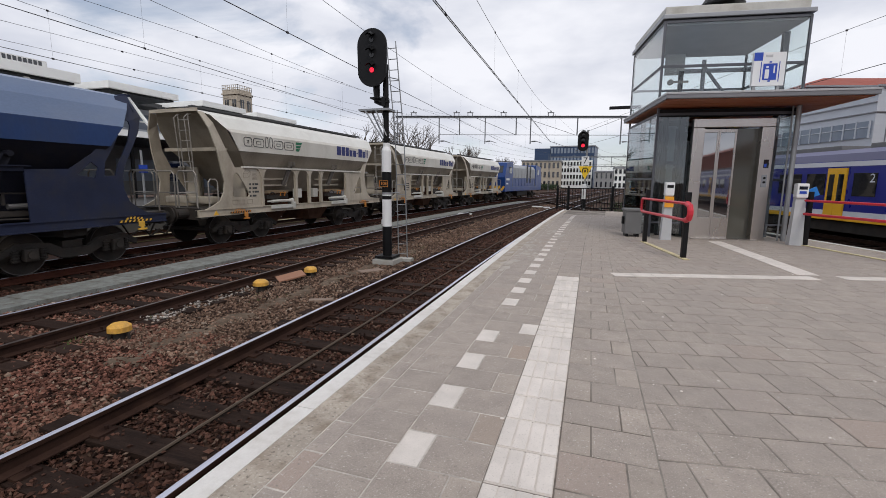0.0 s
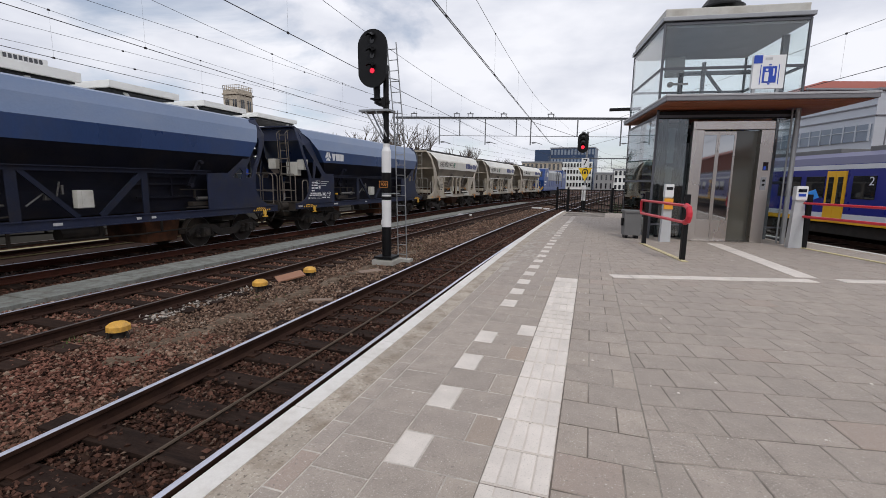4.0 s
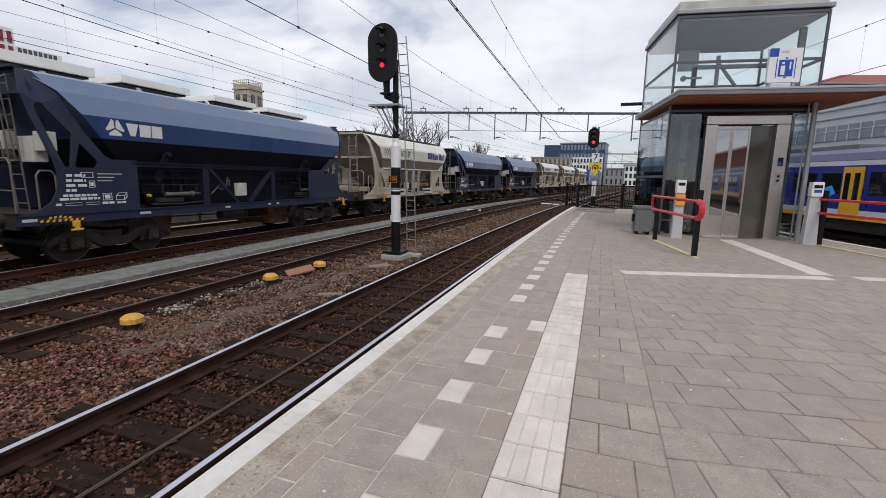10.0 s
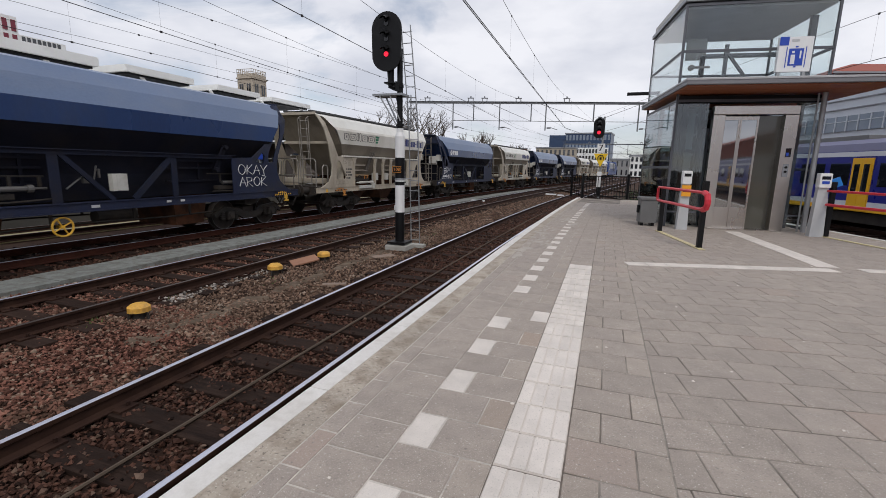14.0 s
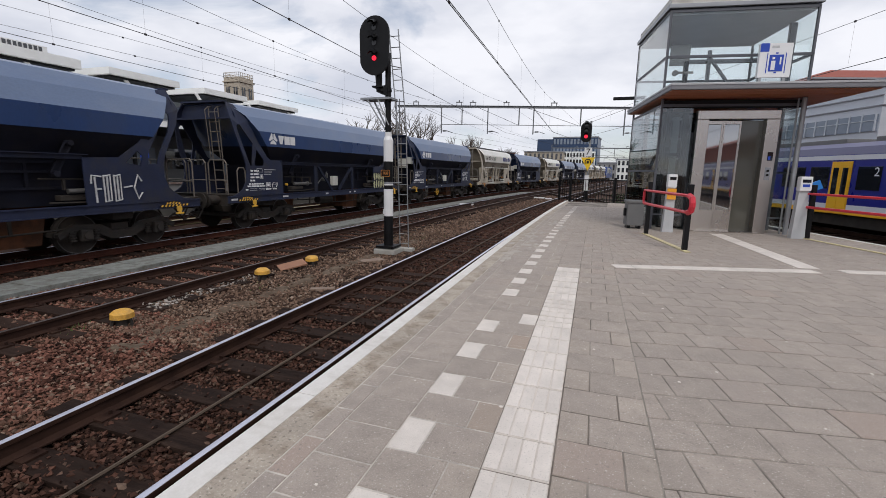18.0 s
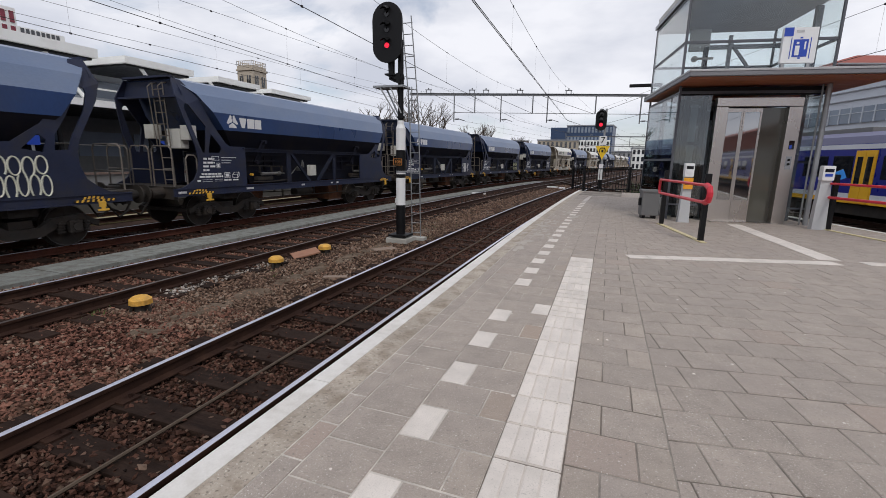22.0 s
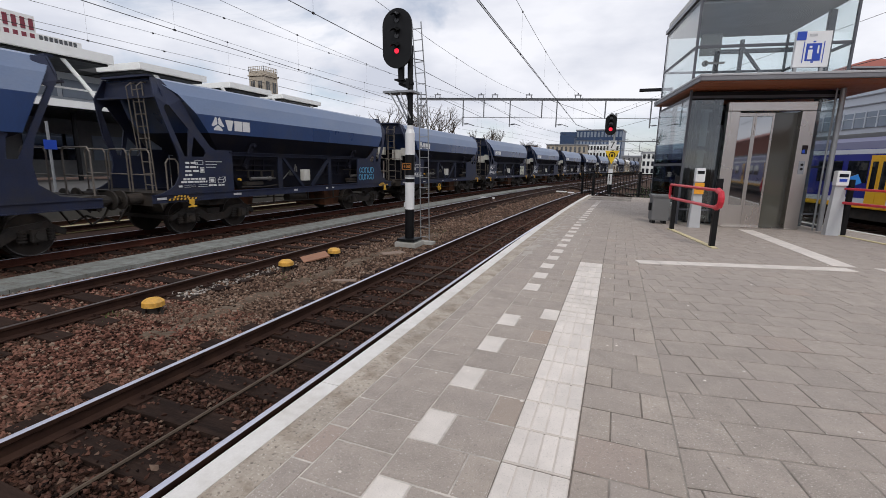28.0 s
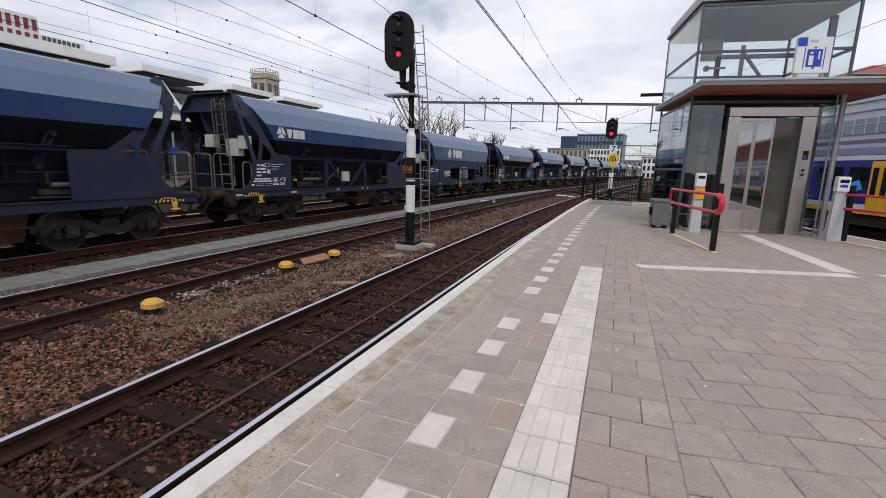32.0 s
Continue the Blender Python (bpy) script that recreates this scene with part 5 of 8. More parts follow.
        for y in (-1.56, 1.28):
            bm = B()
            for d_ in (-0.075, 0.075):
                bm_beam(bm, (sx * 1.22, y - 0.12 + d_, 1.86), (sx * 1.38, y + 0.1 + d_, 2.55), 0.09, 0.03)
            bm_beam(bm, (sx * 1.18, y - 0.12, 1.86), (sx * 1.34, y + 0.1, 2.5), 0.03, 0.14)
            bm_cyl(bm, (sx * 1.38, y + 0.02, 2.58), (sx * 1.38, y + 0.22, 2.58), 0.05, 8)
            bm_box(bm, (sx * 1.42, y + 0.02, 2.62), (0.14, 0.035, 0.16), bevel=0.008)
            bm_box(bm, (sx * 1.42, y + 0.2, 2.62), (0.14, 0.035, 0.16), bevel=0.008)
            part("flap_arm", bm, grimy, w, "grimy grey flap lever")
        for y0, y1 in ((-2.72, -1.38), (0.98, 2.26)):
            bm = B()
            bm_cyl(bm, (sx * 1.36, y0 + 0.2, 1.3), (sx * 1.36, y1 - 0.12, 1.3), 0.05, 10)
            bm_cyl(bm, (sx * 1.36, y0, 1.3), (sx * 1.36, y0 + 0.2, 1.3), 0.028, 8)
            bm_cyl(bm, (sx * 1.36, y1 - 0.14, 1.3), (sx * 1.36, y1, 1.3), 0.075, 10)
            part("flap_cylinder", bm, cab_white, w, "pale pneumatic cylinder")
            bm = B()
            bm_box(bm, (sx * 1.43, (y0 + y1) / 2 + 0.05, 1.1), (0.06, y1 - y0 - 0.1, 0.13), bevel=0.012)
            bm_box(bm, (sx * 1.43, y1 - 0.05, 1.13), (0.12, 0.12, 0.24), bevel=0.02)
            part("guard_rail", bm, cab_white, w, "pale guard rail before the cylinder")
            bm = B()
            for q in (0.35, 0.95):
                bm_tube(bm, [(sx * 1.28, y0 + q + 0.16 * math.cos(k), 1.45 + 0.16 * math.sin(k)) for k in np.linspace(0.3, 2.8, 8)], 0.02)
            bm_box(bm, (sx * 1.15, (y0 + y1) / 2, 1.44), (0.2, y1 - y0 - 0.2, 0.14), bevel=0.02)
            part("flap_gear", bm, black_steel, w, "dark curved levers")
            bm = B()
            bm_box(bm, (sx * 1.1, (y0 + y1) / 2, 1.62), (0.14, y1 - y0, 0.1), bevel=0.01)
            part("cross_rod", bm, ochre, w, "ochre rust-stained rod")
            bm = B()
            y = y0 + 0.85
            bm_tube(bm, [(sx * 1.3, y - 0.1, 1.47), (sx * 1.33, y - 0.13, 1.6), (sx * 1.33, y + 0.13, 1.6), (sx * 1.3, y + 0.1, 1.47)], 0.022)
            part("lever_handle", bm, orange, w, "orange lever handle")
        for y in (-0.95, 0.08):
            bm = B()
            bm_box(bm, (sx * 1.25, y, 1.55), (0.2, 0.3, 0.34), bevel=0.02)
            part("control_box", bm, cab_white, w, "pale grey control box")
        bm = B()
        bm_box(bm, (sx * 1.0, -3.6, 1.9), (0.5, 0.06, 1.1))
        part("inner_plate", bm, cream, w)
        bm = B()
        bm_box(bm, (sx * 0.5, -4.55, 1.4), (0.9, 0.4, 0.22), bevel=0.05)
        part("air_tank", bm, cream, w)
    end_gear(w, half, half, tube_grey, 3.95, 5.0)
    running_gear(w, half, 3.4, cream)
    brake_lever(w, -4.0, orange, 0.2)
    brake_lever(w, 3.9, orange, 0.1)
    # marks on the face: outlined pale blocks, green stripes, blue blocks
    xf = 1.446
    for y, wd, h in ((-3.75, 0.34, 0.27), (-3.34, 0.48, 0.27), (-2.78, 0.13, 0.36), (-2.57, 0.13, 0.36), (-2.36, 0.46, 0.27), (-1.82, 0.52, 0.27)):
        bm = B()
        c = 0.05
        z0 = 3.13
        bm_tube(bm, [(xf, y + u * wd + du, z0 + v * h + dv) for u, v, du, dv in ((0, 0, c, 0), (1, 0, -c, 0), (1, 0, 0, c), (1, 1, 0, -c), (1, 1, -c, 0), (0, 1, c, 0), (0, 1, 0, -c), (0, 0, 0, c), (0, 0, c, 0))], 0.011, 4)
        if wd > 0.3:
            bm_tube(bm, [(xf, y + 0.14, z0 + 0.09), (xf, y + wd - 0.14, z0 + 0.09), (xf, y + wd - 0.14, z0 + h - 0.09), (xf, y + 0.14, z0 + h - 0.09), (xf, y + 0.14, z0 + 0.09)], 0.009, 4)
        part("outlined_block", bm, dark_cover, w, "thin dark outline of a faded mark")
    for k in range(3):
        bm = B()
        z = 3.44 - k * 0.12
        bm_prism(bm, [(-1.17, z), (-0.81 - 0.07 * k, z), (-0.87 - 0.07 * k, z - 0.09), (-1.17, z - 0.09)], 0.008, "x", xf - 0.004)
        part("green_stripe", bm, green_mark, w, "small green stripe")
    y = 1.56
    for k, wd in enumerate((0.34, 0.30, 0.27, 0.27, 0.27, 0.13, 0.35, 0.25, 0.09, 0.09)):
        h = 0.38 if k in (0, 1, 2, 6, 8, 9) else 0.28
        bm = B()
        bm_box(bm, (xf, y + wd / 2, 3.30 if k == 5 else 3.32 + (h - 0.38) / 2), (0.008, wd - 0.03, 0.07 if k == 5 else h), bevel=0.003)
        y += wd + 0.037
        part("blue_block", bm, blue_mark, w, "dark blue block of the owner's mark")
    for z, spans in ((1.90, ((-3.56, -3.48), (-3.42, -3.16))), (1.77, ((-3.57, -3.48), (-3.42, -3.22))), (1.65, ((-3.58, -3.49), (-3.43, -3.14))), (1.52, ((-3.56, -3.49), (-3.43, -3.27)))):
        bm = B()
        for y0, y1 in spans:
            bars(bm, 1.384, y0, z, (y1 - y0,), 0.06, 0.0, int(100 * z))
        part("side_lettering", bm, dark_cover, w, "small dark lettering")
    bm = B()
    bars(bm, 1.384, -3.42, 2.26, (0.2, 0.18, 0.22, 0.24, 0.2, 0.22), 0.012, 0.03, 14, False)
    bm_tube(bm, [(1.384, -3.8, 2.12), (1.384, -3.6, 2.12), (1.384, -3.6, 2.24), (1.384, -3.8, 2.24), (1.384, -3.8, 2.12)], 0.006, 4)
    bm_tube(bm, [(1.384, -3.8, 2.24), (1.384, -3.72, 2.33), (1.384, -3.5, 2.33), (1.384, -3.6, 2.24)], 0.006, 4)
    bm_tube(bm, [(1.384, -3.5, 2.33), (1.384, -3.5, 2.2), (1.384, -3.6, 2.12)], 0.006, 4)
    part("framed_mark", bm, faded_dark, w, "thin drawn marks")
    bm = B()
    for y0, y1 in ((-4.3, -4.1), (-4.05, -3.8), (-3.7, -3.45)):
        bm_tube(bm, [(1.384, y0, 1.27), (1.384, y1, 1.27), (1.384, y1, 1.40), (1.384, y0, 1.40), (1.384, y0, 1.27)], 0.006, 4)
    part("load_table", bm, faded_dark, w, "faint load table frames")
    bm = B()
    bm_prism(bm, [(-5.05, 0.97), (-4.85, 0.97), (-4.95, 1.12)], 0.008, "x", 1.366)
    part("warning_mark", bm, yellow, w, "small yellow warning triangle")
    return w


def locomotive():
    w = thing("locomotive", Matrix.Identity(4), "blue diesel locomotive with grey hood at the head of the train", "locomotive")
    bm = B()
    bm_box(bm, (0, 0, 1.25), (2.9, 16.2, 0.5), bevel=0.04)
    part("frame", bm, loco_blue, w)
    bm = B()
    bm_box(bm, (0, -0.6, 2.0), (2.74, 11.4, 1.0), bevel=0.05)
    part("lower_hood", bm, loco_blue, w, "blue lower hood")
    bm = B()
    bm_prism(bm, [(-1.35, 2.5), (1.35, 2.5), (1.35, 3.6), (1.1, 3.95), (-1.1, 3.95), (-1.35, 3.6)], 11.4, "y", -6.3)
    part("hood", bm, loco_grey, w, "grey louvred hood")
    for sx in (-1, 1):
        bm = B()
        bm_box(bm, (sx * 1.47, -7.2, 2.3), (0.02, 1.1, 0.22))
        bm_box(bm, (sx * 1.47, -7.4, 1.85), (0.02, 0.7, 0.16))
        part("white_flash", bm, white_sign, w, "white flash on the cab side")
    for k in range(6):
        bm = B()
        bm_box(bm, (-1.2 + k * 0.48, -8.12, 1.35), (0.22, 0.03, 0.55), Matrix.Rotation(0.6, 3, "Y"))
        part("end_stripe", bm, yellow, w, "yellow warning stripe")
    bm = B()
    bm_prism(bm, [(5.0, 1.5), (8.1, 1.5), (8.2, 2.5), (7.5, 4.05), (5.2, 4.2), (5.0, 4.1)], 2.9, "x", -1.45)
    part("front_cab", bm, loco_blue, w, "blue driver's cab")
    bm = B()
    bm_prism(bm, [(-5.4, 1.5), (-8.1, 1.5), (-8.2, 2.5), (-7.5, 4.05), (-5.6, 4.2), (-5.4, 4.1)], 2.9, "x", -1.45)
    part("rear_cab", bm, loco_blue, w, "blue driver's cab")
    bm = B()
    bm_box(bm, (0, -7.82, 3.35), (2.2, 0.06, 0.8), Matrix.Rotation(-0.42, 3, "X"))
    part("window", bm, dark_glass, w, "dark cab window")
    for sx in (-1, 1):
        for y in (-6.3, 6.2):
            bm = B()
            bm_box(bm, (sx * 1.46, y, 3.3), (0.03, 0.9, 0.7))
            part("window", bm, dark_glass, w, "dark cab window")
    for sx in (-1, 1):
        for y in np.linspace(-5, 4.2, 8):
            bm = B()
            bm_box(bm, (sx * 1.36, y, 3.02), (0.04, 0.8, 1.0), bevel=0.01)
            part("hood_door", bm, loco_grey, w)
            bm = B()
            bm_box(bm, (sx * 1.375, y, 2.0), (0.03, 0.85, 0.8), bevel=0.01)
            part("lower_door", bm, loco_blue, w)
        for y in (0.9, 2.4):
            bm = B()
            bm_box(bm, (sx * 1.40, y, 3.0), (0.03, 0.5, 2.1))
            part("dark_grille", bm, black_paint, w, "tall dark grille")
        bm = B()
        bm_tube(bm, [(sx * 1.4, -5.2, 1.5), (sx * 1.4, -5.2, 2.5), (sx * 1.4, 4.8, 2.5), (sx * 1.4, 4.8, 1.5)], 0.03)
        part("handrail", bm, tube_grey, w)
    for k in (-1, 1):
        bogie(w, k * 5.2)
        for d_ in (-0.9, 0.9):
            wheelset(w, k * 5.2 + d_)
    bm = B()
    bm_box(bm, (0, 0, 0.75), (2.2, 4.5, 0.7), bevel=0.1)
    part("fuel_tank", bm, black_steel, w)
    for k in (-1, 1):
        for sx in (-1, 1):
            bm = B()
            bm_cyl(bm, (sx * 0.875, k * 8.1, 1.05), (sx * 0.875, k * 8.6, 1.05), 0.12, 12)
            bm_cyl(bm, (sx * 0.875, k * 8.6, 1.05), (sx * 0.875, k * 8.66, 1.05), 0.235, 16)
            part("buffer", bm, black_steel, w)
    return w


TRAIN = []
loco = locomotive()
TRAIN.append((loco, 17.3, -8.66))
first_b, first_c = blue_wagon(), cream_wagon()
plain_b = blue_wagon(2.5)
logo_marks(first_b, -4.08, 3.04, 0.42, 1.425, marking, ((-3.82, -3.53), (-3.50, -3.22), (-3.19, -2.92)), 2.90, 3.19)
behind = 0.0
# slack of the couplings, in metres, wagon by wagon
SLACK = {4: 0.1, 5: 0.16, 11: 0.06, 12: 0.2, 13: 0.2, 14: 0.1, 15: 0.14, 16: -0.1, 17: 0.1}
used = {"b": False, "c": False}
for k in KIND:
    if k == "B":
        wg = copy_thing(plain_b, Matrix.Identity(4))
        big_mark_wagon(wg)
        logo_marks(wg, -2.28, 2.9, 0.56, 1.425, marking, ((-1.74, -1.30), (-1.25, -0.78), (-0.71, -0.29)), 2.67, 3.16)
    elif not used[k]:
        wg = first_b if k == "b" else first_c
        used[k] = True
    else:
        wg = copy_thing(first_b if k == "b" else first_c, Matrix.Identity(4))
    length = LC if k == "c" else LB - 0.42 if k == "B" else LB
    TRAIN.append((wg, length, behind + length / 2 - SLACK.get(len(TRAIN), 0.0)))
    behind += length
for ob in (*plain_b.children_recursive, plain_b):
    bpy.data.objects.remove(ob)


def wagon(n):
    return TRAIN[n][0]


RING = [(0.5 + 0.5 * math.cos(a), 0.5 + 0.5 * math.sin(a)) for a in np.linspace(0.4, 6.9, 16)]
HOOP = [(0.5 - 0.5 * math.cos(a), 0.45 + 0.55 * math.sin(a)) for a in np.linspace(-0.9, 4.0, 15)]
SPRAY = {
    "o": [RING], "n": [HOOP], "u": [[(x, 1 - y) for x, y in HOOP]],
    "k": [[(0.1, 0), (0.2, 1)], [(0.95, 1.05), (0.15, 0.45), (1.0, -0.05)]],
    "a": [[(0, 0), (0.5, 1), (1, -0.05)], [(0.1, 0.4), (0.95, 0.35)]],
    "y": [[(0, 1), (0.45, 0.45), (1.1, 1)], [(0.45, 0.45), (0.6, -0.2), (0.2, -0.1)]],
    "r": [[(0.1, 0), (0, 1), (0.8, 0.9), (0.75, 0.6), (0.1, 0.5), (0.9, -0.05)]],
    "f": [[(-0.1, 0.7), (0, 1), (1.0, 0.95)], [(0.3, 0.95), (0.35, 0)], [(0.35, 0.5), (0.9, 0.5)]],
    "h": [[(0.1, 1), (0.1, 0), (0.8, 0.05), (0.8, 1), (0.1, 0.95)], [(0.45, 1), (0.45, 0)]],
    "c": [[(1, 0.75), (0.6, 1), (0.1, 0.5), (0.5, 0.05), (1, 0.3)]],
    "-": [[(0, 0.5), (1, 0.55)]],
}


def sprayed(parent, y, z, wide, high, word, r, material, label, fill=None):
    """Strokes sprayed side by side on the near side plate, with or without a filled ground."""
    step = wide / len(word)
    rnd = random.Random(len(word))
    bm, ground = B(), B()
    for k, c in enumerate(word):
        lift_ = rnd.uniform(-0.05, 0.05) * high
        for line in SPRAY[c]:
            pts = [Vector((1.388, y + step * (k + 0.06 + 0.9 * u), z + lift_ + high * v)) for u, v in line]
            bm_tube(bm, pts, r, 4)
        if fill:
            bm_cyl(ground, (1.375, y + step * (k + 0.5), z + lift_ + high / 2), (1.384, y + step * (k + 0.5), z + lift_ + high / 2), 1.0, 12)
            bmesh.ops.scale(ground, vec=(1, step * 0.56, high * 0.52), space=Matrix.Translation((0, -y - step * (k + 0.5), -z - lift_ - high / 2)), verts=ground.verts[-24:])
    if fill:
        part("graffiti_ground", ground, fill, parent, "sprayed ground of the lettering")
    return part("graffiti", bm, material, parent, label)


for n in (10, 15):
    for ob in list(wagon(n).children):
        if ob.name.startswith("brake_box"):
            bpy.data.objects.remove(ob)
pale_spray = mat("pale_cream_spray", (0.66, 0.66, 0.55), 0.6)
yellow_spray = mat("pale_yellow_spray", (0.5, 0.5, 0.3), 0.6, var=0.3, scale=8)
sprayed(wagon(9), 3.28, 1.73, 1.25, 0.30, "okay", 0.011, marking, "white sprayed letters")
sprayed(wagon(9), 3.3, 1.36, 1.2, 0.28, "arok", 0.011, marking, "white sprayed letters")
sprayed(wagon(10), 3.08, 1.56, 1.35, 0.36, "nonono", 0.016, navy_soot_shade, "dark outlines", yellow_spray)
sprayed(wagon(10), 3.08, 1.14, 1.35, 0.42, "nuonunu", 0.016, navy_soot_shade, "dark outlines", yellow_spray)
sprayed(wagon(11), 3.2, 1.2, 1.2, 0.62, "fhh-c", 0.022, faded, "pale grey sprayed strokes")
sprayed(wagon(13), 3.1, 1.62, 1.35, 0.36, "nonono", 0.017, pale_spray, "pale sprayed rings")
sprayed(wagon(13), 3.1, 1.2, 1.38, 0.42, "nuonuno", 0.017, pale_spray, "pale sprayed rings")
blue_spray = mat("light_blue_spray", (0.1, 0.35, 0.55), 0.6)
sprayed(wagon(15), 3.15, 1.6, 1.25, 0.24, "conuo", 0.014, blue_spray, "light blue sprayed strokes")
sprayed(wagon(15), 3.15, 1.3, 1.25, 0.24, "ounco", 0.014, blue_spray, "light blue sprayed strokes")
# yellow hand brake wheels under two of the blue wagons
for n, v in ((9, -1.555), (14, -1.25)):
    bm = B()
    bm_tube(bm, [(1.3, v + 0.2 * math.cos(a), 0.653 + 0.2 * math.sin(a)) for a in np.linspace(0, 2 * math.pi, 21)], 0.022, 6)
    for k in range(4):
        a = k * math.pi / 2 + 0.5
        bm_tube(bm, [(1.29, v, 0.653), (1.3, v + 0.2 * math.cos(a), 0.653 + 0.2 * math.sin(a))], 0.016, 5)
    bm_cyl(bm, (1.1, v, 0.653), (1.32, v, 0.653), 0.035, 10)
    part("handwheel", bm, yellow, wagon(n), "yellow hand brake wheel")

# ---- the lift tower on the platform ----
LIFT = Matrix.Translation((1.89, 6.06, 0)) @ Matrix.Rotation(radians(8), 4, "Z")
LW, LD, LH = 3.14, 3.06, 5.25
lift = thing("lift_tower", LIFT, "glass lift tower with steel portal and grey canopy on the platform", "lift")


def pane(name, parent, c, s, material, label="", m=None):
    bm = B()
    bm_box(bm, c, s, m)
    ob = part(name, bm, material, parent, label)
    ob.visible_shadow = False
    return ob


def lbox(name, c, s, material, label="", parent=None, bevel=0.0, m=None):
    bm = B()
    bm_box(bm, c, s, m, bevel)
    return part(name, bm, material, parent or lift, label)


# corner posts and rails of the frame
for u, v in ((0.0, 0.0), (LW, 0.0), (0.0, LD), (LW, LD)):
    lbox("corner_post", (u, v, LH / 2), (0.05, 0.05, LH), grey_frame)
for z in (0.06, 1.48, 3.07, 4.2, LH - 0.02):
    for v in (0.0, LD):
        if not (v == 0.0 and z < 3):
            lbox("cross_rail", (LW / 2, v, z), (LW, 0.05, 0.06), grey_frame)
    for u in (0.0, LW):
        lbox("cross_rail", (u, LD / 2, z), (0.05, LD, 0.06), grey_frame)
# panes: four bands on each side
for z0, z1 in ((0.09, 1.45), (1.51, 3.04), (3.42, 4.17), (4.23, LH - 0.05)):
    for u in (-0.012, LW + 0.012):
        for v0, v1 in ((0.03, LD / 2 - 0.01), (LD / 2 + 0.01, LD - 0.03)):
            pane("pane", lift, (u, (v0 + v1) / 2, (z0 + z1) / 2), (0.012, v1 - v0, z1 - z0), smoke_glass if z1 < 3.2 and u < 1 else clear_glass)
    if z0 > 3:
        pane("pane", lift, (LW / 2, -0.012, (z0 + z1) / 2), (LW - 0.06, 0.012, z1 - z0), clear_glass)
    pane("pane", lift, (LW / 2, LD + 0.012, (z0 + z1) / 2), (LW - 0.06, 0.012, z1 - z0), clear_glass if z0 > 3 else smoke_glass)
for u0, u1 in ((0.03, 0.72), (2.68, LW - 0.03)):
    for z0, z1 in ((0.09, 0.36), (0.39, 3.0)):
        pane("pane", lift, ((u0 + u1) / 2, -0.012, (z0 + z1) / 2), (u1 - u0, 0.012, z1 - z0), smoke_glass if u0 < 1 else clear_glass)
lbox("sill_rail", (0.36, 0.0, 0.375), (0.7, 0.05, 0.04), grey_frame)
lbox("sill_rail", (2.9, 0.0, 0.375), (0.46, 0.05, 0.04), grey_frame)
# roof with its raised white rim, grey ceiling and vent hood
lbox("roof", (LW / 2, LD / 2, LH + 0.09), (LW + 0.14, LD + 0.14, 0.1), grey_sheet, "grey roof edge", bevel=0.015)
lbox("roof_rim", (LW / 2 - 0.02, LD / 2, LH + 0.24), (LW - 0.02, LD - 0.02, 0.19), cab_white, "pale flashed roof rim", bevel=0.02)
lbox("ceiling", (LW / 2, LD / 2, LH - 0.06), (LW - 0.08, LD - 0.08, 0.08), mat("pale_grey_ceiling", (0.42, 0.42, 0.44), 0.6), "pale grey ceiling")
bm = B()
bm_cyl(bm, (1.52, 0.9, LH + 0.33), (1.52, 0.9, LH + 0.58), 0.3, 16)
bm_cyl(bm, (1.52, 0.9, LH + 0.54), (1.52, 0.9, LH + 0.58), 0.54, 18)
bm_cyl(bm, (1.52, 0.9, LH + 0.58), (1.52, 0.9, LH + 0.78), 0.5, 18, 0.36)
part("vent_hood", bm, black_paint, lift, "dark round vent hood")
# shaft: dark steel frame inside, cabin rails and bracing
for u, v in ((0.32, 0.45), (0.72, 0.45), (0.72, 2.7), (0.32, 2.7), (2.5, 2.7)):
    lbox("shaft_column", (u, v, 1.6), (0.11, 0.11, 3.2), black_paint, "dark steel shaft column")
lbox("shaft_column", (2.9, 0.5, LH / 2 - 0.1), (0.13, 0.11, LH - 0.25), grey_frame, "grey steel shaft column")
lbox("shaft_column", (0.6, 0.5, 3.7), (0.1, 0.09, 1.0), black_paint, "dark steel shaft column")
lbox("pulley_plate", (0.44, 0.52, 4.36), (0.46, 0.05, 0.5), bin_grey, "dark pulley plate at the shaft head")
for u in (0.46, 0.6):
    for z in (4.13, 4.2):
        bm = B()
        bm_cyl(bm, (u, 0.5, z), (u, 0.475, z), 0.02, 8)
        part("bolt", bm, galv, lift)
bm = B()
bm_cyl(bm, (0.36, 0.47, 3.93), (0.36, 0.53, 3.93), 0.07, 14)
bm_box(bm, (0.56, 0.46, 3.93), (0.42, 0.04, 0.05))
part("pulley", bm, dull_tube, lift, "grey pulley with its bracket")
for z in (0.5, 1.9, 3.2):
    lbox("shaft_beam", (1.6, 2.72, z), (2.1, 0.08, 0.1), black_paint)
    lbox("shaft_beam", (0.52, 0.45, z), (0.4, 0.07, 0.08), black_paint)
lbox("shaft_beam", (1.55, 0.55, 4.2), (2.5, 0.08, 0.09), grey_frame)
lbox("cable_tray", (2.0, 2.2, 3.62), (1.7, 0.3, 0.1), black_paint, "dark cable tray")
lbox("guide_plate", (0.52, 0.52, 1.7), (0.16, 0.03, 2.3), galv, "galvanised cable duct")
for k in range(5):
    lbox("duct_clip", (0.52, 0.49, 0.8 + k * 0.5), (0.24, 0.03, 0.05), galv)
bm = B()
bm_beam(bm, (1.12, 0.5, 4.45), (1.12, 0.5, 3.4), 0.08, 0.06)
bm_beam(bm, (1.14, 0.5, 4.27), (1.8, 0.5, 3.42), 0.06, 0.06)
part("brace", bm, grey_frame, lift, "grey diagonal brace")
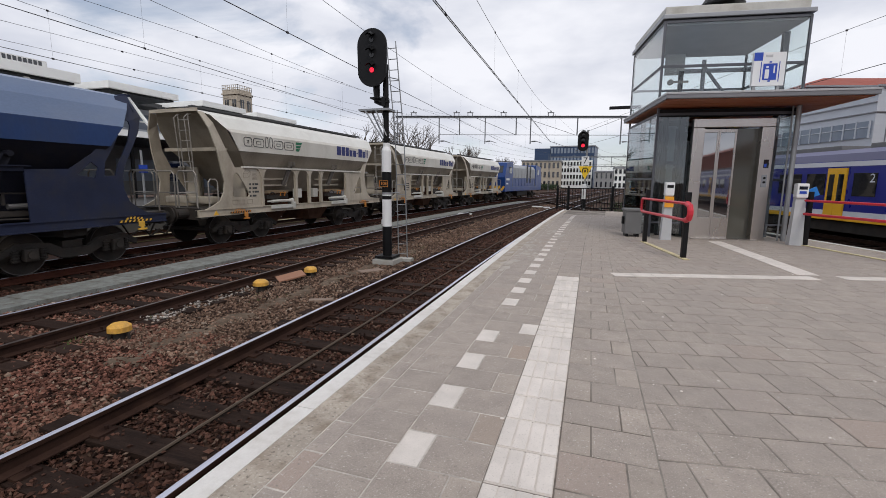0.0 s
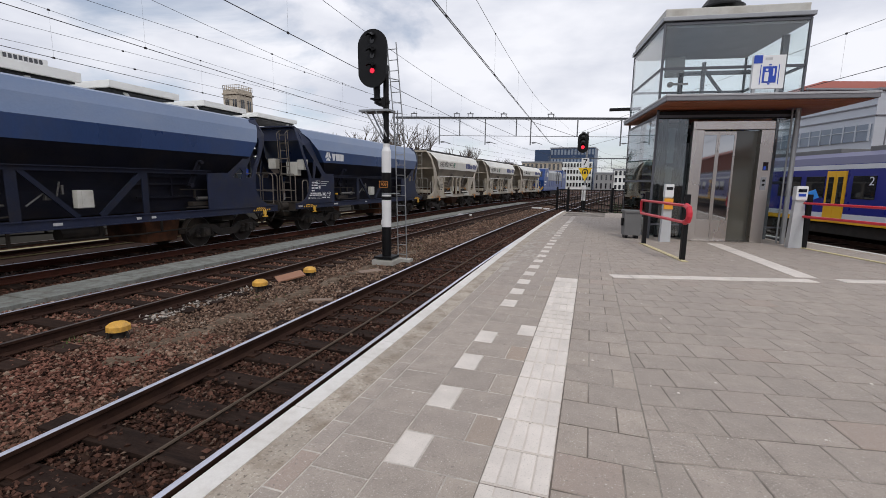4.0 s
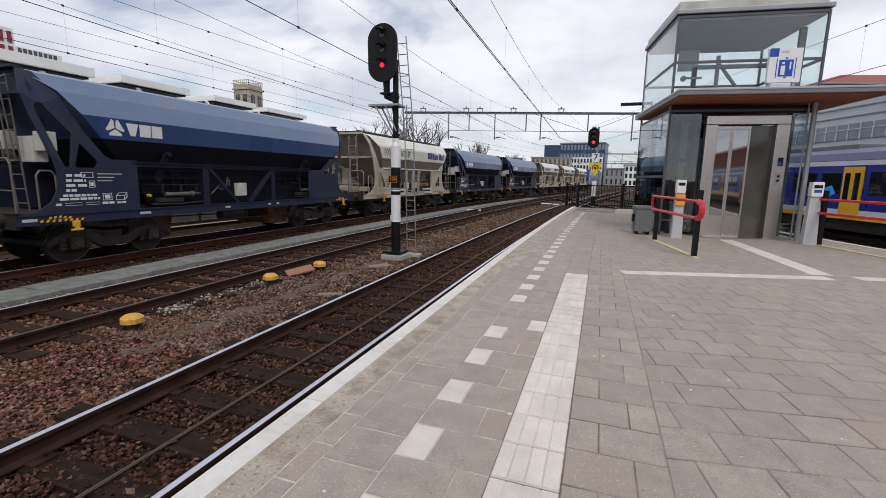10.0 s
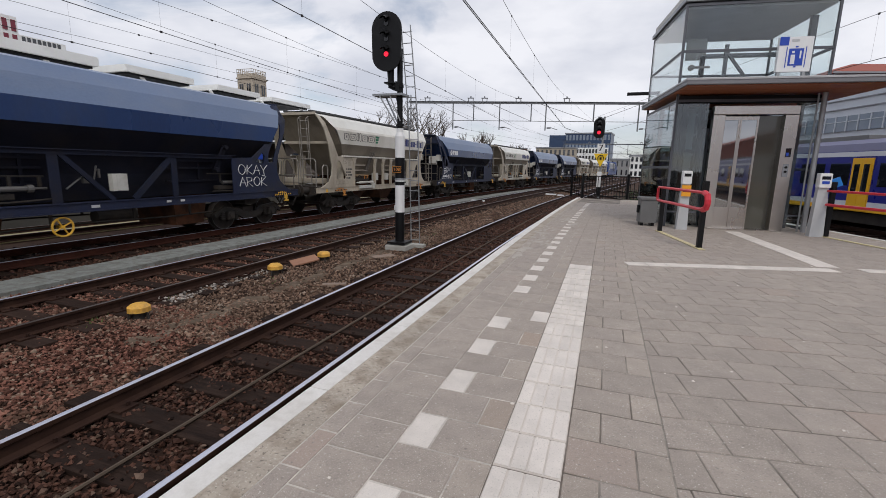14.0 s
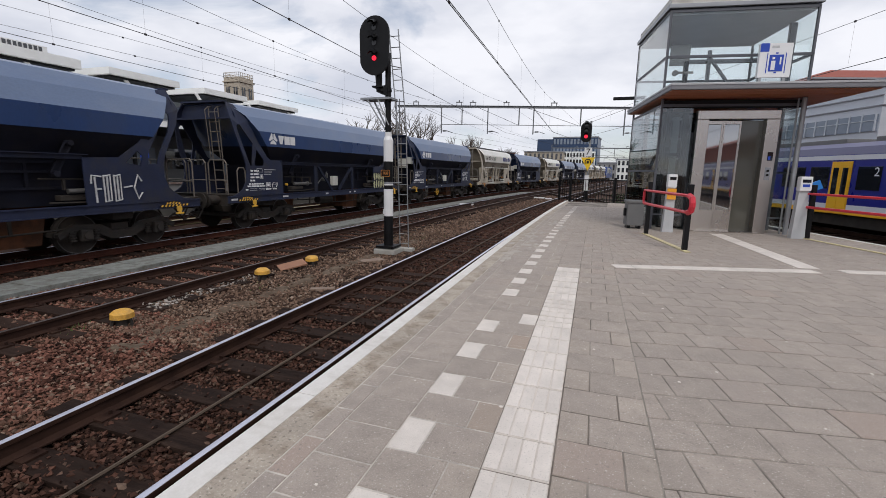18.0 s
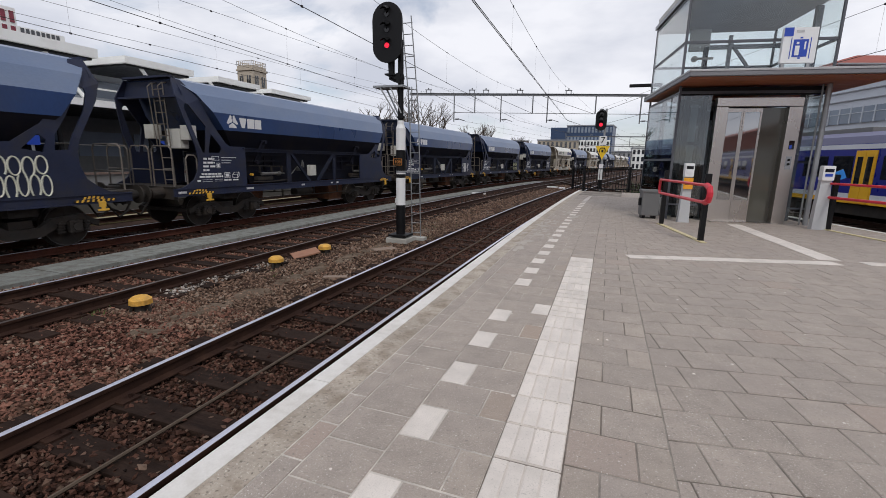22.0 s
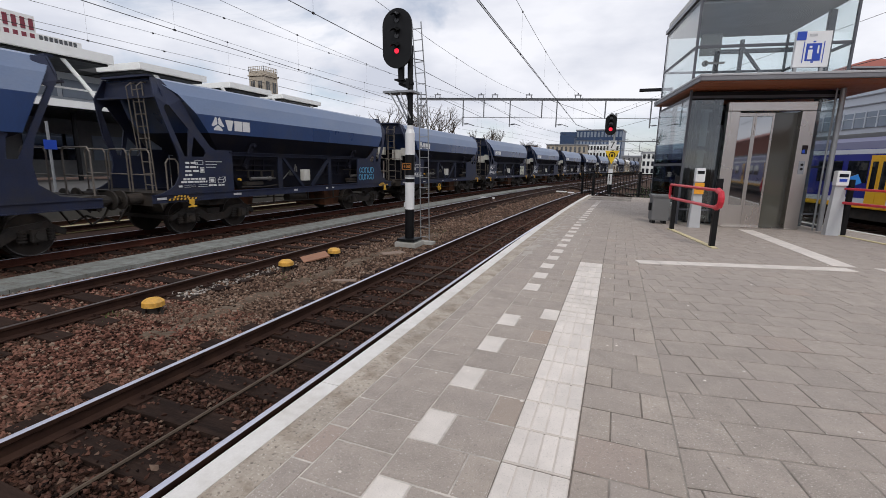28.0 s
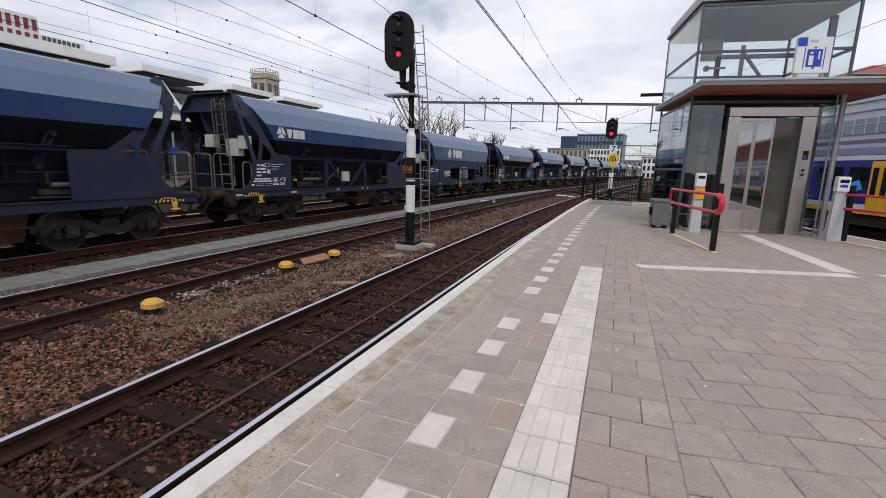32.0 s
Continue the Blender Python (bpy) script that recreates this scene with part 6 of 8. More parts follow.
# black sheet, added to give the dark interior behind the left pane
lbox("shaft_panel", (0.5, 0.58, 1.52), (0.66, 0.03, 2.95), black_paint, "added black sheet that darkens the inside of the shaft")
lbox("back_wall", (1.65, LD - 0.2, 1.5), (1.5, 0.05, 2.9), black_paint, "dark back of the lift shaft")
lbox("cabin_wall", (1.62, 1.6, 1.25), (1.5, 0.04, 2.4), grey_sheet, "steel cabin wall")
for u in (0.86, 2.4):
    lbox("cabin_wall", (u, 0.95, 1.25), (0.04, 1.3, 2.4), grey_sheet)
lbox("cabin_floor", (1.62, 0.95, 0.02), (1.5, 1.3, 0.04), bin_grey)
lbox("cabin_roof", (1.62, 0.95, 2.85), (1.6, 1.4, 0.08), bin_grey)
# portal
lbox("portal_left", (0.93, -0.06, 1.36), (0.26, 0.2, 2.72), steel, "brushed steel portal post", bevel=0.008)
lbox("portal_right", (2.46, -0.06, 1.36), (0.28, 0.2, 2.72), steel, "brushed steel portal post", bevel=0.008)
lbox("portal_head", (1.7, -0.06, 2.83), (1.8, 0.2, 0.2), steel, "brushed steel portal head", bevel=0.008)
lbox("threshold", (1.7, -0.12, 0.012), (1.5, 0.3, 0.02), steel)
lbox("dark_jamb", (2.10, 0.05, 1.36), (0.55, 0.03, 2.7), mat("dark_green_tinted_glass", (0.085, 0.083, 0.07), 0.06, var=0.1, scale=1, bump=0.0, spec=0.7), "dark glazed panel beside the doors")
for u0, u1 in ((1.06, 1.44), (1.44, 1.84)):
    door = lbox("sliding_door", ((u0 + u1) / 2, 0.0, 1.57), (u1 - u0 - 0.075, 0.012, 2.08), door_glass, "glazed sliding door, dark and reflecting")
    for a, b in ((u0 + 0.003, u0 + 0.035), (u1 - 0.04, u1 - 0.003)):
        lbox("door_stile", ((a + b) / 2, 0.0, 1.36), (b - a, 0.04, 2.68), steel, parent=door)
    lbox("kick_plate", ((u0 + u1) / 2, 0.0, 0.27), (u1 - u0 - 0.075, 0.035, 0.52), steel, parent=door)
    lbox("door_head", ((u0 + u1) / 2, 0.0, 2.66), (u1 - u0 - 0.075, 0.035, 0.08), steel, parent=door)
# call panel
lbox("display", (2.48, -0.166, 1.86), (0.11, 0.012, 0.2), dark_glass, "dark lift display")
lbox("display_mark", (2.46, -0.174, 1.82), (0.05, 0.006, 0.08), blue_sign)
lbox("call_plate", (2.47, -0.165, 1.45), (0.12, 0.01, 0.3), grey_sheet)
bm = B()
for z in (1.42, 1.52):
    bm_cyl(bm, (2.47, -0.17, z), (2.47, -0.19, z), 0.028, 12)
part("call_button", bm, black_paint, lift)
# pipe post and canopy
bm = B()
bm_cyl(bm, (3.02, -0.2, 0), (3.02, -0.2, 3.2), 0.055, 14)
part("pipe_post", bm, galv, lift, "round galvanised post")
bm = B()
bm_cyl(bm, (2.93, -0.13, 0), (2.93, -0.13, 3.2), 0.02, 10)
part("downpipe", bm, galv, lift, "thin pale downpipe")
canopy = lbox("canopy", (1.90, 0.98, 3.31), (4.14, 4.4, 0.13), mat("weathered_grey_fascia", (0.20, 0.20, 0.215), 0.5, 0.2, var=0.12, scale=2), "thin grey canopy slab", bevel=0.01)
for k in range(7):
    lbox("soffit_board", (1.90, -1.12 + 0.3 + k * 0.6, 3.236), (4.06, 0.585, 0.018), wood_panel, "red-brown soffit board", parent=canopy)
lbox("flashing", (1.90, 0.98, 3.357), (4.165, 4.425, 0.045), mat("pale_metal_flashing", (0.42, 0.42, 0.43), 0.45, 0.3, var=0.2, scale=3), "pale metal flashing", parent=canopy, bevel=0.008)
lbox("head_fascia", (1.57, 0.08, 3.1), (3.1, 0.16, 0.17), black_paint, "dark band under the canopy")

# illuminated lift sign standing on the canopy
sign = thing("lift_sign", LIFT @ Matrix.Translation((2.2, -0.35, 3.387)), "white sign box with blue lift pictogram on the canopy", "sign")
lbox("sign_case", (0.02, 0.05, 0.61), (0.67, 0.09, 0.74), white_sign, parent=sign, bevel=0.01)
for u in (-0.25, 0.25):
    lbox("foot", (u, 0.05, 0.12), (0.06, 0.07, 0.24), galv, parent=sign)
lbox("blue_corner", (-0.22, 0.005, 0.89), (0.18, 0.012, 0.18), blue_sign, parent=sign)
lbox("blue_field", (0.04, 0.005, 0.55), (0.29, 0.012, 0.36), blue_sign, parent=sign)
for u in (-0.15, 0.23):
    lbox("door_bar", (u, 0.005, 0.55), (0.016, 0.012, 0.44), blue_sign, parent=sign)
bm = B()
bm_box(bm, (-0.02, -0.004, 0.50), (0.085, 0.008, 0.20), bevel=0.003)
bm_box(bm, (-0.02, -0.004, 0.655), (0.05, 0.008, 0.045), bevel=0.003)
bm_box(bm, (0.125, -0.004, 0.6), (0.03, 0.008, 0.16))
part("white_bars", bm, white_sign, sign)
bm = B()
bm_box(bm, (0.0, 0.004, 0.90), (0.15, 0.01, 0.05))
part("letter_bar", bm, faded, sign)
for z in (0.345, 0.765):
    lbox("arrow_mark", (0.04, 0.005, z), (0.05, 0.012, 0.03), blue_sign, parent=sign)

# ---- barriers, card readers and bin ----
def barrier(a, b, over, label):
    """Two black posts with a red tube loop through them, on a yellow strip."""
    a, b = Vector((*a, 0)), Vector((*b, 0))
    d_ = (b - a).normalized()
    th = thing("barrier", Matrix.Translation(a) @ Matrix.Rotation(math.atan2(-d_.x, d_.y), 4, "Z"), label, "barrier", "barriers beside the lift")
    L = (b - a).length
    for y in (0.0, L):
        bm = B()
        bm_box(bm, (0, y, 0.61), (0.085, 0.085, 1.22), bevel=0.012)
        part("post", bm, black_paint, th, "square black post")
    bm = B()
    e = L + over
    loop = [(0.075, -0.1, 0.72), (0.075, -0.14, 0.78), (0.075, -0.14, 0.96), (0.075, -0.1, 1.02), (0.075, e - 0.12, 1.02), (0.075, e - 0.03, 0.98), (0.075, e, 0.9), (0.075, e, 0.84), (0.075, e - 0.03, 0.76), (0.075, e - 0.12, 0.72), (0.075, -0.1, 0.72)]
    bm_tube(bm, loop, 0.03, 8)
    part("red_rail", bm, red_paint, th, "red tube rail bent into a loop")
    bm = B()
    bm_tube(bm, [(0.075, e - 0.16, 1.02), (0.075, e - 0.03, 0.98), (0.075, e + 0.005, 0.9), (0.075, e + 0.005, 0.84), (0.075, e - 0.03, 0.76), (0.075, e - 0.16, 0.72)], 0.052, 8)
    part("rail_end", bm, red_paint, th, "thick red padded end")
    bm = B()
    bm_box(bm, (0.02, (L + over) / 2 - 0.1, 0.012), (0.1, L + over, 0.016))
    part("floor_strip", bm, mat("worn_yellow_line", (0.62, 0.53, 0.30), 0.8, dirt=(0.4, 0.36, 0.28), amount=0.7, dscale=5), th, "worn yellow strip on the floor")
    for y in (0.03, L - 0.03):
        for z in (0.72, 1.02):
            bm = B()
            bm_box(bm, (0.04, y, z), (0.1, 0.05, 0.05))
            part("clamp", bm, black_paint, th)
    return th


barrier((1.66, 4.78), (2.09, 2.6), 0.32, "red loop barrier on two black posts beside the lift")
barrier((5.08, 5.56), (6.0, 2.6), 0.3, "red loop barrier on two black posts at the platform edge")


def reader(x, y, turn, wide, label, panel):
    th = thing("card_reader", pose(x, y, 0.0, 0, 0, turn), label, "card reader", "card readers by the lift")
    bm = B()
    k = wide / 2
    lo = [bm.verts.new(p) for p in ((-k, -0.09, 0), (k, -0.09, 0), (k, 0.09, 0), (-k, 0.09, 0))]
    hi = [bm.verts.new(p) for p in ((-k * 0.72, -0.06, 1.08), (k * 0.72, -0.06, 1.08), (k * 0.72, 0.06, 1.08), (-k * 0.72, 0.06, 1.08))]
    for i in range(4):
        bm.faces.new((lo[i], lo[(i + 1) % 4], hi[(i + 1) % 4], hi[i]))
    bm.faces.new(hi)
    part("column", bm, pole_grey, th, "tapered pale grey column")
    lbox("reader_head", (0, -0.02, 1.24), (wide * 0.85, 0.18, 0.32), white_sign, "pale reader head", parent=th, bevel=0.03)
    lbox("screen", (0, -0.112, 1.3), (wide * 0.6, 0.008, 0.07), dark_glass, parent=th)
    lbox("reader_field", (0, -0.113, 1.2), (wide * 0.5, 0.01, 0.06), panel, parent=th)
    return th


r1 = reader(2.2, 5.52, 6, 0.24, "pale grey card reader post with a yellow panel", white_sign)
lbox("yellow_panel", (0, -0.105, 0.93), (0.2, 0.02, 0.26), mat("orange_yellow_panel", (0.85, 0.36, 0.02), 0.45, bump=0), "orange-yellow information panel", parent=r1)
lbox("panel_bar", (0, -0.118, 0.93), (0.14, 0.006, 0.05), black_paint, parent=r1)
r2 = reader(4.9, 5.62, 4, 0.27, "pale grey card reader post with a blue shield", blue_sign)
lbox("blue_shield", (0.24, 0.0, 1.2), (0.2, 0.02, 0.2), mat("bright_blue_plastic", (0.02, 0.2, 0.6), 0.35, bump=0), "bright blue side shield", parent=r2, m=Matrix.Rotation(radians(-25), 3, "Y"))

bin_ = thing("litter_bin", pose(1.46, 6.0, 0, 0, 0, 8), "dark grey sheet metal litter bin by the lift", "bin")
lbox("bin_body", (0, 0, 0.37), (0.4, 0.4, 0.58), bin_grey, parent=bin_, bevel=0.02)
lbox("bin_lid", (0, 0, 0.69), (0.45, 0.45, 0.07), bin_grey, "overhanging lid", parent=bin_, bevel=0.02)
for u in (-0.13, 0.13):
    lbox("bin_foot", (u, 0, 0.04), (0.07, 0.3, 0.08), black_paint, parent=bin_)
bm = B()
bm_box(bm, (-0.23, -0.05, 0.42), (0.06, 0.1, 0.2), bevel=0.02)
part("side_hook", bm, black_paint, bin_)

# ---- fence and signal at the platform's end ----
def fence_run(a, b, n, label):
    a, b = Vector((*a, 0)), Vector((*b, 0))
    d_ = (b - a).normalized()
    f = thing("fence", Matrix.Translation(a) @ Matrix.Rotation(math.atan2(d_.y, d_.x), 4, "Z"), label, "fence")
    L = (b - a).length
    bm = B()
    bm_box(bm, (0, 0, 0.55), (0.022, 0.022, 1.1))
    me = mesh_of("bar", bm, black_paint)
    for i in range(n):
        shared("bar", me, f, Matrix.Translation((L * (i + 0.5) / n, 0, 0)))
    for z in (0.12, 1.08):
        bm = B()
        bm_box(bm, (L / 2, 0, z), (L, 0.04, 0.045))
        part("rail", bm, black_paint, f)
    for x in (0, L):
        bm = B()
        bm_box(bm, (x, 0, 0.6), (0.07, 0.07, 1.2))
        part("post", bm, black_paint, f)
    return f


ex = along(EDGE, END)[0]
fence_run((ex + 0.25, END - 0.05), (ex + 2.3, END + 0.45), 16, "black steel bar fence closing the platform end")
fence_run((ex + 2.35, END + 0.45), (3.6, END - 0.6), 12, "black steel bar fence beside the ramp")
fence_run((ex - 0.35, END + 1.1), (ex + 0.25, END + 0.1), 5, "short black fence at the platform edge")


def signal_head(parent, c, w, h, lamp_z, r):
    """Oval black target plate with three hooded lenses, the lowest lit red."""
    bm = B()
    n = 28
    k = h / 2 - w / 2
    pts = []
    for i in range(n):
        a = 2 * math.pi * i / n
        pts.append((c[0] + w / 2 * math.cos(a), c[2] + w / 2 * math.sin(a) + (k if math.sin(a) >= 0 else -k)))
    bm_prism(bm, pts, 0.05, "y", c[1])
    part("target_plate", bm, black_paint, parent, "oval black target plate")
    bm = B()
    bm_box(bm, (c[0], c[1] + 0.16, c[2]), (w * 0.55, 0.22, h * 0.72), bevel=0.03)
    part("lamp_housing", bm, black_paint, parent)
    for i in range(3):
        z = c[2] + (0.30 - 0.255 * i) * h
        bm = B()
        bm_cyl(bm, (c[0], c[1] - 0.002, z), (c[0], c[1] - 0.02, z), r, 16)
        part("lens", bm, lamp_red if i == 2 else lens_dark, parent, "lit red lens" if i == 2 else "dark lens")
        bm = B()
        m = 10
        ring = [(math.cos(math.pi * (0.12 + 0.76 * j / m)), math.sin(math.pi * (0.12 + 0.76 * j / m))) for j in range(m + 1)]
        for (a0, b0), (a1, b1) in zip(ring, ring[1:]):
            for q in (1.45, 1.55):
                v = [bm.verts.new((c[0] + r * q * a, c[1] + y, z + r * q * b + 0.45 * (y + 0.26))) for a, b, y in ((a0, b0, 0), (a1, b1, 0), (a1, b1, -0.2), (a0, b0, -0.2))]
                bm.faces.new(v)
        part("hood", bm, black_paint, parent, "black visor")


far_sig = thing("platform_signal", pose(0.12, 16.85, 0), "small red railway signal with track number at the platform end", "signal")
bm = B()
bm_cyl(bm, (0, 0, 0), (0, 0, 3.9), 0.05, 10)
part("mast", bm, galv, far_sig)
signal_head(far_sig, (-0.2, -0.12, 3.36), 0.52, 0.96, 3.1, 0.085)
for z0, z1, m_ in ((0.1, 0.55, black_paint), (0.55, 1.3, white_sign)):
    lbox("mast_board", (-0.03, -0.075, (z0 + z1) / 2), (0.2, 0.03, z1 - z0), m_, parent=far_sig)
lbox("number_plate", (-0.05, -0.08, 2.42), (0.34, 0.03, 0.42), white_sign, "white plate with the track number", parent=far_sig)
bm = B()
bm_prism(bm, [(-0.36, 2.16), (0.30, 2.16), (-0.03, 1.52)], 0.03, "y", -0.1)
part("warning_triangle", bm, mat("sign_yellow", (0.85, 0.55, 0.02), 0.4, bump=0), far_sig, "yellow triangle board pointing down")
bm = B()
bm_tube(bm, [(-0.15, -0.11, 1.86), (-0.16, -0.11, 1.98), (-0.1, -0.11, 2.07), (0.04, -0.11, 2.07), (0.1, -0.11, 1.98), (0.09, -0.11, 1.86)], 0.022, 6)
bm_box(bm, (-0.03, -0.11, 1.93), (0.09, 0.02, 0.12))
part("arch_mark", bm, black_paint, far_sig)


def lettering(name, text, size, material, m, parent):
    cu = bpy.data.curves.new(name, "FONT")
    cu.body, cu.size, cu.extrude, cu.align_x, cu.align_y = text, size, 0.003, "CENTER", "CENTER"
    ob = new(name, cu)
    me = bpy.data.meshes.new_from_object(ob)
    bpy.data.objects.remove(ob)
    me.materials.append(material)
    ob = new(name, me)
    ob.parent, ob.matrix_basis = parent, m
    return ob


lettering("track_number", "7", 0.44, black_paint, Matrix.Translation((-0.05, -0.098, 2.42)) @ pose(0, 0, 0, 90), far_sig)

# ---- the main signal between the tracks ----
SIG = (-4.84, 4.5)
sig = thing("main_signal", pose(*SIG, -0.86), "tall railway signal with black and white mast and red light", "signal")
lbox("footing", (0, 0, 0.04), (0.62, 0.62, 0.14), concrete, "pale concrete footing", parent=sig, bevel=0.03)
lbox("foot_plate", (0, 0, 0.17), (0.52, 0.52, 0.06), black_paint, parent=sig, bevel=0.01)
for z0, z1, m_ in ((0.19, 1.0, black_paint), (1.0, 1.73, white_sign), (1.73, 1.83, black_paint), (1.86, 1.92, galv), (1.92, 2.46, black_paint), (2.46, 3.02, white_sign)):
    bm = B()
    bm_cyl(bm, (0, 0, z0), (0, 0, z1), 0.128, 20)
    part("mast_band", bm, m_, sig, smooth=False)
bm = B()
bm_cyl(bm, (0, 0, 1.83), (0, 0, 1.86), 0.128, 20)
part("mast_band", bm, white_sign, sig, smooth=False)
bm = B()
bm_cyl(bm, (0, 0, 3.02), (0, 0, 3.12), 0.128, 20, 0.09)
bm_cyl(bm, (0, 0, 3.12), (0, 0, 3.22), 0.09, 16)
part("mast_cap", bm, white_sign, sig)
bm = B()
bm_cyl(bm, (0, 0, 3.2), (0, 0, 5.2), 0.075, 14)
bm_cyl(bm, (0, 0, 3.28), (0, 0, 3.34), 0.11, 14)
bm_cyl(bm, (0, 0, 4.25), (0, 0, 4.31), 0.1, 14)
part("upper_mast", bm, black_paint, sig, "slim black upper mast")
bm = B()
bm_tube(bm, [(0, 0, 4.26), (-0.14, -0.02, 4.27), (-0.23, -0.05, 4.3), (-0.24, -0.06, 4.72)], 0.095, 10)
bm_box(bm, (-0.24, -0.06, 4.36), (0.26, 0.26, 0.04))
bm_box(bm, (-0.02, 0, 4.27), (0.1, 0.26, 0.24))
part("head_bracket", bm, black_paint, sig)
signal_head(sig, (-0.24, -0.3, 5.32), 0.82, 1.42, 5.0, 0.062)
bm = B()
bm_box(bm, (-0.26, 0.0, 4.06), (0.86, 0.46, 0.05))
part("step_grating", bm, galv, sig, "small galvanised step grating")
bm = B()
for y in (-0.2, 0.2):
    bm_beam(bm, (-0.5, y, 4.04), (-0.06, y * 0.4, 3.3), 0.035, 0.035)
    bm_beam(bm, (-0.2, y, 4.04), (0.05, y * 0.4, 3.4), 0.03, 0.03)
part("grating_stay", bm, galv, sig)
plate = lbox("number_plate", (-0.02, -0.14, 2.15), (0.27, 0.02, 0.18), black_paint, "black plate with orange number", parent=sig)
bm = B()
for dx, dz, sx_, sz_ in ((0, 0.08, 0.25, 0.012), (0, -0.08, 0.25, 0.012), (-0.12, 0, 0.012, 0.16), (0.12, 0, 0.012, 0.16)):
    bm_box(bm, (-0.02 + dx, -0.152, 2.15 + dz), (sx_, 0.006, sz_))
part("plate_rim", bm, orange, sig)
lettering("signal_number", "108", 0.12, orange, Matrix.Translation((-0.02, -0.153, 2.15)) @ pose(0, 0, 0, 90), sig)
bm = B()
for x in (0.22, 0.48):
    bm_tube(bm, [(x - 0.06, 0.42, 0.05), (x - 0.12, 0.36, 3.4), (x - 0.33, 0.3, 5.85)], 0.016)
ladder = part("ladder", bm, galv, sig, "slim galvanised ladder")
for i in range(21):
    k = 0.2 + i * 0.275
    off = -0.06 - 0.06 * min(k, 3.4) / 3.4 - (0.21 if k > 3.4 else 0) * (k - 3.4) / 2.45
    bm = B()
    bm_tube(bm, [(0.22 + off, 0.36, k), (0.48 + off, 0.36, k)], 0.011)
    part("rung", bm, galv, ladder)
bm = B()
for z in (1.9, 3.3, 4.9):
    bm_tube(bm, [(0.05, 0.05, z), (0.22, 0.36, z)], 0.014)
part("ladder_stay", bm, galv, sig)
lbox("ladder_foot", (0.35, 0.42, 0.03), (0.42, 0.25, 0.08), concrete, parent=sig)

# ---- small things in the track bed ----
cap_yellow = mat("faded_ochre_yellow_paint", (0.66, 0.36, 0.06), 0.55, var=0.3, scale=9, dirt=(0.34, 0.2, 0.07), amount=0.7, dscale=6)


def marker(x, y, turn):
    th = thing("track_magnet", pose(x, y, -0.9, 0, 0, turn), "yellow capped train protection box in the ballast", "track box", "yellow track boxes")
    bm = B()
    bm_cyl(bm, (0, 0, 0.12), (0, 0, 0.19), 0.155, 12, 0.15)
    bm_cyl(bm, (0, 0, 0.19), (0, 0, 0.23), 0.15, 12, 0.10)
    part("cap", bm, cap_yellow, th, "domed ochre yellow cap")
    bm = B()
    bm_cyl(bm, (0, 0, 0), (0, 0, 0.13), 0.09, 10)
    for k in range(3):
        bm_beam(bm, (0.15 * math.cos(k * 2.1), 0.15 * math.sin(k * 2.1), 0.0), (0.12 * math.cos(k * 2.1), 0.12 * math.sin(k * 2.1), 0.12), 0.03, 0.03)
    part("leg", bm, black_steel, th, "short dark leg")


marker(-5.88, -2.16, 10)
marker(-5.95, 0.8, 40)
marker(-5.82, 2.33, 75)
bm = B()
bm_box(bm, (0, 0, 0), (0.38, 0.6, 0.035), bevel=0.006)
solid("board", bm, brown_board, "red-brown board lying aslant on the ballast", "board", m=pose(-5.98, 1.80, -0.80, 10, 7, -38))
for x, y, sx_, sy_, a in ((-4.75, 3.35, 0.28, 0.6, -35), (-4.35, 0.55, 0.14, 0.45, -60)):
    bm = B()
    bm_box(bm, (0, 0, 0), (sx_, sy_, 0.05), bevel=0.01)
    solid("plank", bm, tan_board, "weathered tan plank lying in the ballast", "plank", "loose planks in the ballast", m=pose(x, y, -0.885, 0, 0, a))
for off, s, w, l_ in ((-8.3, 22.6, 0.9, 0.35), (-5.6, 34.0, 0.9, 0.3), (-4.6, 33.0, 0.5, 0.3), (-3.6, 36.0, 0.9, 0.3)):
    x, y, a = along(off, s)
    bm = B()
    bm_box(bm, (0, 0, 0), (w, l_, 0.1), bevel=0.01)
    solid("track_cover", bm, white_sign, "white cover plate in the track", "cover plate", "white cover plates", m=Matrix.Translation((x, y, -0.82)) @ Matrix.Rotation(-a, 4, "Z"))
x, y, a = along(-9.72, 13.9)
bm = B()
bm_box(bm, (0, 0, 0.13), (0.24, 0.24, 0.26), bevel=0.03)
bm_cyl(bm, (0.0, 0.0, 0.24), (0.0, 0.0, 0.3), 0.08, 10)
solid("point_lamp", bm, white_sign, "small white lamp box beside the track", "lamp box", m=pose(x, y, -0.84))
bm = B()
rnd = random.Random(8)
for cx, cy, n, r in ((-6.35, -2.6, 40, 0.25), (-6.5, -1.2, 14, 0.3), (-5.6, 0.3, 12, 0.4), (-4.4, 5.2, 20, 0.6), (-5.2, 7.5, 20, 0.9)):
    for i in range(n):
        x, y = cx + rnd.gauss(0, r / 2), cy + rnd.gauss(0, r / 2)
        a, h = rnd.uniform(0, 6.28), rnd.uniform(0.05, 0.12)
        dx, dy = 0.012 * math.cos(a), 0.012 * math.sin(a)
        lean = Vector((rnd.uniform(-0.05, 0.05), rnd.uniform(-0.05, 0.05), h))
        v = [bm.verts.new(p) for p in ((x - dx, y - dy, -0.92), (x + dx, y + dy, -0.92), (x + lean.x, y + lean.y, -0.92 + h))]
        bm.faces.new(v)
solid("weeds", bm, grass_mat, "small green weeds growing in the ballast", "weeds", kind="stuff")
bm = B()
rnd = random.Random(19)
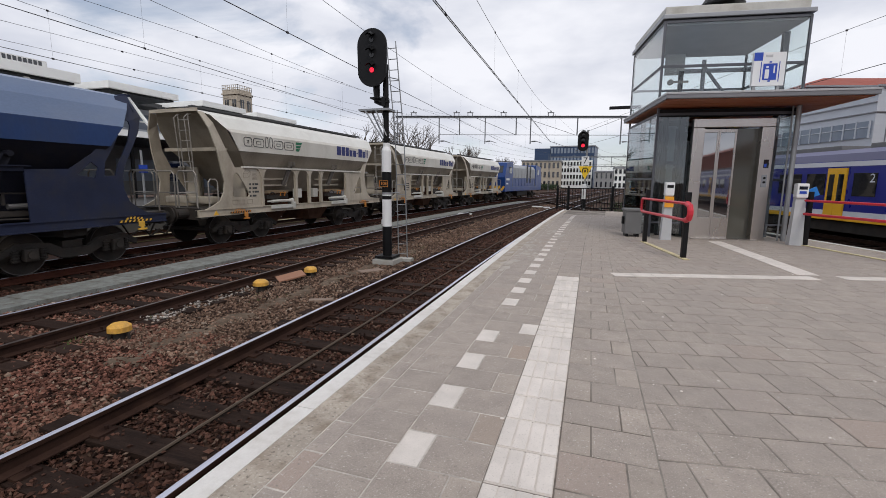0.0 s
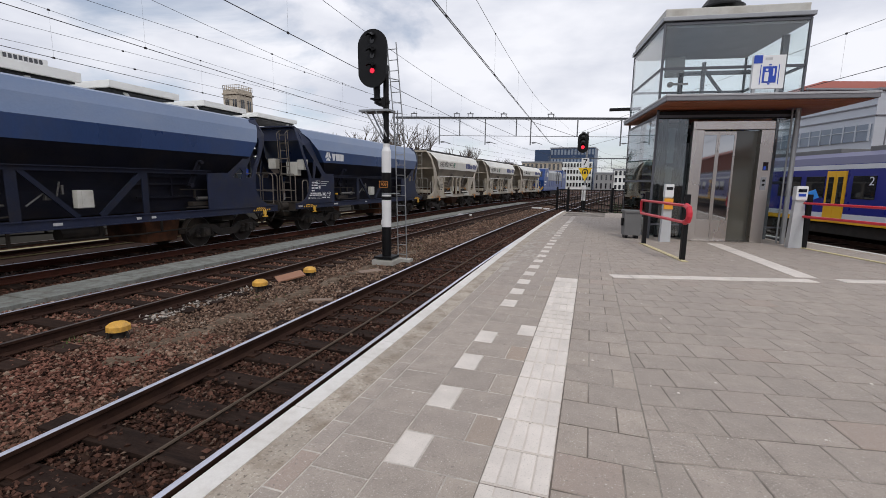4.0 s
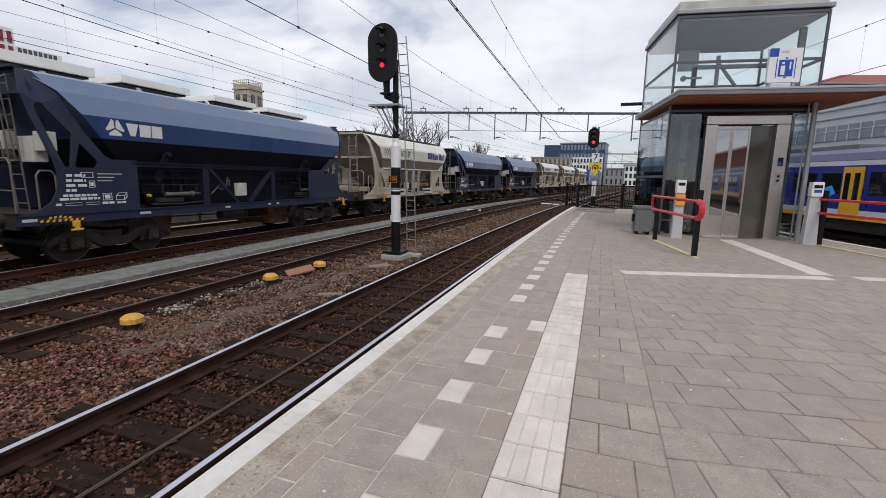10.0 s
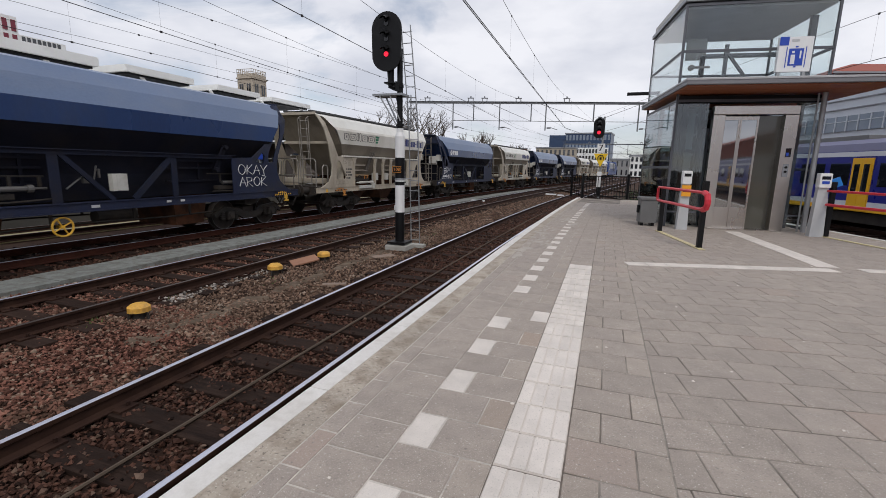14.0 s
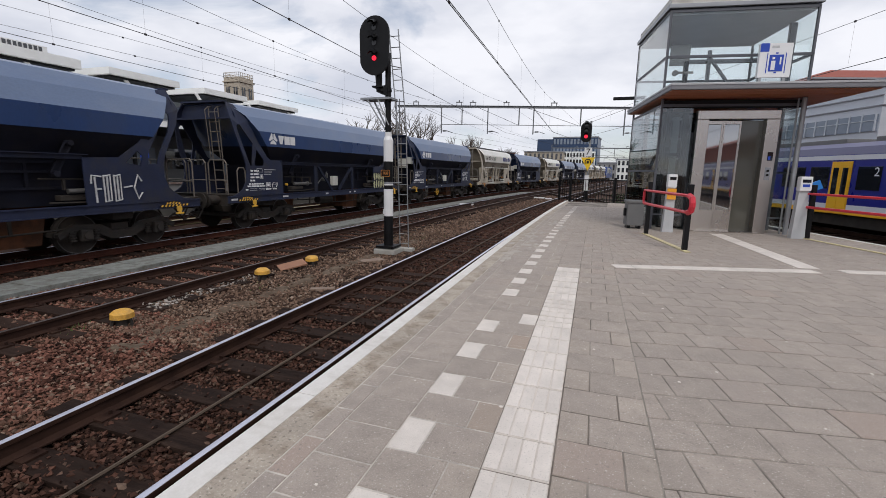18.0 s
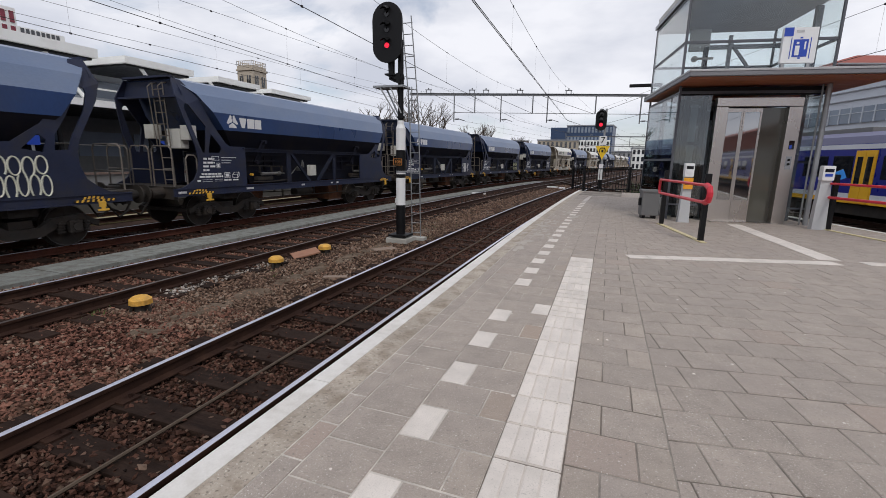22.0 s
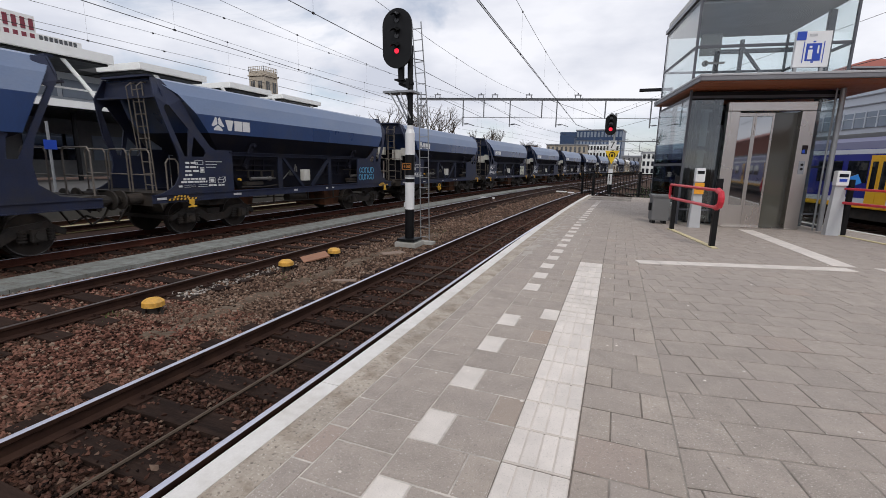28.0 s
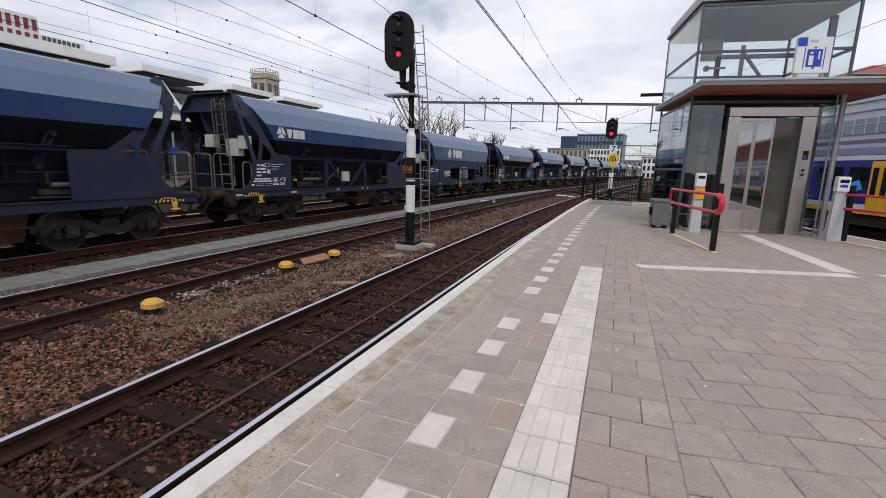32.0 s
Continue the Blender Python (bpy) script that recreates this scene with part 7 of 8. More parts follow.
for i in range(150):
    x, y, _ = along(-5.06 + rnd.gauss(0, 0.06), rnd.uniform(-2.9, 7.0))
    bm_cyl(bm, (x, y, -0.93), (x, y, -0.873 + rnd.uniform(-0.006, 0.006)), rnd.uniform(0.14, 0.24), 9, rnd.uniform(0.05, 0.1))
solid("earth_strip", bm, earth_mat, "low strip of trodden brown earth over a buried cable", "earth", kind="stuff")
bm = B()
rnd = random.Random(31)
for i in range(60):
    x, y, r = rnd.uniform(-0.7, 5.0), rnd.uniform(-5.0, 4.5), rnd.uniform(0.006, 0.014)
    bm_cyl(bm, (x, y, 0.0), (x, y, 0.0035), r, 7, r * 0.7)
for cx, cy, w_, l_, seed in ((-0.78, 3.4, 0.16, 0.9, 1), (-0.66, 2.2, 0.2, 0.7, 2), (-0.55, 6.2, 0.16, 0.6, 3), (-0.86, 0.9, 0.08, 0.5, 4), (-0.3, 5.2, 0.1, 0.35, 5)):
    rn = random.Random(seed)
    bs = B()
    for i in range(26):
        x, y = cx + rn.gauss(0, w_ / 2), cy + rn.gauss(0, l_ / 2)
        n, r = rn.randint(5, 8), rn.uniform(0.03, 0.09)
        bs.faces.new([bs.verts.new((x + r * rn.uniform(0.4, 1.0) * math.cos(6.283 * k / n), y + 1.6 * r * rn.uniform(0.4, 1.0) * math.sin(6.283 * k / n), 0.0022 + 0.00008 * i)) for k in range(n)])
    solid("paint_scuff", bs, scuff_mat, "pale worn scuff on the grey paving", "scuff", "pale scuffs on the paving", "stuff")
solid("gum_spots", bm, white_tile, "small pale gum spots trodden onto the paving", "gum spots", kind="stuff")

# ---- overhead line ----
def wire(bm, pts, r, n=4):
    return bm_tube(bm, pts, r, n)


POLES = [-15.0, 33.0, 92.0, 150.0]


def sag(y, z, depth):
    """The height of a carrier wire that hangs between the poles."""
    for a, b in zip(POLES, POLES[1:]):
        if a <= y <= b:
            k = (y - a) / (b - a)
            return z - depth * 4 * k * (1 - k)
    return z


def strung(x0, slope, off):
    """The poles' places of a wire that runs straight past the platform and then follows the line at off."""
    near = [(x0 + slope * y, y) for y in POLES[:2]]
    return near + [along(off, s)[:2] for s in POLES[2:]]


def on_wire(poles, y):
    for (ax, ay), (bx, by) in zip(poles, poles[1:]):
        if ay - 0.01 <= y <= by + 0.01:
            return ax + (bx - ax) * (y - ay) / (by - ay)
    return poles[-1][0]


for x0, slope, off, twin, far in ((-2.64, -0.0150, -2.9, True, 150), (-6.56, -0.0200, -7.2, False, 150), (-11.08, -0.0300, -11.7, False, 150), (-14.80, 0.0, -15.6, False, 90)):
    line = thing("overhead_line", Matrix.Identity(4), "thin dark overhead contact line strung along a track", "overhead line", "overhead lines")
    poles = strung(x0, slope, off)
    ys = [y for y in np.arange(-15, far, 2.0)]
    bm = B()
    for d_ in ((-0.02, 0.02) if twin else (0.0,)):
        wire(bm, [(on_wire(poles, y) + d_, y, 4.81) for y in ys], 0.010)
    part("contact_wire", bm, wire_mat, line)
    bm = B()
    wire(bm, [(on_wire(poles, y), y, sag(y, 7.3, 1.25)) for y in ys], 0.0065)
    part("carrier_wire", bm, wire_mat, line)
    for y in np.arange(-13.0, 60.0, 5.3):
        x = on_wire(poles, y)
        bm = B()
        wire(bm, [(x, y, 4.81), (x, y, sag(y, 7.3, 1.25))], 0.0022, 3)
        for z in (4.81, sag(y, 7.3, 1.25)):
            bm_box(bm, (x, y, z), (0.03, 0.06, 0.05))
        part("dropper", bm, wire_mat, line)
for x, z, rise in ((-12.6, 5.92, 0.036), (-16.1, 5.80, 0.022), (-15.6, 5.14, 0.022)):
    bm = B()
    wire(bm, [(x, y, z + rise * y) for y in np.arange(-15, 45, 4)], 0.0065)
    for y in np.arange(-12, 40, 6.0):
        bm_box(bm, (x, y, z + rise * y - 0.01), (0.03, 0.07, 0.05))
    solid("feeder_wire", bm, wire_mat, "thin dark feeder wire high beside the tracks", "wire", "feeder wires")


def gantry(a, b, z, hangers, tops, stays, label):
    """Portal across the tracks: masts, a slim beam, hangers with arms, insulators on top and slanting stays."""
    a, b = Vector((*a, 0)), Vector((*b, 0))
    d_ = (b - a).normalized()
    L = (b - a).length
    g = thing("gantry", Matrix.Translation(a) @ Matrix.Rotation(math.atan2(d_.y, d_.x), 4, "Z"), label, "gantry", "overhead line gantries")
    for u in (0, L):
        bm = B()
        for dx in (-0.14, 0.14):
            bm_box(bm, (u + dx, 0, z / 2 - 0.15), (0.06, 0.22, z + 1.5))
        for k in range(14):
            bm_beam(bm, (u - 0.14, 0, -0.8 + k * 0.58), (u + 0.14, 0, -0.8 + k * 0.58 + 0.5), 0.03, 0.03)
        part("mast", bm, dark_galv, g, "lattice steel mast")
    bm = B()
    for dz in (-0.08, 0.08):
        bm_box(bm, (L / 2, 0, z + dz), (L, 0.14, 0.04))
    bm_box(bm, (L / 2, 0, z), (L, 0.03, 0.15))
    part("beam", bm, dark_galv, g, "slim grey cross beam")
    for u, deep in hangers:
        bm = B()
        bm_box(bm, (u, 0, z - deep / 2), (0.09, 0.09, deep))
        if deep > 1.7:
            bm_tube(bm, [(u, 0, z - deep + 0.2), (u + 0.5, -0.1, z - deep + 0.22), (u + 1.0, -0.2, z - deep + 0.05)], 0.025)
            bm_cyl(bm, (u + 0.15, -0.03, z - deep + 0.2), (u + 0.45, -0.09, z - deep + 0.22), 0.06, 8)
        part("hanger", bm, dark_galv, g, "steel hanger with insulator")
    for u in tops:
        bm = B()
        for du in (-0.2, 0.2):
            bm_box(bm, (u + du, 0, z + 0.2), (0.06, 0.06, 0.26))
        bm_box(bm, (u, 0, z + 0.36), (0.56, 0.07, 0.07))
        bm_cyl(bm, (u, 0, z + 0.39), (u, 0, z + 0.52), 0.05, 8)
        part("top_insulator", bm, dark_galv, g)
    bm = B()
    wire(bm, [(hangers[0][0], 0, z - 1.5), (L - 0.3, 0, z - 1.5)], 0.028)
    part("span_wire", bm, wire_mat, g)
    for u0, u1 in stays:
        bm = B()
        wire(bm, [(u0, 0, z - 0.1), (u1, 0, z - 1.5)], 0.02)
        part("stay", bm, wire_mat, g)
    return g


gantry((-16.2, 30.27), (11.5, 37.4), 6.88, ((3.84, 2.26), (5.62, 1.53), (7.85, 2.26), (10.52, 1.53), (11.76, 2.26), (15.72, 1.53), (19.38, 2.26), (23.6, 1.53)), (1.6, 5.35, 6.53, 9.4, 13.43, 21.0), ((2.2, 5.5), (7.1, 10.5), (11.3, 15.6), (19.38, 15.8)), "slim grey steel gantry carrying the overhead lines")
FAR_GEAR = (((4, 2.2), (8, 1.5), (12.5, 2.2), (17, 1.5), (24, 2.2), (31, 1.5)), (5, 10, 15, 22), ((4, 8), (12.5, 17)))
x1, y1, h1 = along(-17, 92)
gantry((x1, y1), (x1 + 38, y1 + 4), 6.6, *FAR_GEAR, "distant grey steel gantry over the tracks")
x1, y1, h1 = along(-17, 150)
gantry((x1, y1), (x1 + 44, y1 + 4), 6.6, *FAR_GEAR, "far grey steel gantry over the tracks")

lamp = thing("platform_lamp", pose(2.2, 19.5, -0.9), "slim platform lamp post with flat dark head", "lamp")
bm = B()
bm_cyl(bm, (0.4, 0, 0), (0.4, 0, 6.3), 0.06, 10)
part("post", bm, galv, lamp)
lbox("lamp_head", (-0.35, 0, 6.2), (1.5, 0.25, 0.14), black_paint, "flat dark lamp head", parent=lamp, bevel=0.03)

# ---- second platform side: track and the waiting passenger train ----
TR = Matrix.Translation((right_edge(0), 0, 0)) @ Matrix.Rotation(SKEW, 4, "Z")


side_track = thing("side_track", TR, "dark track between the platform and the passenger train", "track", kind="structure")
for c in (1.75, 7.45):
    for sx in (-1, 1):
        bm = B()
        bm_prism(bm, [(c + sx * 0.7525 + u, RAIL + v) for u, v in RAIL_FOOT], 75, "y", -30)
        rail = part("rail", bm, rust, side_track)
        bm = B()
        bm_prism(bm, [(c + sx * 0.7525 + u, RAIL + v) for u, v in HEAD], 75, "y", -30)
        part("rail_head", bm, dull_head, rail)
    for i in range(60):
        shared("sleeper", sleeper_me, side_track, Matrix.Translation((c, -12 + i * 0.62, RAIL - 0.245)))

side_line = thing("overhead_line", TR, "thin dark overhead contact line strung along a track", "overhead line", "overhead lines")
bm = B()
wire(bm, [(1.75, -30, 5.75), (1.75, 3, 5.57), (1.75, 36, 5.75)], 0.007)
part("carrier_wire", bm, wire_mat, side_line)
bm = B()
wire(bm, [(1.75, -30, 4.42), (1.75, 36, 4.40)], 0.010)
part("contact_wire", bm, wire_mat, side_line)
for y in (-16, -9.5, -3.2, 3.0, 9.25, 15.6, 22.0, 28.5):
    bm = B()
    wire(bm, [(1.75, y, 5.58), (1.75, y, 4.41)], 0.0022, 3)
    bm_box(bm, (1.75, y, 5.6), (0.03, 0.05, 0.05))
    part("dropper", bm, wire_mat, side_line)

passenger = thing("passenger_train", TR @ Matrix.Translation((7.45, 0, RAIL)), "blue and yellow passenger train standing at the station", "train")


def coach(v0, v1, first):
    """One car: shell in colour bands, doors, windows, skirts, roof gear."""
    L, c = v1 - v0, (v0 + v1) / 2
    bm = B()
    prof = [(-1.42, 0.68), (-1.42, 2.95), (-1.30, 3.25), (-0.95, 3.42), (0.95, 3.42), (1.30, 3.25), (1.42, 2.95), (1.42, 0.68)]
    bm_prism(bm, prof, L, "y", v0)
    body = part("car_body", bm, train_blue, passenger, "blue car body")
    for sx in (-1, 1):
        lbox("white_band", (sx * 1.425, c, 2.86), (0.012, L, 0.18), train_white, parent=body)
        lbox("white_skirt", (sx * 1.425, c, 0.96), (0.014, L, 0.2), train_white, parent=body)
        lbox("yellow_skirt", (sx * 1.428, c, 0.77), (0.014, L, 0.18), train_yellow, parent=body)
    bm = B()
    bm_prism(bm, [(-1.425, 2.97), (-1.31, 3.26), (-0.95, 3.44), (0.95, 3.44), (1.31, 3.26), (1.425, 2.97)], L - 0.1, "y", v0 + 0.05)
    roof = part("roof", bm, train_roof, passenger, "grey-violet roof")
    for k in range(6):
        y = v0 + L * (k + 0.5) / 6
        lbox("roof_unit", (0, y, 3.5), (1.7, L / 8, 0.26), bin_grey, "dark roof equipment", parent=roof, bevel=0.04)
    return body


def train_side(v0, v1, doors, wins):
    body = coach(v0, v1, False)
    for y in doors:
        for sx in (-1, 1):
            fr = lbox("door", (sx * 1.435, y, 1.7), (0.03, 0.92, 2.02), train_yellow, "yellow double door", parent=passenger, bevel=0.01)
            for q in (-0.215, 0.215):
                lbox("door_leaf", (sx * 1.452, y + q, 1.69), (0.02, 0.415, 1.95), train_yellow, parent=fr)
                lbox("door_window", (sx * 1.464, y + q, 1.95), (0.012, 0.24, 1.05), dark_glass, parent=fr)
    for y, w in wins:
        for sx in (-1, 1):
            bm = B()
            bm_box(bm, (sx * 1.43, y, 2.08), (0.02, w, 0.86), bevel=0.008)
            part("window", bm, dark_glass, passenger, "dark tinted window")


# places along the train, measured from the slanted side's foot
train_side(-49.0, -22.4, (-43.0, -35.0, -27.0), [(-46, 1.6), (-40.5, 1.6), (-38, 1.6), (-32, 1.6), (-30, 1.6), (-24.5, 1.6)])
train_side(-22.0, 3.6, (-15.2, -6.9, 0.9), [(-18.5, 1.8), (-12.6, 1.7), (-10.2, 1.7), (-4.4, 1.6), (-2.2, 1.6), (2.6, 1.0)])
train_side(4.0, 34.0, (7.6, 13.95, 21.0), [(5.6, 1.2), (9.2, 1.3), (10.9, 1.3), (12.75, 0.95), (14.98, 0.95), (16.4, 1.3), (18.2, 1.3), (23, 1.3), (26, 1.3), (28, 1.3), (31, 1.3)])
for y in (-46, -26, -20, -15.5, -1, 1.8, 6, 20, 31):
    bm = B()
    for q in (-1.1, 1.1):
        for sx in (-1, 1):
            bm_cyl(bm, (sx * 0.68, y + q, 0.46), (sx * 0.82, y + q, 0.46), 0.45, 18)
    bm_box(bm, (0, y, 0.55), (2.3, 3.2, 0.3), bevel=0.05)
    part("bogie", bm, black_steel, passenger)
lbox("underframe", (0, -7.5, 0.42), (2.4, 82, 0.4), black_steel, parent=passenger)
lettering("class_mark", "2", 0.45, train_white, Matrix.Translation((-1.44, 12.45, 2.3)) @ pose(0, 0, 0, 90, 0, -90), passenger)

# ---- the far side: track, platform and station canopies ----
far_track = thing("far_track", Matrix.Identity(4), "track beyond the freight train by the station platform", "track", kind="structure")
for side in (-1, 1):
    rail = part("rail", sweep(B(), -15.6, -25, 120, 3, [(u + side * 0.7525, v + RAIL) for u, v in RAIL_FOOT]), rust, far_track)
    part("rail_head", sweep(B(), -15.6, -25, 120, 3, [(u + side * 0.7525, v + RAIL) for u, v in HEAD]), dull_head, rail)
sand = mat("olive_gravel", (0.33, 0.29, 0.16), 0.95, var=0.3, scale=3, bump=0.6, grain=40, dirt=(0.2, 0.17, 0.11), amount=0.5, dscale=1.5)
solid("gravel_strip", sweep(B(), -15.6, -25, 70, 3, rect(-1.88, 0.62, -0.95, -0.845)), sand, "olive mossy gravel bed of the far track", "gravel strip", kind="structure")
far_platform = solid("far_platform", sweep(B(), -17.5, -25, 60, 3, rect(-12, 0, -0.95, 0.05)), dark_asphalt, "dark asphalt station platform beyond the tracks", "platform", kind="structure")

station = thing("station_building", Matrix.Identity(4), "white modern station building with stepped flat canopies", "station building")
XS = -27.0


def slab_roof(y0, y1, z, thick, x0, x1):
    lbox("canopy_slab", ((x0 + x1) / 2, (y0 + y1) / 2, z), (x1 - x0, y1 - y0, thick), facade_white, "white flat canopy slab", parent=station, bevel=0.02)
    # shade under the white slab is put in as a black sheet
    lbox("canopy_underside", ((x0 + x1) / 2, (y0 + y1) / 2, z - thick / 2 - 0.06), (x1 - x0 - 0.5, y1 - y0 - 0.4, 0.12), black_paint, "black underside sheet for the shade below the slab", parent=station)


slab_roof(-14, 11.7, 6.82, 0.5, XS - 9, XS)
slab_roof(13.2, 17.95, 6.87, 0.40, XS - 9, XS)
slab_roof(20.0, 24.3, 6.88, 0.38, XS - 9, XS)
slab_roof(25.6, 31.0, 6.85, 0.34, XS - 9, XS)
for y, z, long_ in ((12.4, 6.75, 2.2), (19.0, 6.75, 2.4), (25, 6.75, 2.2), (36, 6.3, 10)):
    lbox("roof_link", (XS - 6, y, z), (4, long_, 0.3), dark_cover, "dark low roof between the slabs", parent=station)
# raised storey with glazing, lower canopy edge, columns
lbox("upper_wall", (XS - 7.5, 8, 5.5), (4, 46, 2.1), facade_grey, "grey upper storey", parent=station)
lbox("balcony_rail", (XS - 2.6, 8, 5.25), (0.08, 46, 0.10), facade_white, "white balcony rail", parent=station)
for k in range(16):
    lbox("upper_window", (XS - 5.46, -12 + k * 2.8, 5.6), (0.06, 2.5, 1.1), window_blue, "band window", parent=station)
lbox("lower_canopy", (XS - 3, 8, 4.0), (8.5, 48, 0.36), facade_white, "white lower canopy edge", parent=station)
# black sheet for the shade below the lower canopy
lbox("lower_canopy_underside", (XS - 3, 8, 3.78), (8.2, 47.6, 0.06), black_paint, parent=station)
for k in range(9):
    bm = B()
    bm_beam(bm, (XS - 0.1, -9.9 + k * 5.2, 4.2), (XS - 0.4, -11.6 + k * 5.2, 6.6), 0.16, 0.16)
    part("slanted_strut", bm, facade_white, station, "white slanted strut")
    bm = B()
    bm_cyl(bm, (XS - 1, -11 + k * 5.2, 0.05), (XS - 1, -11 + k * 5.2, 3.8), 0.12, 12)
    part("column", bm, black_paint, station)
lbox("ground_wall", (XS - 6.5, 8, 1.9), (0.4, 48, 3.7), bin_grey, "shaded grey ground floor wall", parent=station)
for k in range(12):
    lbox("shop_window", (XS - 6.26, -12 + k * 3.9, 1.7), (0.06, 3.0, 2.2), window_blue if k % 3 else dark_glass, "shop window", parent=station)
    lbox("window_bar", (XS - 6.2, -12 + k * 3.9, 1.9), (0.05, 3.0, 0.06), facade_white, parent=station)
lbox("brick_base", (XS - 6.2, 17, 0.6), (0.1, 14, 1.1), bin_grey, parent=station)
low = thing("low_building", pose(XS - 6.5, 54, 0.05), "low dark brick annex going on from the station", "building")
lbox("wall", (0, 0, 1.7), (5, 44, 3.4), shed_brown, parent=low)
lbox("roof", (0.4, 0, 3.5), (6.2, 44.4, 0.2), facade_white, "pale flat roof edge", parent=low)
for k in range(14):
    lbox("window", (2.52, -20 + k * 3.0, 1.7), (0.06, 1.8, 1.5), dark_glass, parent=low)
# platform furniture seen under the wagons' ends
for k, y in enumerate((4.0, 9.0, 15.5)):
    b_ = thing("platform_sign", pose(-19.5, y, 0.05), "blue platform information sign on a slim pole", "sign", "far platform signs")
    bm = B()
    bm_cyl(bm, (0, 0, 0), (0, 0, 2.6), 0.05, 8)
    part("pole", bm, galv, b_)
    lbox("sign_board", (0.06, 0, 1.75), (0.05, 0.4, 0.35), blue_sign, parent=b_)

# high white block behind the canopies, red and white striped tower block, lattice-topped stone tower
block = thing("office_block", Matrix.Identity(4), "long white office block with small square windows", "building")
lbox("block_wall", (-121, 58.5, 12.9), (10, 11.0, 27.6), facade_white, parent=block)
for k in range(8):
    lbox("block_window", (-115.96, 56.2 + k * 0.92, 26.0), (0.1, 0.6, 0.95), dark_glass, parent=block)
tower = thing("striped_tower", Matrix.Identity(4), "tall white tower block with dark red window stripes", "building")
lbox("tower_wall", (-100, 33.2, 11.7), (14, 20, 25.2), facade_white, parent=tower)
red_panel = mat("dark_red_panel", (0.22, 0.03, 0.05), 0.5)
panel_bm = B()
bm_box(panel_bm, (0, 0, 0), (0.12, 0.62, 1.75))
panel_me = mesh_of("tower_panel", panel_bm, red_panel)
for f in range(5):
    for k in range(15):
        shared("tower_panel", panel_me, tower, Matrix.Translation((-92.96, 42.6 - k * 1.15, 22.9 - f * 2.3)))
stone = thing("stone_tower", pose(-90.3, 92.6, 0), "old beige stone tower with railed top", "tower")
lbox("tower_shaft", (0, 0, 11), (5.0, 5.0, 24), facade_beige, parent=stone)
lbox("tower_cornice", (0, 0, 23.3), (5.5, 5.5, 0.4), facade_beige, parent=stone, bevel=0.1)
lbox("tower_top", (0, 0, 23.9), (5.0, 5.0, 1.0), facade_beige, parent=stone)
for u in (-1.2, 1.2):
    for a, (dx, dy) in (("e", (2.52, u)), ("s", (u, -2.52))):
        lbox("tower_window", (dx, dy, 20.6), (0.12 if a == "e" else 1.2, 1.2 if a == "e" else 0.12, 2.6), dark_glass, parent=stone)
        lbox("window_bar", (dx * 1.02, dy * 1.02, 20.6), (0.12 if a == "e" else 0.1, 0.1 if a == "e" else 0.12, 2.6), facade_beige, parent=stone)
bm = B()
for k in range(9):
    for u in (-2.5, 2.5):
        bm_box(bm, (-2.5 + k * 0.625, u, 24.9), (0.09, 0.09, 1.3))
        bm_box(bm, (u, -2.5 + k * 0.625, 24.9), (0.09, 0.09, 1.3))
for u in (-2.5, 2.5):
    for z in (24.8, 25.5):
        bm_box(bm, (0, u, z), (5.1, 0.1, 0.1))
        bm_box(bm, (u, 0, z), (0.1, 5.1, 0.1))
part("roof_railing", bm, facade_beige, stone)

# ---- the town in the distance ----
def facade_block(name, m, w, d_, h, wall_mat, floors, cols, win, label, z0=-0.9, win_mat=None, roof_mat=None, glaze=0.62):
    b_ = thing(name, m, label, "building")
    lbox("wall", (0, d_ / 2, z0 + h / 2), (w, d_, h), wall_mat, parent=b_)
    lbox("roof", (0, d_ / 2, z0 + h + 0.2), (w + 0.4, d_ + 0.4, 0.4), roof_mat or grey_sheet, parent=b_)
    fh = h / floors
    for f in range(floors):
        for k in range(cols):
            lbox("window", ((k + 0.5) * w / cols - w / 2, -0.02, z0 + fh * (f + 0.55)), (w / cols * win, 0.1, fh * glaze), win_mat or dark_glass, parent=b_)
    return b_


facade_block("blue_office", pose(-7, 170, 0, 0, 0, -6), 16.2, 12, 15.4, facade_dark, 5, 13, 0.6, "dark blue and white office block with rows of windows", win_mat=window_blue)
bb = thing("blue_office", pose(-17.9, 169.9, 0, 0, 0, 4), "dark blue office wing with plain end wall", "building")
lbox("wall", (0, 7, 6.6), (5.8, 14, 14.8), facade_dark, parent=bb)
front = thing("white_office", pose(-7, 168.6, 0, 0, 0, -6), "white grid office front with many square windows", "building")
lbox("wall", (0.2, 0.6, 4.3), (14.6, 1.0, 10.2), facade_white, parent=front)
for f in range(4):
    for k in range(13):
        lbox("window", (-6.6 + k * 1.12, 0.06, 8.2 - f * 2.4), (0.68, 0.1, 1.4), dark_glass, parent=front)
facade_block("stone_house", pose(-16.2, 150, 0, 0, 0, 0), 13, 9, 9.2, facade_beige, 3, 9, 0.5, "row of beige town houses with many windows")
facade_block("grey_house", pose(4.6, 160, 0, 0, 0, 0), 6.2, 9, 5.9, mat("grey_plaster", (0.28, 0.28, 0.28), 0.85), 2, 4, 0.3, "grey plain town house")
facade_block("white_house", pose(13.4, 161, 0, 0, 0, 0), 11, 9, 7.2, facade_white, 3, 8, 0.55, "white town house with many windows")
facade_block("brick_house", pose(-38, 150, 0, 0, 0, 12), 24, 10, 9.0, brick_red, 3, 12, 0.45, "long low brick building with flat roof")
facade_block("long_shed", pose(-58, 110, 0, 0, 0, 30), 30, 10, 8.0, shed_brown, 2, 10, 0.5, "long brown flat-roofed building behind the train")

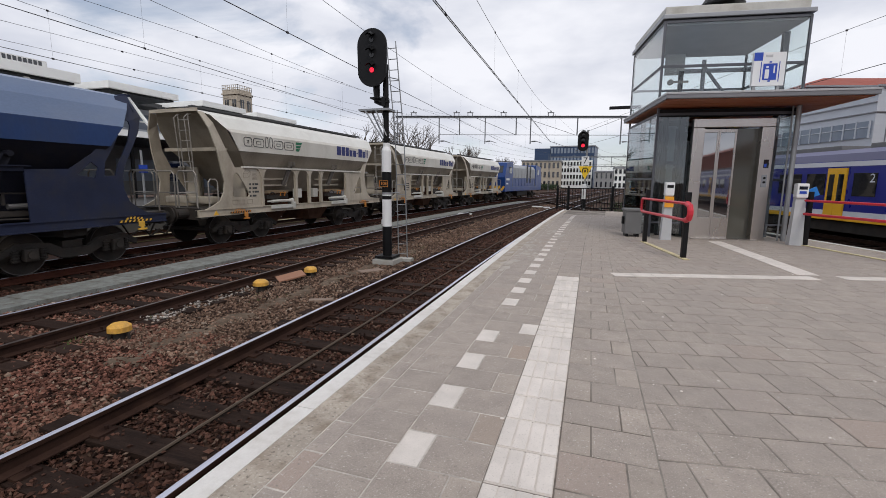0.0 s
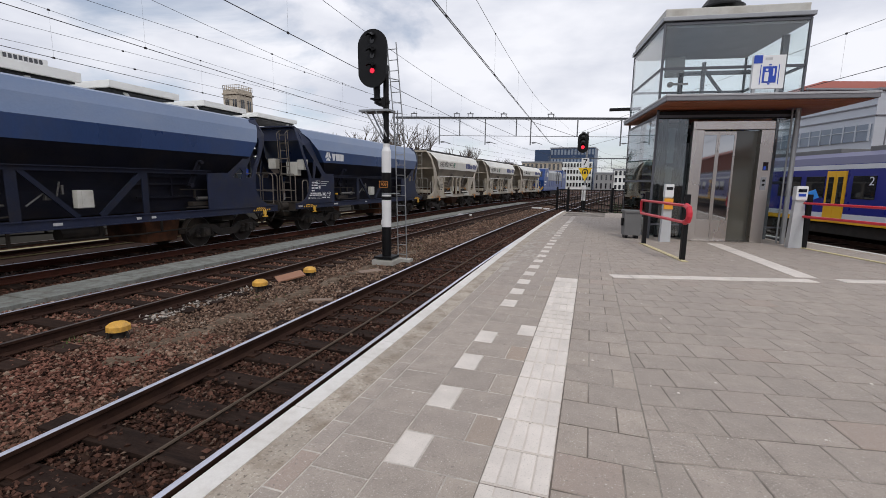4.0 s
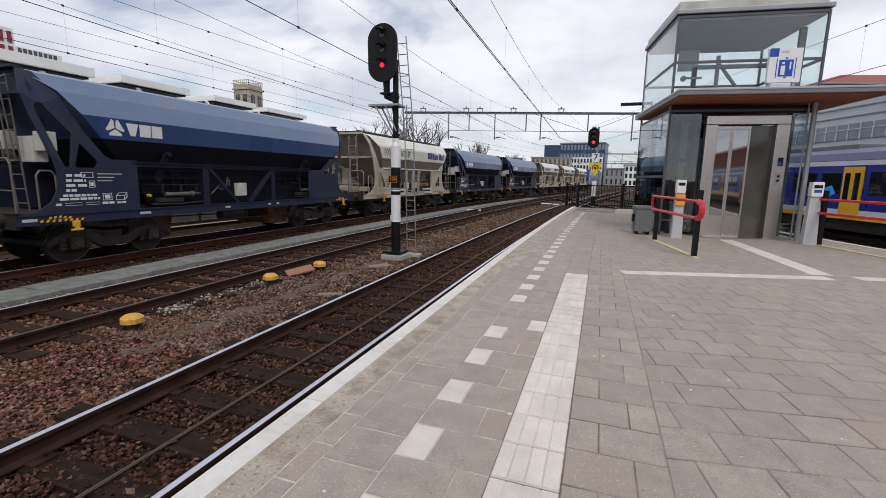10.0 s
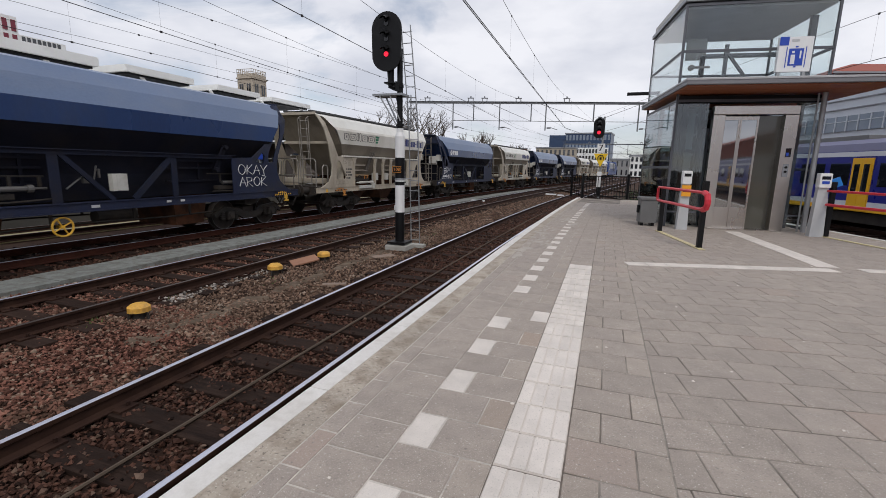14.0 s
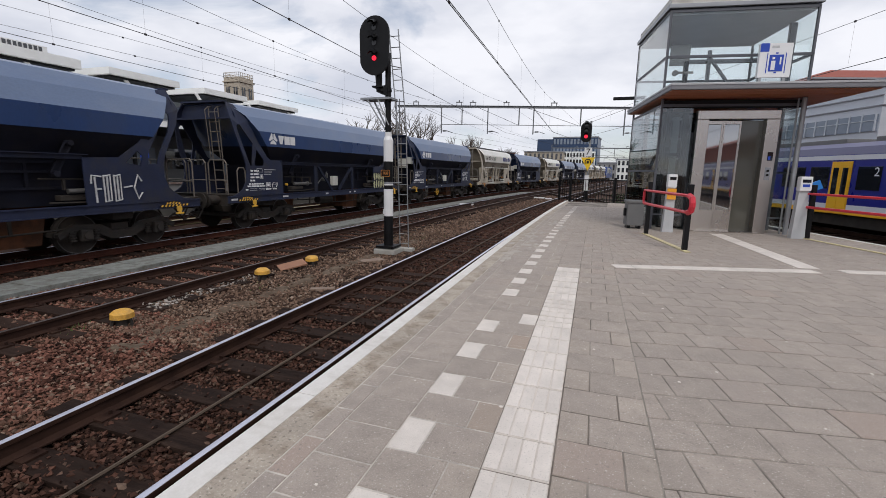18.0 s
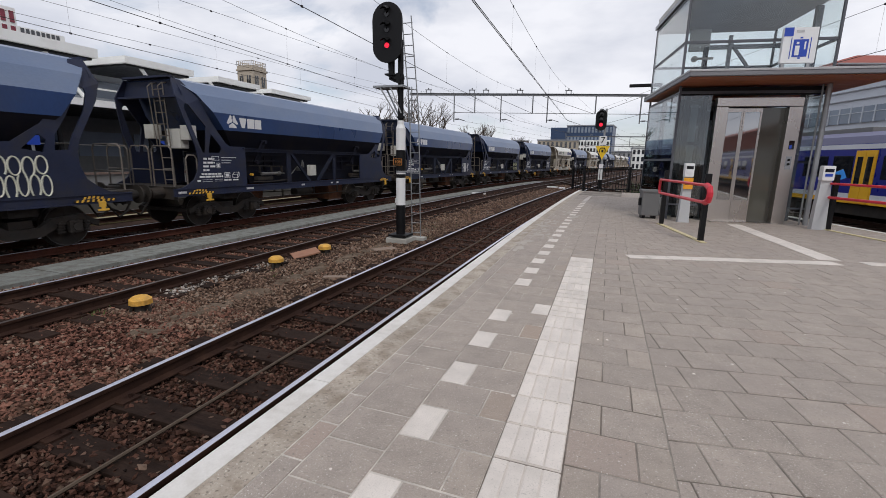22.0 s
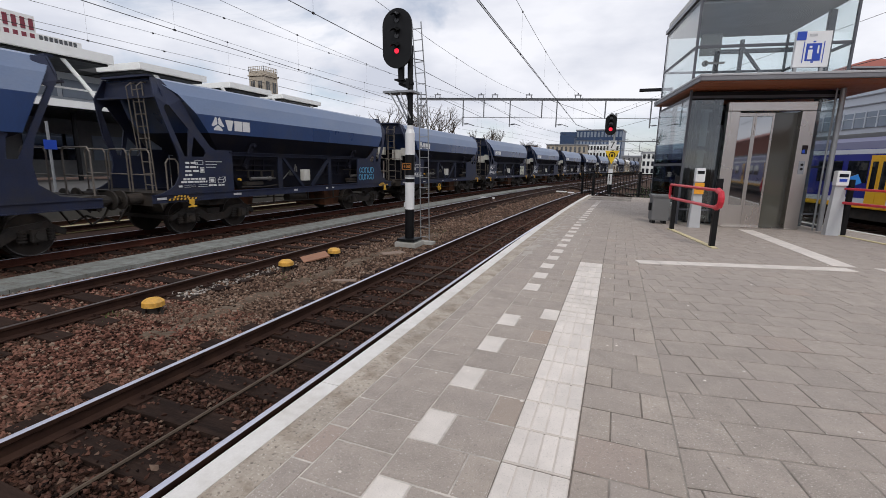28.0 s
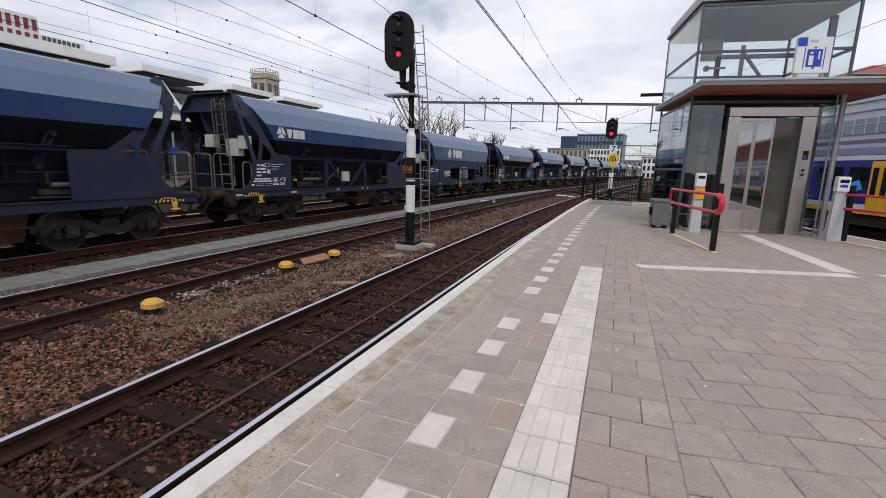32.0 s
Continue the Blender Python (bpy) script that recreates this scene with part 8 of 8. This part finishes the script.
# ---- right side: grey office block and red-roofed brick building ----
grey = thing("grey_office", TR @ Matrix.Translation((19.0, 27.1, -0.9)), "grey clad office building with band windows beyond the train", "building")
lbox("wall", (4, 13, 4.35), (8, 26, 8.7), facade_grey, parent=grey)
lbox("roof_edge", (4, 13, 8.76), (8.3, 26.3, 0.14), grey_sheet, parent=grey)
for z in (3.2, 6.0):
    lbox("window_band", (-0.05, 13.05, z), (0.12, 25.8, 1.1), window_blue, "band of windows", parent=grey)
    for k in range(26):
        lbox("mullion", (-0.12, 0.2 + k, z), (0.08, 0.1, 1.15), facade_grey, parent=grey)
    lbox("transom", (-0.12, 13.05, z + 0.15), (0.06, 25.8, 0.05), facade_grey, parent=grey)
for z in (2.0, 4.6, 7.1, 7.75, 8.3):
    lbox("cladding_rail", (-0.06, 13, z), (0.1, 26, 0.07), grey_sheet, parent=grey)
for k in range(5):
    lbox("cladding_seam", (0.8 + k * 1.5, -0.02, 4.35), (0.05, 0.06, 8.6), grey_sheet, parent=grey)
for z in (2.0, 4.6, 7.1):
    lbox("cladding_rail", (4, -0.03, z), (8, 0.08, 0.07), grey_sheet, parent=grey)


def hipped(name, m, w, d_, eaves, rise, run, wall_mat, label):
    """A long building under a red hipped roof."""
    th = thing(name, m, label, "building")
    lbox("wall", (w / 2, d_ / 2, eaves / 2), (w - 1, d_ - 1, eaves), wall_mat, parent=th)
    bm = B()
    low_ = [bm.verts.new(q) for q in ((0, 0, eaves), (w, 0, eaves), (w, d_, eaves), (0, d_, eaves))]
    top_ = [bm.verts.new(q) for q in ((run, run, eaves + rise), (w - run, run, eaves + rise), (w - run, d_ - run, eaves + rise), (run, d_ - run, eaves + rise))]
    for k in range(4):
        bm.faces.new((low_[k], low_[(k + 1) % 4], top_[(k + 1) % 4], top_[k]))
    bm.faces.new(top_)
    bm.faces.new(low_[::-1])
    part("roof", bm, roof_red, th, "red hipped roof")
    lbox("gutter", (w / 2, -0.08, eaves), (w + 0.2, 0.18, 0.16), grey_sheet, parent=th)
    return th


hipped("red_roofed_building", pose(21.8, 52.8, -0.9, 0, 0, 15.5), 46, 15, 12.7, 2.2, 6.3, facade_grey, "pale building with red hipped roof behind the office")
hipped("red_roofed_building", TR @ Matrix.Translation((30.0, -190, -0.9)), 12, 226, 11.8, 1.6, 3.5, brick_red, "long red-brown brick building with red roof")
hedge_row = thing("hedge", pose(2.6, 19.2, -0.9), "dark green hedge beside the lift and the ramp", "hedge")
rng2 = np.random.default_rng(11)


def leaf_cloud(name, count, centre, size, leaf, material, parent, label=""):
    """A mass of small leaves with an uneven outline."""
    p = rng2.normal(0, 0.4, (count, 3)) * size + centre
    a = rng2.uniform(-1, 1, (count, 3, 3)) * leaf
    v = (p[:, None] + a).reshape(-1, 3)
    me = bpy.data.meshes.new(name)
    me.from_pydata(v.tolist(), [], np.arange(count * 3).reshape(-1, 3).tolist())
    me.materials.append(material)
    ob = new(name, me)
    ob.parent = parent
    return tagged(ob, label)


leaf_cloud("foliage", 2600, (0, 0, 0.75), (1.6, 0.6, 0.7), 0.06, hedge, hedge_row, "dense small dark leaves")
for px, py, w, h, n in ((-21, 128, 12, 2.2, 2500), (-11, 120, 7, 1.8, 1500), (-30, 100, 10, 2.0, 2000)):
    hb = thing("shrubs", pose(px, py, -0.9), "dark green shrubs along the railway", "shrubs", "shrubs along the railway")
    leaf_cloud("foliage", n, (0, 0, h * 0.5), (w * 0.5, 1.5, h * 0.5), 0.25, hedge, hb)


def bare_tree(x, y, h, seed, label):
    """Leafless winter tree: tapered trunk, forking limbs, fine twigs."""
    rnd = random.Random(seed)
    th = thing("bare_tree", pose(x, y, -0.9), label, "tree", "bare winter trees")
    trunk, limbs, twigs = B(), B(), B()
    def seg(bm, a, b, r0, r1, n):
        bm_cyl(bm, a, b, r0, n, r1)
    def grow(p, d_, length, r, depth):
        q = p + d_ * length
        seg(trunk if depth == 0 else limbs if depth < 3 else twigs, p, q, r, r * 0.7, 7 if depth == 0 else 5 if depth < 3 else 3)
        if depth >= 6:
            return
        for k in range(3 if depth < 3 else 2):
            t = Vector((rnd.uniform(-1, 1), rnd.uniform(-1, 1), rnd.uniform(-0.15, 0.8)))
            grow(q if k else p + d_ * length * rnd.uniform(0.6, 0.95), (d_ * 1.0 + t * 0.75).normalized(), length * rnd.uniform(0.62, 0.82), r * 0.66, depth + 1)
    grow(Vector((0, 0, 0)), Vector((rnd.uniform(-0.05, 0.05), rnd.uniform(-0.05, 0.05), 1)), h * 0.27, h * 0.022, 0)
    part("trunk", trunk, bark, th)
    part("branch_frame", limbs, bark, th)
    tagged(part("fine_twig_mass", twigs, bark, th, "fine bare twigs"), kind="stuff")


for i, (x, y, h) in enumerate(((-28.9, 60, 14.6), (-31.4, 63, 12.0), (-37.5, 95, 15.8), (-36.0, 120, 16.5), (-33.0, 122, 14.0), (-27, 140, 14.0), (-36.7, 62, 13.0), (-34.2, 62, 11.5), (-41.5, 60, 13.0))):
    bare_tree(x, y, h, 20 + i, "leafless grey-brown tree behind the railway")

# ---- paving tiles: the nearest are pieces of their own ----
rib_cache = {}
for i, (poly, material, top) in enumerate(tiles):
    bm = B()
    cx, cy = sum(p[0] for p in poly) / len(poly), sum(p[1] for p in poly) / len(poly)
    local = [(x - cx, y - cy) for x, y in poly]
    slab(bm, local, top)
    ribs = []
    if material == "guide":
        x0, x1 = min(p[0] for p in local), max(p[0] for p in local)
        y0, y1 = min(p[1] for p in local), max(p[1] for p in local)
        short = -2.55 < cy < -1.6
        for k in range(4):
            u = x0 + (x1 - x0) * (k + 0.5) / 4
            for lo, hi in ([(0.04, 0.47), (0.53, 0.96)] if short else [(0.015, 0.985)]):
                ribs.append((u, y0 + (y1 - y0) * (lo + hi) / 2, top + 0.0015, (y1 - y0) * (hi - lo)))
    tile = part("tile", bm, guide_base if material == "guide" else material, platform, at=Matrix.Translation((cx, cy, 0)))
    for u, v, z, long_ in ribs:
        key = round(long_, 3)
        if key not in rib_cache:
            rb = B()
            bm_box(rb, (0, 0, 0), (0.070, key, 0.0062), bevel=0.0028)
            rib_cache[key] = mesh_of("rib", rb, white_tile)
        shared("rib", rib_cache[key], tile, Matrix.Translation((u, v, z)))
tagged(part("far_tiles", far_tiles, tile_far_mat, platform), kind="stuff")
tagged(part("far_white_tiles", far_white, white_tile, platform), kind="stuff")


def motions():
    """The freight train draws away along its track, gathering speed; every wheelset turns with it."""
    steps = [i * 0.5 for i in range(65)]
    for wg, length, back_ in TRAIN:
        rows = []
        for t in steps:
            s = train_front(t) - back_
            ax, ay, _ = along(-11.72, s + length * 0.3)
            bx, by, _ = along(-11.72, s - length * 0.3)
            rows.append((t, Matrix.Translation(((ax + bx) / 2, (ay + by) / 2, RAIL)) @ Matrix.Rotation(-math.atan2(ax - bx, ay - by), 4, "Z")))
        walk(wg, rows)
        for ob in wg.children:
            if ob.name.startswith("wheelset"):
                at = ob.matrix_basis.translation.copy()
                walk(ob, [(t / 15, Matrix.Translation(at) @ Matrix.Rotation(-(train_front(t / 15) - train_front(0)) / 0.46, 4, "X")) for t in range(481)])


motions()
